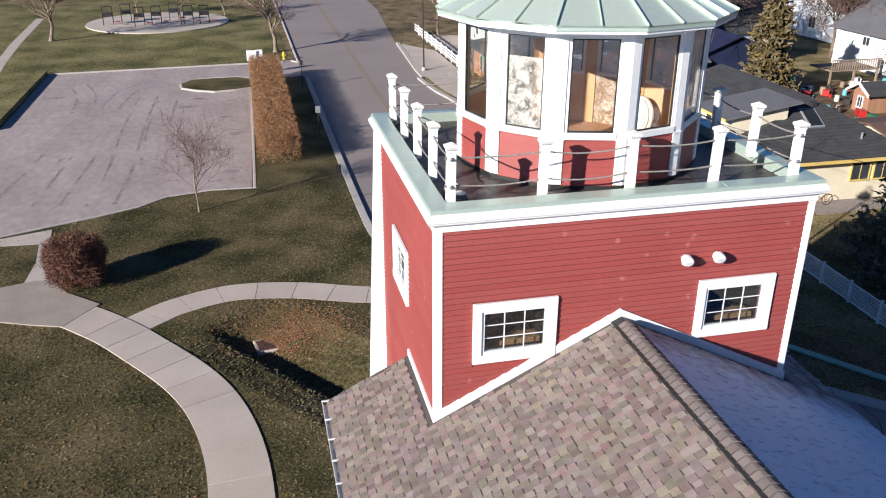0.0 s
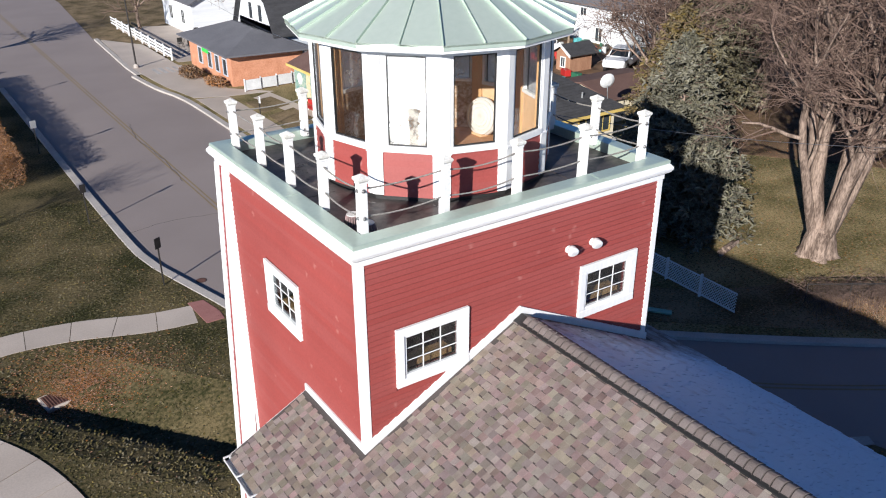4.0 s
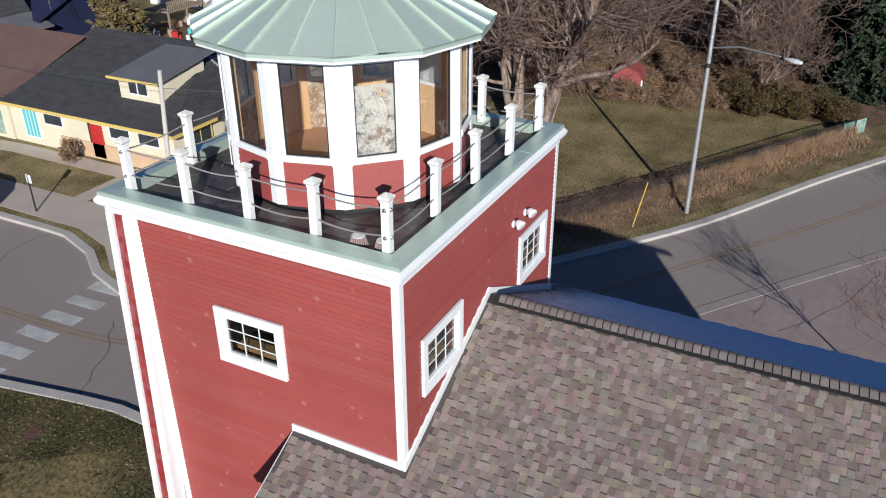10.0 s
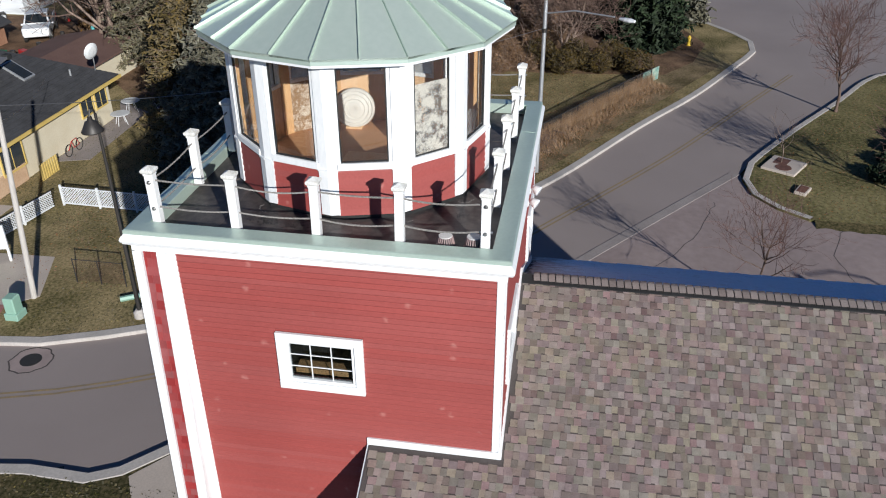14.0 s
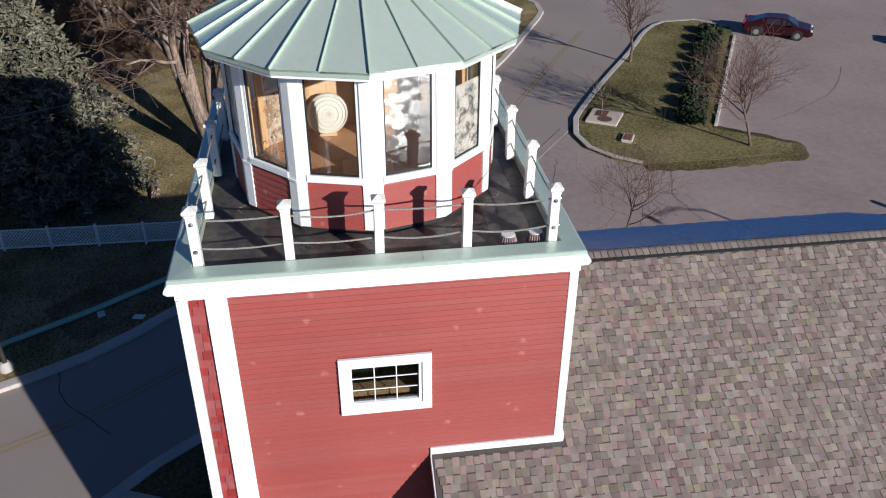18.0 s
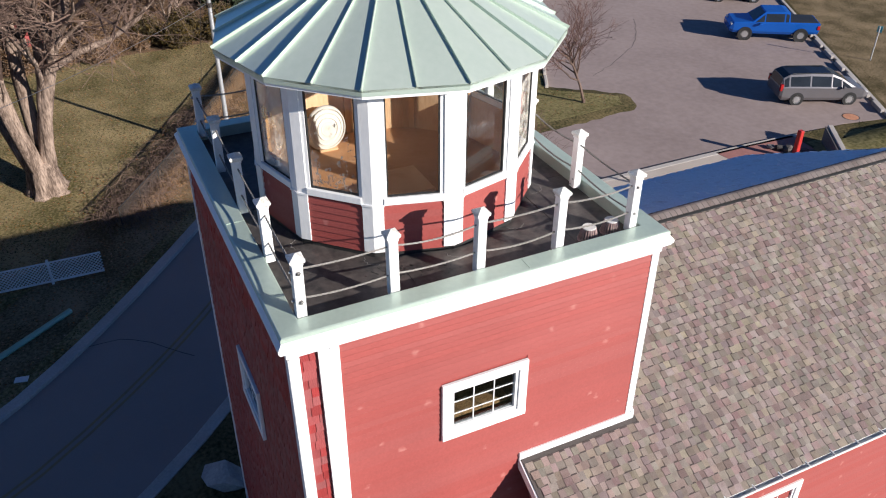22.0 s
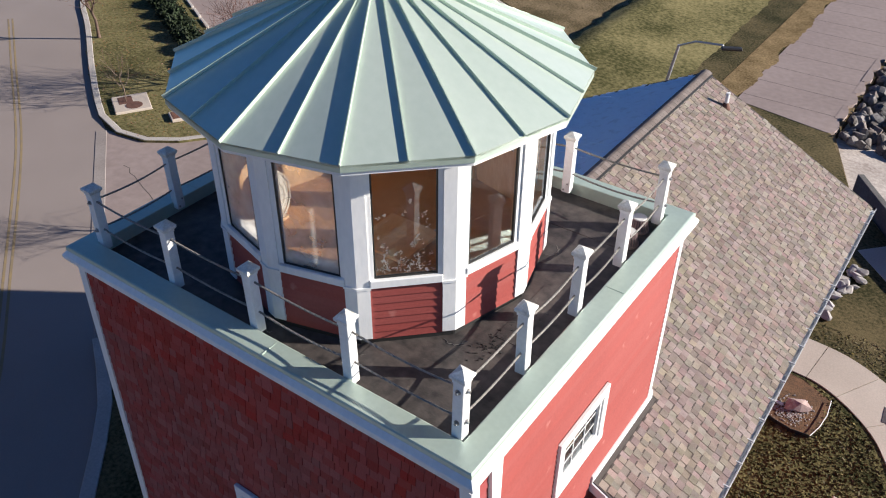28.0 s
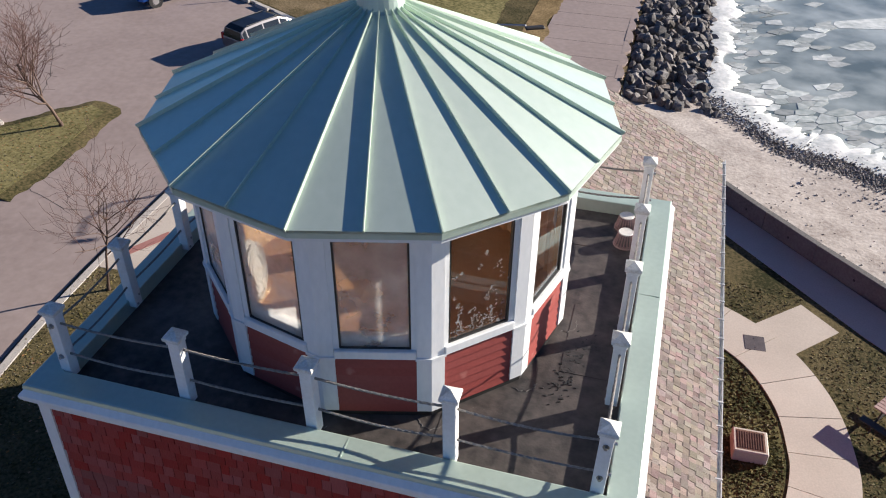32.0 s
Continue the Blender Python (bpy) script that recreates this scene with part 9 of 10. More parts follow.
# ---- vehicles ----
def car(x, y, heading, paint, label, kind="van", name="car", z=-0.125):
    """kind: van, sedan, suv or pickup; x forward."""
    L, W, wb = {"van": (5.1, 1.98, 3.03), "sedan": (4.9, 1.85, 2.85), "suv": (4.6, 1.85, 2.65), "pickup": (5.9, 2.03, 3.68)}[kind]
    st = {
        "van": [(-2.55, .45, .8, .98, .9), (-2.4, .3, 1.0, 1.52, .72), (-2.05, .28, 1.02, 1.69, .68), (-0.85, .26, 1.0, 1.74, .68), (0.35, .26, .98, 1.71, .68), (0.95, .26, .97, 1.48, .70), (1.75, .28, .98, 1.03, .82), (2.25, .3, .88, .92, .82), (2.55, .42, .66, .70, .70)],
        "sedan": [(-2.45, .45, .8, .86, .78), (-2.3, .3, .95, 1.02, .80), (-1.75, .28, .97, 1.06, .80), (-0.9, .26, .95, 1.40, .66), (0.2, .26, .93, 1.45, .68), (0.55, .26, .93, 1.40, .68), (1.35, .26, .92, .98, .84), (2.2, .3, .8, .84, .80), (2.45, .42, .62, .66, .72)],
        "suv": [(-2.3, .5, .9, 1.0, .82), (-2.25, .35, 1.02, 1.58, .70), (-1.6, .32, 1.02, 1.66, .72), (0.2, .3, 1.0, 1.66, .74), (0.6, .3, 1.0, 1.56, .74), (1.25, .3, 1.0, 1.06, .84), (2.1, .34, .92, .96, .82), (2.3, .45, .7, .75, .74)],
        "pickup": [(-2.95, .6, 1.2, 1.24, .94), (-2.9, .5, 1.22, 1.27, .94), (-0.95, .45, 1.22, 1.27, .94), (-0.9, .45, 1.22, 1.88, .80), (-0.6, .45, 1.2, 1.92, .80), (0.7, .45, 1.18, 1.90, .80), (1.5, .45, 1.2, 1.26, .92), (2.7, .5, 1.15, 1.20, .92), (2.95, .6, .9, .95, .84)],
    }[kind]
    M = pose(x, y, z, 0, 0, heading)
    t = thing(name, label, "car", at=(x, y, z))
    t.rotation_euler = (0, 0, radians(heading))
    body = Mesh()
    ring_n = 8
    for sx, zb, zbelt, zt, wt in st:
        w = W / 2 * (0.93 if abs(sx) > L / 2 - 0.15 else 1.0)
        wt = min(wt, w) if zt - zbelt > 0.2 else min(wt + 0.05, w * 0.97)
        row = [(-w * 0.9, zb), (-w, zb + 0.18), (-w * 0.985, zbelt), (-wt, zt), (wt, zt), (w * 0.985, zbelt), (w, zb + 0.18), (w * 0.9, zb)]
        body.v += [tuple(M @ Vector((sx, a, c))) for a, c in row]
    for i in range(len(st) - 1):
        for k in range(ring_n):
            a, b = i * ring_n + k, i * ring_n + (k + 1) % ring_n
            body.f.append((a, a + ring_n, b + ring_n, b))
    body.f.append(tuple(range(ring_n)))
    body.f.append(tuple(range((len(st) - 1) * ring_n, len(st) * ring_n))[::-1])
    part("body", body, paint, t)
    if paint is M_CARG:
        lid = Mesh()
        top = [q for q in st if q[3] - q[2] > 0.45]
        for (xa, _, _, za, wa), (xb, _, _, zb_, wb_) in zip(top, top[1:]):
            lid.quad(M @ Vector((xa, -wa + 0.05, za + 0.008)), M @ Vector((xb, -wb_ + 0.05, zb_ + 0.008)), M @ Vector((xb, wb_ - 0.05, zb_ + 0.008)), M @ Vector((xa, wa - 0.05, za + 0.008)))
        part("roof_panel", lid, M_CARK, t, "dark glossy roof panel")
    # glazing
    for i in range(len(st) - 1):
        (x0, _, b0, t0, w0), (x1, _, b1, t1, w1) = st[i], st[i + 1]
        h0, h1 = t0 - b0, t1 - b1
        if max(h0, h1) < 0.3:
            continue
        if min(h0, h1) > 0.3:
            for s in (-1, 1):
                q = []
                for xx, bb, tt, ww in ((x0 + 0.05, b0, t0, w0), (x1 - 0.05, b1, t1, w1)):
                    for f in (0.12, 0.84):
                        yy = (W / 2 * 0.985 + (min(ww, W / 2) - W / 2 * 0.985) * f) * s
                        q.append(M @ Vector((xx, yy + 0.012 * s, bb + (tt - bb) * f)))
                part("side_window", Mesh().add([q[0], q[2], q[3], q[1]], [(0, 1, 2, 3)] if s < 0 else [(3, 2, 1, 0)]), M_CARGL, t)
        else:
            f0, f1 = (0.1, 0.92)
            q = []
            for f in (f0, f1):
                xx, tt, ww = x0 + (x1 - x0) * f, t0 + (t1 - t0) * f, w0 + (w1 - w0) * f
                q += [M @ Vector((xx, -ww + 0.08, tt + 0.015)), M @ Vector((xx, ww - 0.08, tt + 0.015))]
            if x1 > 0 and h0 > 0.4:
                # quarter light behind the windscreen pillar
                for s in (-1, 1):
                    q3 = []
                    for xx, f in ((x0 + 0.04, 0.12), (x0 + 0.04, 0.8), (x0 + 0.78 * (x1 - x0), 0.12)):
                        k = (xx - x0) / (x1 - x0)
                        bb, tt, ww = b0 + (b1 - b0) * k, t0 + (t1 - t0) * k, min(w0, W / 2) * (1 - k) + min(w1 + 0.05, W / 2 * 0.97) * k
                        q3.append(M @ Vector((xx, (W / 2 * 0.985 + (ww - W / 2 * 0.985) * f + 0.014) * s, bb + (tt - bb) * f)))
                    part("quarter_window", Mesh().add(q3, [(0, 2, 1)] if s < 0 else [(0, 1, 2)]), M_CARGL, t)
            part("windscreen" if x1 > 0 else "rear_window", Mesh().add([q[0], q[1], q[3], q[2]], [(0, 1, 2, 3)]), M_CARGL, t)
    r = 0.34 if kind != "pickup" else 0.41
    for sx in (-1, 1):
        for sy in (-1, 1):
            cx, cy = sx * wb / 2 + (0.0 if kind != "pickup" else 0.05), sy * (W / 2 - 0.10)
            wm = M @ pose(cx, cy, r, 90)
            wheel = part("wheel", Mesh().lathe([(r * 0.62, -0.12), (r * 0.9, -0.12), (r, -0.08), (r, 0.08), (r * 0.9, 0.12), (r * 0.62, 0.12)], 22, m=wm), M_TYRE, t)
            part("rim", Mesh().lathe([(0.0, -0.125), (r * 0.2, -0.13), (r * 0.6, -0.118), (r * 0.66, -0.125), (r * 0.66, 0.125), (r * 0.6, 0.118), (r * 0.2, 0.13), (0.0, 0.125)], 16, m=wm), M_RIM, wheel)
            part("wheel_arch", Mesh().lathe([(0.0, -0.108), (r * 1.17, -0.135), (r * 1.17, 0.112), (0.0, 0.112)], 20, m=M @ pose(cx, cy, r + 0.02, 90)), M_GASKET, t)
    for s in (-1, 1):
        part("headlight", Mesh().box(L / 2 - 0.3, L / 2 - 0.06, s * (W / 2 - 0.42), s * (W / 2 - 0.06), 0.66 if kind != "pickup" else 0.92, 0.80 if kind != "pickup" else 1.12, 0.03, M), M_HEAD, t)
        part("tail_light", Mesh().box(-L / 2 - 0.012, -L / 2 + 0.16, s * (W / 2 - 0.22), s * (W / 2 - 0.03), 0.82, 1.08 if kind != "van" else 1.2, 0.02, M), M_TAIL, t)
        part("mirror", Mesh().box(0.82, 0.98, s * (W / 2 + 0.02), s * (W / 2 + 0.2), 1.0, 1.14, 0.03, M @ pose(0.1, 0, 0.08 if kind == "pickup" else 0)), paint, t)
    if kind == "pickup":
        part("bed_cover", Mesh().box(-2.85, -0.98, -0.88, 0.88, 1.26, 1.30, 0.02, M), M_GASKET, t)
    else:
        for s in (-1, 1):
            part("roof_rail", Mesh().tube([M @ Vector((-1.9, s * 0.62, 1.74 if kind == "van" else 1.66)), M @ Vector((0.3, s * 0.62, 1.75 if kind == "van" else 1.7))], 0.02, 5), M_GASKET, t) if kind != "sedan" else None
    return t


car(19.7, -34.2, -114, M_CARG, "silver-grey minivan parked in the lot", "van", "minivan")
car(29.1, -39.7, 59, M_CARB, "bright blue pickup truck parked in the lot", "pickup", "pickup_truck")
car(43.2, -32.5, -120, M_CARM, "dark maroon sedan parked in the lot", "sedan", "sedan")
car(36.9, -43.6, -120, M_CARK, "black hatchback parked in the lot", "suv", "hatchback")
car(41.8, -46.4, -120, M_CARK, "black sedan parked in the lot", "sedan", "sedan")
car(10.1, 32.0, 90, M_CARW, "white minivan parked at the kerb", "van", "minivan")
car(22.0, 49.6, 185, M_CARM, "dark red hatchback beside the shop", "suv", "hatchback", z=0.0)
car(46.9, 39.6, 207, M_CARW, "white pickup truck behind the cream house", "pickup", "pickup_truck", z=0.0)
car(56.5, 13.5, 15, M_CARW, "white car parked behind the trees", "suv", "hatchback", z=0.0)

# ---- poles, lamps, fences, signs ----
def pole(x, y, h, r, label, mat, lean=(0, 0), name="utility_pole"):
    t = thing(name, label, "pole", at=(x, y, 0))
    part("shaft", Mesh().tube([(x, y, -0.2), (x + lean[0] * 0.5, y + lean[1] * 0.5, h / 2), (x + lean[0], y + lean[1], h)], [r, r * 0.9, r * 0.75], 12), mat, t)
    return t


up1 = pole(26.5, -1.9, 10.45, 0.115, "grey utility pole with a street light arm", M_GALV)
part("lamp_arm", Mesh().tube([(26.5, -1.9, 8.3), (25.6, -3.3, 8.7), (24.5, -5.1, 8.75)], 0.035, 8), M_GALV, up1)
part("lamp_head", Mesh().lathe([(0.0, -0.42), (0.09, -0.38), (0.16, -0.1), (0.17, 0.15), (0.1, 0.38), (0.0, 0.42)], 14, m=pose(24.15, -5.65, 8.72, 90, 0, -32) @ Matrix.Diagonal((1, 0.6, 1, 1))), M_GUTTER, up1)
part("collar", Mesh().tube([(26.5, -1.9, 7.4), (26.5, -1.9, 7.6)], 0.135, 12), M_IRON, up1)
pole(11.1, 17.2, 8.95, 0.115, "pale weathered wooden utility pole", M_POLEW, (-0.2, -1.0))
guy = thing("guy_wire_guard", "yellow guy wire guard beside the pole", "guy wire", at=(23.6, 0.3, 0))
part("guard", Mesh().tube([(23.8, 0.08, 0), (24.3, -0.3, 2.2)], 0.022, 6), M_YELP, guy)
part("wire", Mesh().tube([(24.3, -0.3, 2.2), (26.4, -1.8, 9.6)], 0.009, 4), M_IRON, guy)


def cable(a, b, sag, label="thin overhead cable between poles"):
    a, b = Vector(a), Vector(b)
    pts = [a.lerp(b, k / 16) - Vector((0, 0, sag * 4 * (k / 16) * (1 - k / 16))) for k in range(17)]
    single("overhead_cable", Mesh().tube(pts, 0.012, 4), M_STEEL, label, "cable", "overhead cables")


cable((26.5, -1.9, 7.6), (10.95, 16.4, 8.2), 0.8)
cable((26.5, -1.9, 9.9), (62, -14, 9.5), 0.6)
cable((26.5, -1.9, 8.9), (60, 6, 7.5), 0.8)
cable((10.95, 16.4, 7.6), (24.5, 24.0, 4.4), 0.3)
cable((10.95, 16.4, 8.3), (13, 60, 8.6), 0.9)
pl = thing("street_lamp", "dark iron street lamp with a bell shade at the kerb", "street lamp", at=(10.55, 12.3, 0))
part("pole", Mesh().tube([(10.55, 12.3, 0.2), (10.5, 12.28, 3.5), (10.45, 12.25, 8.35)], [0.085, 0.07, 0.05], 10), M_IRON, pl)
part("base", Mesh().lathe([(0.0, -0.05), (0.24, -0.05), (0.24, 0.22), (0.13, 0.34), (0.0, 0.34)], 16, (10.55, 12.3, 0)), M_KERB, pl, "round concrete footing")
part("arm", Mesh().tube([(10.45, 12.25, 8.3), (10.3, 12.2, 8.62), (10.05, 12.17, 8.64), (9.96, 12.16, 8.42)], 0.035, 8), M_IRON, pl)
part("shade", Mesh().lathe([(0.0, 0.45), (0.07, 0.45), (0.09, 0.32), (0.2, 0.26), (0.27, 0.1), (0.36, -0.05), (0.36, -0.09), (0.3, -0.08), (0.0, 0.0)], 20, (9.96, 12.16, 7.98)), M_IRON, pl, smooth=True)
copy_thing(pl, pose(10.75, 65.0, 0, 0, 0, 0))
hs = thing("promenade_lamp", "grey steel lamp post with a long arm by the promenade", "street lamp", at=(5.6, -25.6, 0))
part("pole", Mesh().tube([(5.3, -25.4, 0), (5.25, -25.4, 3), (4.75, -25.1, 5.75)], [0.09, 0.08, 0.06], 10), M_GALV, hs)
part("arm", Mesh().tube([(4.75, -25.1, 5.72), (3.9, -24.6, 6.25), (2.6, -23.95, 6.6)], 0.04, 8), M_GALV, hs)
part("lamp_head", Mesh().box(-0.4, 0.4, -0.14, 0.14, -0.05, 0.06, 0.04, pose(2.2, -23.75, 6.62, 0, 0, 28)), M_IRON, hs)


def sign(x, y, h, label, board=None, a=0, bw=0.35, bh=0.5, mat=None, back=None):
    t = thing("road_sign", label, "sign", at=(x, y, 0))
    part("post", Mesh().box(x - 0.03, x + 0.03, y - 0.03, y + 0.03, 0, h), M_IRON if mat is None else mat, t)
    if board:
        part("board", Mesh().box(-bw / 2, bw / 2, -0.012, 0.012, h - bh, h, 0.004, pose(x, y - 0.045, 0.02, 0, 0, a)), board, t)


sign(-0.4, 21.3, 2.3, "dark road sign post seen from behind", M_IRON, 30)
sign(-1.5, 30.3, 2.2, "dark road sign post beside the kerb", M_IRON, 10, 0.3, 0.45)
sign(-1.4, 44, 2.2, "small grey road sign beside the hedge", M_GALV, 5, 0.35, 0.5)
sign(-1.4, 60, 2.4, "dark road sign post near the lot entrance", M_IRON, 0, 0.3, 0.4)
sign(-5.6, 67, 2.2, "white notice board at the lot entrance", M_WHITE, 0, 0.9, 1.0)
sign(-4.9, 67.2, 2.2, "white notice board at the lot entrance", M_WHITE, 0, 0.7, 1.0)
sign(12.5, 40.5, 2.4, "white parking sign on a thin post", M_WHITE, -90, 0.35, 0.45)
sign(11.9, 27.5, 2.0, "small blue and white parking sign", M_HWHITE, -90, 0.35, 0.45)
sign(22.5, -41.9, 2.2, "thin grey sign post beside the lot", M_TEAL, 30, 0.3, 0.4, M_GALV)
ls = thing("lawn_sign", "white frame lawn sign with a green panel", "sign", at=(13.2, 20.6, 0))
lm_ = pose(13.4, 20.6, 0, 0, 0, -75)
for u in (-0.75, 0.75):
    part("leg", Mesh().box(u - 0.05, u + 0.05, -0.05, 0.05, 0, 1.75, 0.01, lm_), M_WHITE, ls)
part("panel", Mesh().box(-0.7, 0.7, -0.03, 0.03, 0.6, 1.65, 0.01, lm_), M_WHITE, ls)
part("green_panel", Mesh().box(-0.45, 0.4, -0.045, -0.03, 0.85, 1.4, 0.005, lm_), M_GREENP, ls, "bright green printed panel")
for k in range(3):
    part("text_bar", Mesh().box(-0.35, 0.3, -0.05, -0.045, 0.95 + 0.15 * k, 1.0 + 0.15 * k, 0, lm_), M_YEW, ls)
cab = thing("utility_cabinet", "pale green utility cabinet at the kerb", "utility box", at=(9.75, 17.1, 0))
part("body", Mesh().box(9.5, 10.0, 16.85, 17.3, 0.0, 0.95, 0.04), M_GREENBOX, cab)
part("base", Mesh().box(9.44, 10.06, 16.79, 17.36, -0.05, 0.28, 0.03), M_GREENBOX, cab)
for x, y in ((-2.3, 73.6), (51.9, -11.85)):
    hy = thing("fire_hydrant", "bright yellow fire hydrant on the verge", "fire hydrant", at=(x, y, 0))
    part("barrel", Mesh().lathe([(0.0, 0), (0.17, 0), (0.17, 0.06), (0.12, 0.08), (0.12, 0.55), (0.16, 0.58), (0.15, 0.66), (0.06, 0.78), (0.0, 0.8)], 14, (x, y, 0)), M_YELP, hy)
    part("nozzle", Mesh().tube([(x - 0.22, y, 0.42), (x + 0.22, y, 0.42)], 0.07, 10), M_YELP, hy)
# white lattice fence
def lattice(a, b, n, h, label):
    a, b = Vector((*a, 0)), Vector((*b, 0))
    t = thing("lattice_fence", label, "fence", at=tuple(a))
    d = b - a
    ang = math.degrees(math.atan2(d.y, d.x))
    ln_ = d.length / n
    for k in range(n):
        p = a + d * (k / n)
        m = pose(p.x, p.y, 0, 0, 0, ang)
        part("post", Mesh().box(-0.05, 0.05, -0.05, 0.05, 0, h + 0.1, 0.01, m), M_GUTTER, t)
        part("rail", Mesh().box(0.05, ln_ - 0.05, -0.03, 0.03, h - 0.05, h, 0.005, m), M_GUTTER, t)
        part("rail", Mesh().box(0.05, ln_ - 0.05, -0.03, 0.03, 0.1, 0.16, 0.005, m), M_GUTTER, t)
        lt = Mesh()
        s = 0.14
        q = int((ln_ + h) / s)
        for i in range(q):
            for sg in (1, -1):
                u0 = i * s - h if sg > 0 else i * s
                pts = []
                x0_, z0_ = u0, 0.14
                x1_, z1_ = u0 + sg * (h - 0.18), h - 0.04
                for xx, zz, ox, oz in ((x0_, z0_, x1_, z1_), (x1_, z1_, x0_, z0_)):
                    cx_ = min(max(xx, 0.05), ln_ - 0.05)
                    f = 0 if ox == xx else (cx_ - xx) / (ox - xx)
                    pts.append(Vector((cx_, 0.008 * sg, zz + (oz - zz) * f)))
                if (pts[0] - pts[1]).length > 0.05:
                    dd = (pts[1] - pts[0]).normalized() * 0.018
                    pr = Vector((-dd.z, 0, dd.x))
                    lt.add([m @ (pts[0] + pr), m @ (pts[1] + pr), m @ (pts[1] - pr), m @ (pts[0] - pr)], [(0, 1, 2, 3)])
        part("lattice", lt, M_GUTTER, t)


lattice((18.9, 20.6), (18.4, 5.0), 8, 1.0, "white diagonal lattice fence along the side garden")
lattice((14.8, 21.6), (18.6, 20.9), 2, 0.9, "short white lattice fence before the side garden")
# dark edging in the shade
single("garden_edging", Mesh().tube([(11.4, 13.6, 0.1), (13.4, 10.3, 0.14), (16.2, 6.5, 0.12)], 0.11, 6), M_GREENBOX, "long green garden edging roll in the shade", "edging")
# wire fence with posts along the lawn
wf = thing("chain_link_fence", "rusty chain-link fence with thin posts along the lawn", "fence", at=(21.6, 3.95, 0))
fl_ = [FENCE[i] for i in range(0, 300, 23)]
for k, (x, y) in enumerate(fl_):
    part("post", Mesh().tube([(x, y, -0.1), (x + 0.02, y, 1.0)], 0.026, 6), M_IRON, wf)
part("top_rail", Mesh().tube([(x, y, 0.97) for x, y in fl_], 0.026, 6), M_IRON, wf)
for (x0, y0), (x1, y1) in zip(fl_, fl_[1:]):
    mesh = Mesh()
    span = math.hypot(x1 - x0, y1 - y0)
    steps = int(span / 0.09)
    for k in range(-10, steps + 1):
        for sg in (1, -1):
            f0 = k * 0.09 if sg > 0 else k * 0.09 + 0.9
            f1 = f0 + sg * 0.9
            lo, hi = sorted((min(max(f0, 0), span), min(max(f1, 0), span)))
            if hi - lo < 0.03:
                continue
            mesh.tube([(x0 + (x1 - x0) * f / span, y0 + (y1 - y0) * f / span, 0.05 + (f - f0) * sg) for f in (lo, hi)], 0.0036, 3, caps=False)
    tagged(part("wire_mesh", mesh, M_IRON, wf), kind="stuff")
for x, y in ((41.9, -8.2), (42.9, -8.8)):
    single("leaning_board", Mesh().box(-0.5, 0.5, -0.03, 0.03, 0, 0.9, 0.01, pose(x, y, 0, 0, 0, -32)), M_TEALM, "faded teal board leaning on the fence", "board")
# garden things by the cream house
flat("side_patio", [(23.6, 24.15), (31.0, 24.15), (33.2, 25.4), (31.6, 22.6), (24.2, 22.3)], -0.1, 0.014, M_GUTS, "grey concrete patio strip beside the cream house", "patio")
for x, y in ((29.4, 23.2), (31.6, 23.7)):
    tb_ = thing("patio_table", "round white metal patio table on the grass", "table", at=(x, y, 0))
    part("tabletop", Mesh().lathe([(0, 0.68), (0.55, 0.68), (0.57, 0.70), (0.55, 0.72), (0, 0.72)], 22, (x, y, 0)), M_GUTTER, tb_)
    for k in range(4):
        a = k * math.pi / 2
        part("leg", Mesh().tube([(x + 0.4 * math.cos(a), y + 0.4 * math.sin(a), 0), (x + 0.2 * math.cos(a), y + 0.2 * math.sin(a), 0.68)], 0.02, 6), M_GUTTER, tb_)
bk = thing("picket_screen", "low yellow picket fence by the house wall", "fence", at=(21.8, 23.2, 0))
for k in range(8):
    part("picket", Mesh().box(21.2 + k * 0.2, 21.34 + k * 0.2, 23.2, 23.24, 0, 0.9, 0.01), M_YTRIM, bk)
bc = thing("bicycle", "dark bicycle leaning by the house", "bicycle", at=(24.9, 23.6, 0))
for dx in (0, 1.05):
    pts = [(24.4 + dx + 0.33 * math.cos(a * math.pi / 8), 23.6, 0.35 + 0.33 * math.sin(a * math.pi / 8)) for a in range(17)]
    part("wheel", Mesh().tube(pts, 0.022, 5), M_TYRE, bc)
part("frame", Mesh().tube([(24.4, 23.6, 0.35), (24.8, 23.6, 0.75), (25.25, 23.6, 0.78), (25.45, 23.6, 0.35), (24.95, 23.6, 0.32), (24.8, 23.6, 0.75)], 0.02, 5), M_REDP, bc)
fc = thing("folding_chair", "blue folding garden chair with a pale frame on the shaded grass", "chair", at=(31.5, 21.7, 0))
part("seat", Mesh().box(31.25, 31.75, 21.5, 21.95, 0.40, 0.43, 0.01), M_BLUED, fc)
part("backrest", Mesh().box(31.25, 31.75, 21.95, 21.99, 0.5, 0.95, 0.01), M_BLUED, fc)
for x in (31.23, 31.77):
    part("leg", Mesh().tube([(x, 21.5, 0), (x, 21.97, 0.95)], 0.018, 6), M_GUTTER, fc)
    part("leg", Mesh().tube([(x, 22.0, 0), (x, 21.5, 0.42)], 0.018, 6), M_GUTTER, fc)
for x, y, a in ((13.45, 9.76, 20), (13.07, 8.32, 75)):
    single("litter_board", Mesh().box(-0.22, 0.22, -0.14, 0.14, 0.0, 0.03, 0.008, pose(x, y, 0.004, 0, 3, a)), M_GUTTER, "pale scrap board lying on the shaded verge", "litter")
cl = thing("chain_link_fence", "low rusty chain-link fence by the lamp post", "fence", at=(12.45, 15, 0))
for y in (13.9, 15.0, 16.1):
    part("post", Mesh().tube([(12.46, y, -0.05), (12.46, y, 1.15)], 0.025, 6), M_IRON, cl)
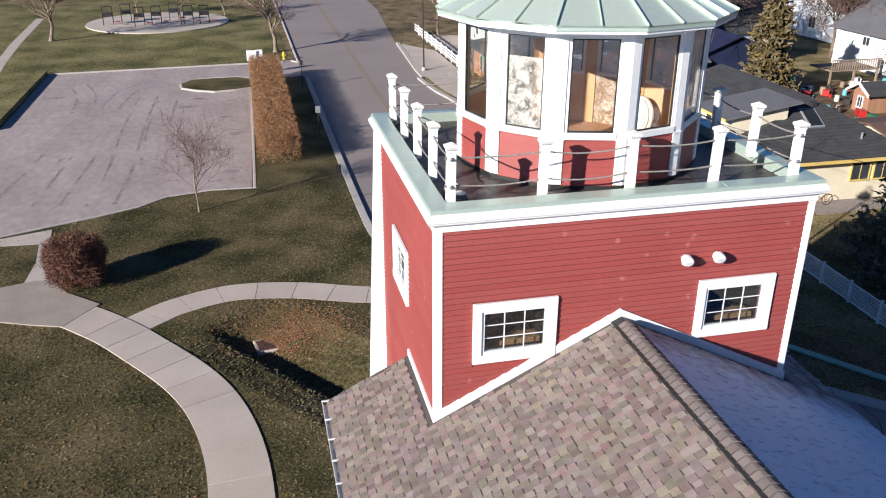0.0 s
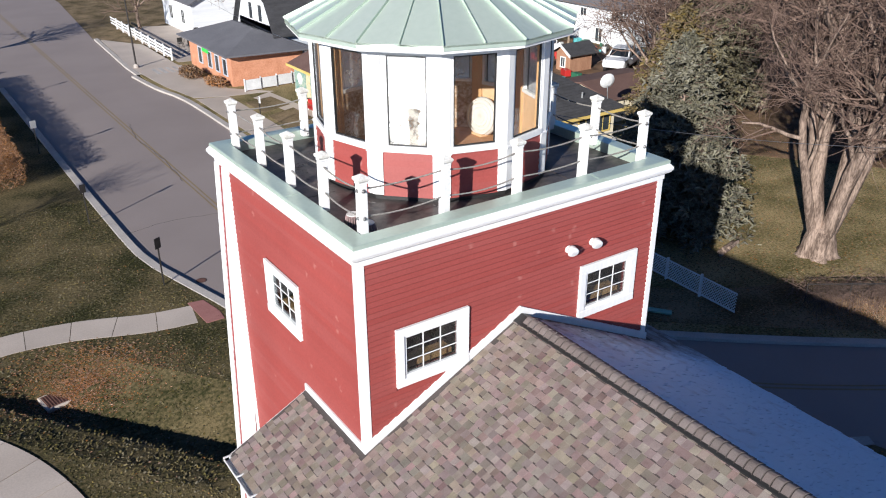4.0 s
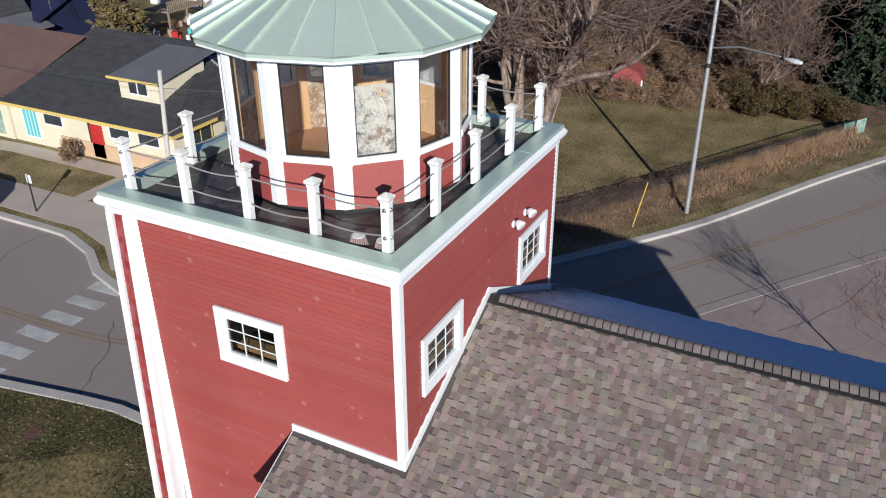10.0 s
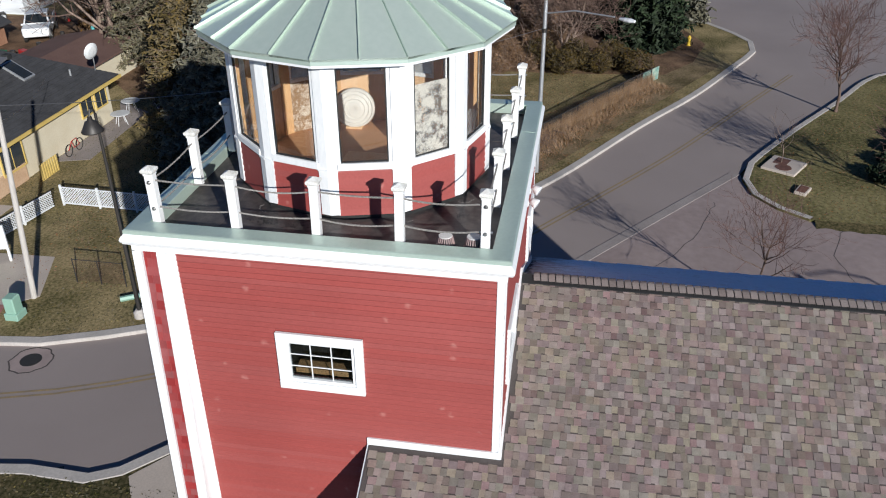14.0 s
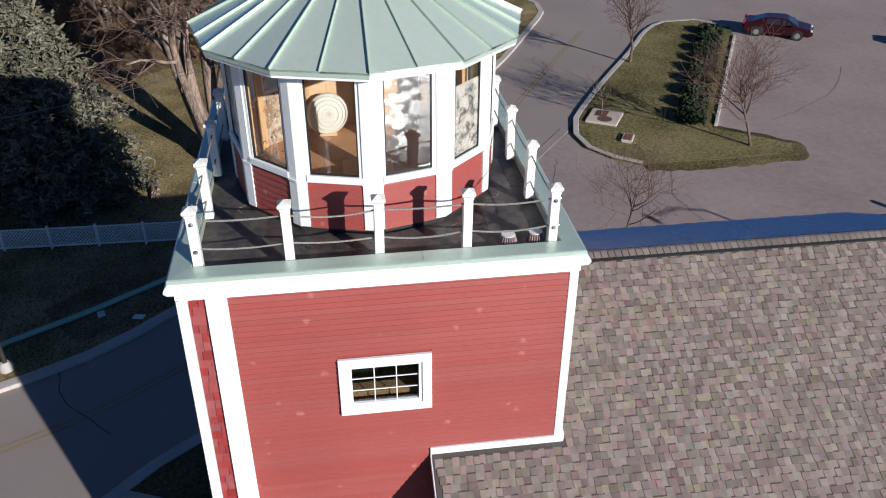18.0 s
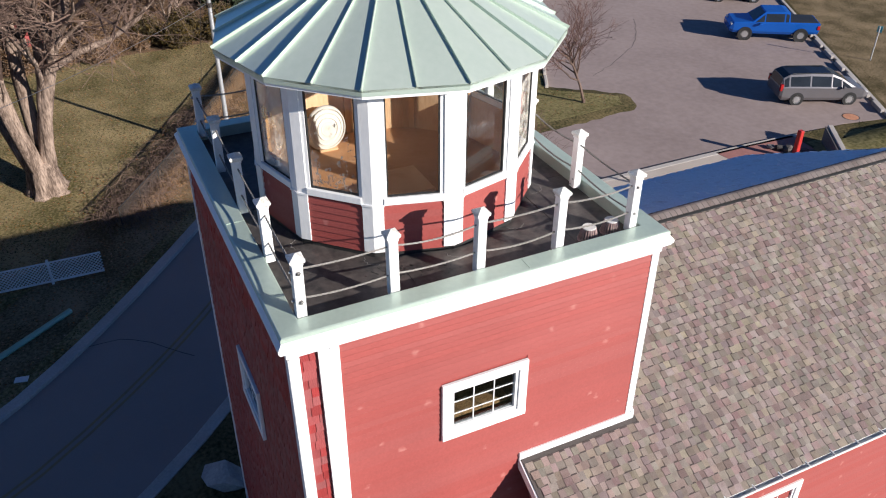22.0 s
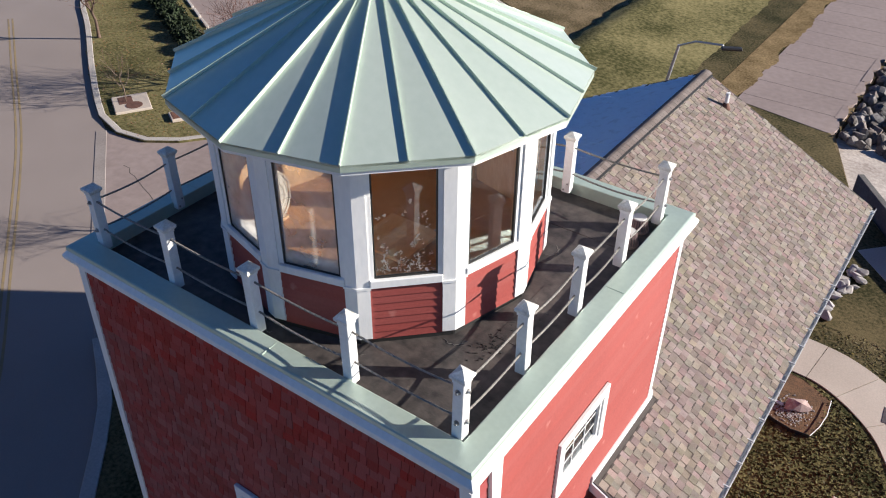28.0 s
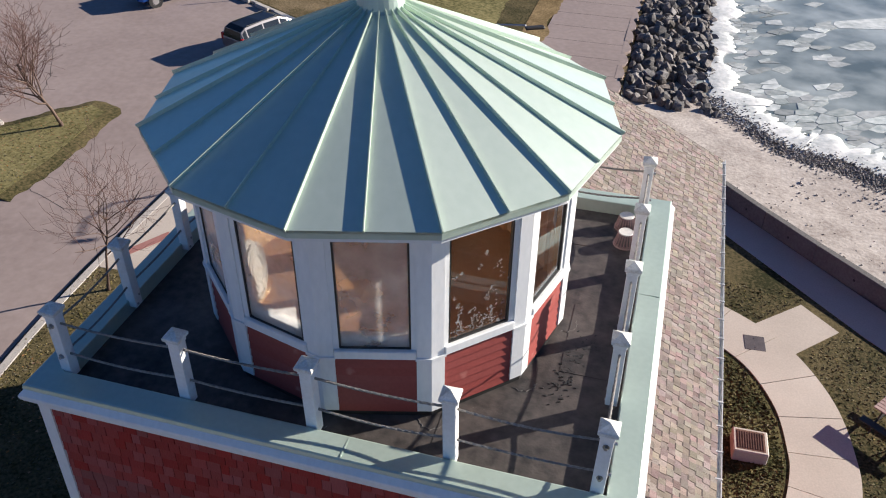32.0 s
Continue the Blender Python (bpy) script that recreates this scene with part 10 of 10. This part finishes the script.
part("rail", Mesh().tube([(12.46, 13.9, 1.1), (12.46, 16.1, 1.1)], 0.018, 6), M_IRON, cl)
mesh = Mesh()
for k in range(-8, 20):
    for sg in (1, -1):
        y0_, y1_ = 13.9 + 0.11 * k, 13.9 + 0.11 * k + sg * 1.0
        za, zb_ = 0.08, 1.08
        ya_, yb_ = min(max(y0_, 13.9), 16.1), min(max(y1_, 13.9), 16.1)
        if abs(yb_ - ya_) > 0.05:
            mesh.tube([(12.46, ya_, za + (ya_ - y0_) / (sg * 1.0)), (12.46, yb_, za + (yb_ - y0_) / (sg * 1.0))], 0.004, 3, caps=False)
part("mesh_wire", mesh, M_RUST, cl)
# stacked wood by the shade
lg = thing("log_pile", "small pile of cut logs on the lawn", "firewood", at=(23.0, 9.0, 0))
for k in range(7):
    part("log", Mesh().tube([(22.4 + 0.1 * k, 9.0 + 0.12 * (k % 3), 0.1 + 0.1 * (k // 3)), (23.5 + 0.08 * k, 9.25 + 0.1 * (k % 3), 0.1 + 0.1 * (k // 3))], 0.09, 8), M_BARK, lg)
# memorial corner by the lot
mon = thing("low_wall_corner", "low concrete corner wall with a red post and white pump", "garden wall", at=(14.4, -28.2, 0))
part("wall", Mesh().box(-0.14, 0.14, -2.2, 2.2, 0, 0.95, 0.03, pose(13.2, -28.8, 0, 0, 0, 55)), M_KERB, mon)
part("dark_face", Mesh().box(-0.02, 0.02, -2.0, 2.0, 0.05, 0.9, 0, pose(13.36, -28.6, 0, 0, 0, 55)), M_WALLC, mon)
part("red_post", Mesh().box(14.1, 14.35, -27.2, -26.95, 0, 1.55, 0.03), M_REDP, mon)
part("pump", Mesh().lathe([(0, 0), (0.2, 0), (0.2, 0.5), (0.12, 0.7), (0.16, 0.8), (0, 0.85)], 12, (12.9, -27.8, 0)), M_GUTTER, mon)
for k in range(7):
    ob = new("garden_stone", stones[k % 6])
    ob.matrix_basis = pose(15.6 - 0.3 * k, -26.9 - 0.25 * k, 0.1, 20 * k, 0, 50 * k) @ Matrix.Scale(0.45 + 0.08 * (k % 3), 4)
    tagged(ob, "pale rounded stone by the low wall", "stone", "garden stones")
pg = thing("playground", "dark play structures on a pale round pad", "playground", at=(-17, 103, 0))
part("pad", Mesh().lathe([(0, -0.15), (9.0, -0.15), (9.0, 0.0), (0, 0.02)], 36, (-17, 103, 0)), M_CONC, pg)
for k in range(7):
    x, y = -23 + 2.0 * k, 101.5 + 2.2 * math.sin(k * 2.0)
    part("play_frame", Mesh().box(x - 0.6, x + 0.6, y - 0.5, y + 0.5, 1.1, 1.5, 0.05).box(x - 0.6, x - 0.5, y - 0.5, y - 0.4, 0, 2.3).box(x + 0.5, x + 0.6, y + 0.4, y + 0.5, 0, 2.3).box(x - 0.6, x + 0.6, y - 0.05, y + 0.05, 2.2, 2.35), M_IRON, pg)
    part("play_seat", Mesh().box(x + 0.9, x + 1.5, y - 0.9, y - 0.3, 0.4, 0.5, 0.02), M_BARN, pg)
# fences and patio beyond the crossing
wfp = thing("white_plank_fence", "white horizontal plank fence along the pavement", "fence", at=(14, 72, 0))
for k in range(9):
    y = 66 + 2.4 * k
    part("post", Mesh().box(14.3, 14.42, y - 0.06, y + 0.06, 0, 1.2), M_WHITE, wfp)
    for z in (0.3, 0.6, 0.9):
        part("plank", Mesh().box(14.33, 14.38, y, y + 2.4, z, z + 0.16), M_WHITE, wfp)
for k in range(14):
    x, y = rs.uniform(16, 27), rs.uniform(66, 78)
    t = thing("patio_chair", "dark metal patio chair and table set", "chair", at=(x, y, 0), group="patio chairs")
    part("seat", Mesh().box(x - 0.25, x + 0.25, y - 0.25, y + 0.25, 0.42, 0.47, 0.01), M_IRON, t)
    part("backrest", Mesh().box(x - 0.25, x + 0.25, y + 0.22, y + 0.26, 0.5, 0.95, 0.01), M_IRON, t)
    for sx in (-0.22, 0.22):
        for sy in (-0.22, 0.22):
            part("leg", Mesh().box(x + sx - 0.015, x + sx + 0.015, y + sy - 0.015, y + sy + 0.015, 0, 0.42), M_IRON, t)
# back garden clutter
clut = [(M_TEAL, "teal storage bin"), (M_REDP, "red plastic toy"), (M_GUTTER, "white plastic drum"), (M_WOODF, "weathered wooden crate"), (M_GREEND, "dark green plastic tub"), (M_IRON, "dark metal barrel")]
for k in range(110):
    x, y = rs.uniform(38, 52), rs.uniform(36, 51)
    if 41 < x < 49.8 and 37.6 < y < 43.2:
        continue
    mm, lb = clut[rs.choice((0, 1, 2, 3, 3, 4, 5, 5))]
    s = rs.uniform(0.15, 0.5)
    if k % 2:
        single("garden_drum", Mesh().lathe([(0, 0), (s * 0.5, 0), (s * 0.52, s * 0.1), (s * 0.5, s * 1.3), (s * 0.42, s * 1.36), (0, s * 1.36)], 12, (x, y, 0)), mm, lb + " among back garden clutter", "clutter")
    else:
        single("garden_crate", Mesh().box(-s, s, -s * 0.6, s * 0.6, 0, s * 1.1, 0.03, pose(x, y, 0, 0, 0, rs.uniform(0, 90))), mm, lb + " among back garden clutter", "clutter")
deck_ = thing("raised_deck", "weathered raised wooden deck with a slatted rail", "deck", at=(47, 51, 0))
part("floor", Mesh().box(44.5, 49.5, 49.5, 52.5, 1.5, 1.62), M_WOODF, deck_)
for k in range(22):
    part("baluster", Mesh().box(44.5 + k * 0.235, 44.56 + k * 0.235, 49.45, 49.5, 1.6, 2.5), M_WOODF, deck_)
part("rail", Mesh().box(44.45, 49.55, 49.42, 49.52, 2.45, 2.53), M_WOODF, deck_)
for x in (44.6, 47, 49.4):
    part("leg", Mesh().box(x - 0.07, x + 0.07, 49.5, 49.64, 0, 1.5), M_WOODF, deck_)
bf = thing("board_fence", "long grey board fence round the back gardens", "fence", at=(44, 30, 0))
for k in range(60):
    x = 36.0 + k * 0.3
    part("board", Mesh().box(x, x + 0.27, 31.2, 31.24, 0, 1.25 + 0.05 * (k % 3)), M_WOODF, bf)

# ---- shingles of the wing, shakes of the tower ----
SLOPE_A = math.atan(SL)
rsn = random.Random(77)
tab_meshes = []
L_ = 0.158
for w in (0.105, 0.125, 0.15):
    for h in (0.005, 0.016):
        # local: x down the slope, y along the ridge, z out of the roof; a dark granule band heads each raised tab
        mb, bd = Mesh(), Mesh()
        vs = [(0, -w / 2, 0), (L_, -w / 2, 0), (L_, w / 2, 0), (0, w / 2, 0), (0, -w / 2, h * 0.3), (L_, -w / 2, h), (L_, w / 2, h), (0, w / 2, h * 0.3)]
        mb.add(vs, [(4, 5, 6, 7), (1, 2, 6, 5), (0, 1, 5, 4), (2, 3, 7, 6)])
        if h > 0.01:
            z0, z1 = h * 0.3 + 0.003, h * (0.3 + 0.7 * 0.026 / L_) + 0.003
            bd.add([(0, -w / 2, z0), (0.026, -w / 2, z1), (0.026, w / 2, z1), (0, w / 2, z0)], [(0, 1, 2, 3)])
        both = Mesh().add(mb.v, mb.f)
        if bd.v:
            both.add(bd.v, bd.f)
        da = both.data("shingle_tab", M_SHINGLE)
        da.materials.append(M_BAND)
        if bd.v:
            da.polygons[4].material_index = 1
        tab_meshes.append((w, mb, da, bd))
roof_w = new("roof_west", None)
roof_w.empty_display_size = 0.1
under(roof_w, wing)
EXPO_S = 0.143
joined, bands = Mesh(), Mesh()
slope_len = (RX - EW) / math.cos(SLOPE_A)
rows_n = int(slope_len / EXPO_S) + 1
count = 0
for r in range(rows_n):
    s0 = slope_len + 0.03 - (r + 1) * EXPO_S
    x = RX - max(s0, 0) * math.cos(SLOPE_A)
    z = roof_z(x)
    y = Y0 + rsn.uniform(0, 0.1)
    tall = bool(r % 2)
    while True:
        tall = not tall if rsn.random() < 0.82 else tall
        k = 2 * rsn.randrange(3) + tall
        w = tab_meshes[k][0]
        yc = y + w / 2
        y += w + 0.002
        limit = Y1 if x < WX0 - 0.14 else WY0 - 0.07
        if yc + w / 2 > limit:
            break
        m = Matrix.Translation((x, yc, z + 0.002)) @ Euler((0, -SLOPE_A, math.pi)).to_matrix().to_4x4()
        m = Matrix.Translation((x, yc, z + 0.004)) @ Matrix(((-math.cos(SLOPE_A), 0, -math.sin(SLOPE_A), 0), (0, -1, 0, 0), (-math.sin(SLOPE_A), 0, math.cos(SLOPE_A), 0), (0, 0, 0, 1)))
        near = -5.2 < yc < -3.0 and x < -1.6 and count < 300
        if near:
            piece("shingle_tab", tab_meshes[k][2], m, roof_w)
            count += 1
        else:
            joined.add([m @ Vector(v) for v in tab_meshes[k][1].v], tab_meshes[k][1].f)
            if tall:
                bands.add([m @ Vector(v) for v in tab_meshes[k][3].v], tab_meshes[k][3].f)
tagged(part("shingle_field", joined, M_SHINGLE_S, roof_w), kind="stuff")
tagged(part("shingle_band", bands, M_BAND, roof_w), kind="stuff")
joined = Mesh()
slope_e = (EE - RX) / math.cos(SLOPE_A)
for r in range(int(slope_e / EXPO_S) + 1):
    s0 = slope_e + 0.03 - (r + 1) * EXPO_S
    x = RX + max(s0, 0) * math.cos(SLOPE_A)
    z = roof_z(x)
    y = Y0 + rsn.uniform(0, 0.2)
    while True:
        w = rsn.choice((0.1, 0.13, 0.16))
        yc = y + w / 2
        y += w + 0.003
        if yc + w / 2 > (Y1 if x > WX1 + 0.14 else WY0 - 0.07):
            break
        h = rsn.choice((0.005, 0.018))
        ca, sa = math.cos(SLOPE_A), math.sin(SLOPE_A)
        m = Matrix.Translation((x, yc, z + 0.004)) @ Matrix(((ca, 0, sa, 0), (0, 1, 0, 0), (-sa, 0, ca, 0), (0, 0, 0, 1)))
        L_ = 0.158
        vs = [(0, -w / 2, 0), (L_, -w / 2, 0), (L_, w / 2, 0), (0, w / 2, 0), (0, -w / 2, h * 0.3), (L_, -w / 2, h), (L_, w / 2, h), (0, w / 2, h * 0.3)]
        joined.add([m @ Vector(v) for v in vs], [(4, 5, 6, 7), (1, 2, 6, 5), (0, 1, 5, 4), (2, 3, 7, 6)])
roof_e = new("roof_east", None)
roof_e.empty_display_size = 0.1
under(roof_e, wing)
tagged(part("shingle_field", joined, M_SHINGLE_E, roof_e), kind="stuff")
# ridge vent and caps; the vent's black rim paints in their shadow gap
vent = Mesh()
for s_ in (-1, 1):
    vs = [(RX, Y0 + 0.02, RZ + 0.03), (RX + s_ * 0.182, Y0 + 0.02, RZ - 0.091 + 0.034), (RX + s_ * 0.182, Y0 + 0.02, RZ - 0.105), (RX, Y0 + 0.02, RZ - 0.01)]
    vent.add(vs + [(x, WY0 - 0.07, z) for x, _, z in vs], [(0, 4, 5, 1), (1, 5, 6, 2), (0, 1, 2, 3), (7, 6, 5, 4)])
part("ridge_vent", vent, M_GASKET, wing, "dark slotted ridge vent, its black rim drawn as the shadow gap")
cap_m = Mesh()
hw = 0.155
for yy, lift in ((0.0, 0.022), (0.122, 0.014)):
    for u in (-1, -0.55, -0.2, 0.2, 0.55, 1):
        cap_m.v.append((hw * u, yy + 0.018 * (1 - u * u), 0.018 - hw * SL * abs(u) * (0.62 + 0.38 * abs(u)) + lift))
for u in (-1, -0.55, -0.2, 0.2, 0.55, 1):
    cap_m.v.append((hw * u, 0.018 * (1 - u * u), -hw * SL * abs(u)))
for k in range(5):
    cap_m.f += [(k, k + 1, k + 7, k + 6), (k + 12, k + 13, k + 1, k)]
cap_d = cap_m.data("ridge_cap", M_RIDGE)
y = Y0
while y < WY0 - 0.32:
    piece("ridge_cap", cap_d, pose(RX, y, RZ + 0.036, 0, 0, rsn.uniform(-0.6, 0.6)), wing)
    y += 0.142

# shakes on the flared north front and its west strip
shake = [[], []]
joined = Mesh()
count = 0
ROW = 0.155
top_z = FRIEZE_Z + 0.02
r = 0
while top_z - r * ROW > 2.0:
    z1 = top_z - r * ROW
    z0 = z1 - ROW
    x = -xw(z0) + 0.12 + rsn.uniform(0, 0.1)
    xe_ = xw(z0) - 0.12
    while x < xe_ - 0.04:
        w = min(rsn.choice((0.11, 0.14, 0.17, 0.2)), xe_ - x)
        a, b = x + 0.004, x + w - 0.004
        x += w
        drop = rsn.uniform(-0.012, 0.012)
        if a < 0.74 and b > -0.74 and z0 < 8.94 and z1 > 7.78:
            continue
        t0 = rsn.uniform(0.016, 0.026)
        vs = [(a, WY1 + t0, z0 + drop), (b, WY1 + t0, z0 + drop), (b, WY1 + 0.004, z1 + 0.02), (a, WY1 + 0.004, z1 + 0.02), (a, WY1, z0 + drop), (b, WY1, z0 + drop), (b, WY1, z1 + 0.02), (a, WY1, z1 + 0.02)]
        fs = [(3, 2, 1, 0), (0, 1, 5, 4), (0, 4, 7, 3), (2, 6, 5, 1)]
        if count < 300:
            part("shake", Mesh().add(vs, fs), M_SHAKE, wall_n)
            count += 1
        else:
            joined.add(vs, fs)
    y = 2.56 + rsn.uniform(-0.1, 0.0)
    while y < 2.80:
        w = rsn.choice((0.12, 0.16, 0.2))
        a, b = max(y, 2.555) + 0.004, min(y + w, 2.80) - 0.004
        y += w
        if b - a < 0.02:
            continue
        d = rsn.uniform(-0.012, 0.012)
        xo, xi = -xw(z0) + 0.03, -xw(z1) + 0.03
        t0 = rsn.uniform(0.014, 0.024)
        joined.add([(xo - t0, a, z0 + d), (xo - t0, b, z0 + d), (xi - 0.004, b, z1 + 0.02), (xi - 0.004, a, z1 + 0.02), (xo, a, z0 + d), (xo, b, z0 + d)], [(0, 3, 2, 1), (0, 1, 5, 4)])
    r += 1
tagged(part("shake_field", joined, M_SHAKE, wall_n), kind="stuff")
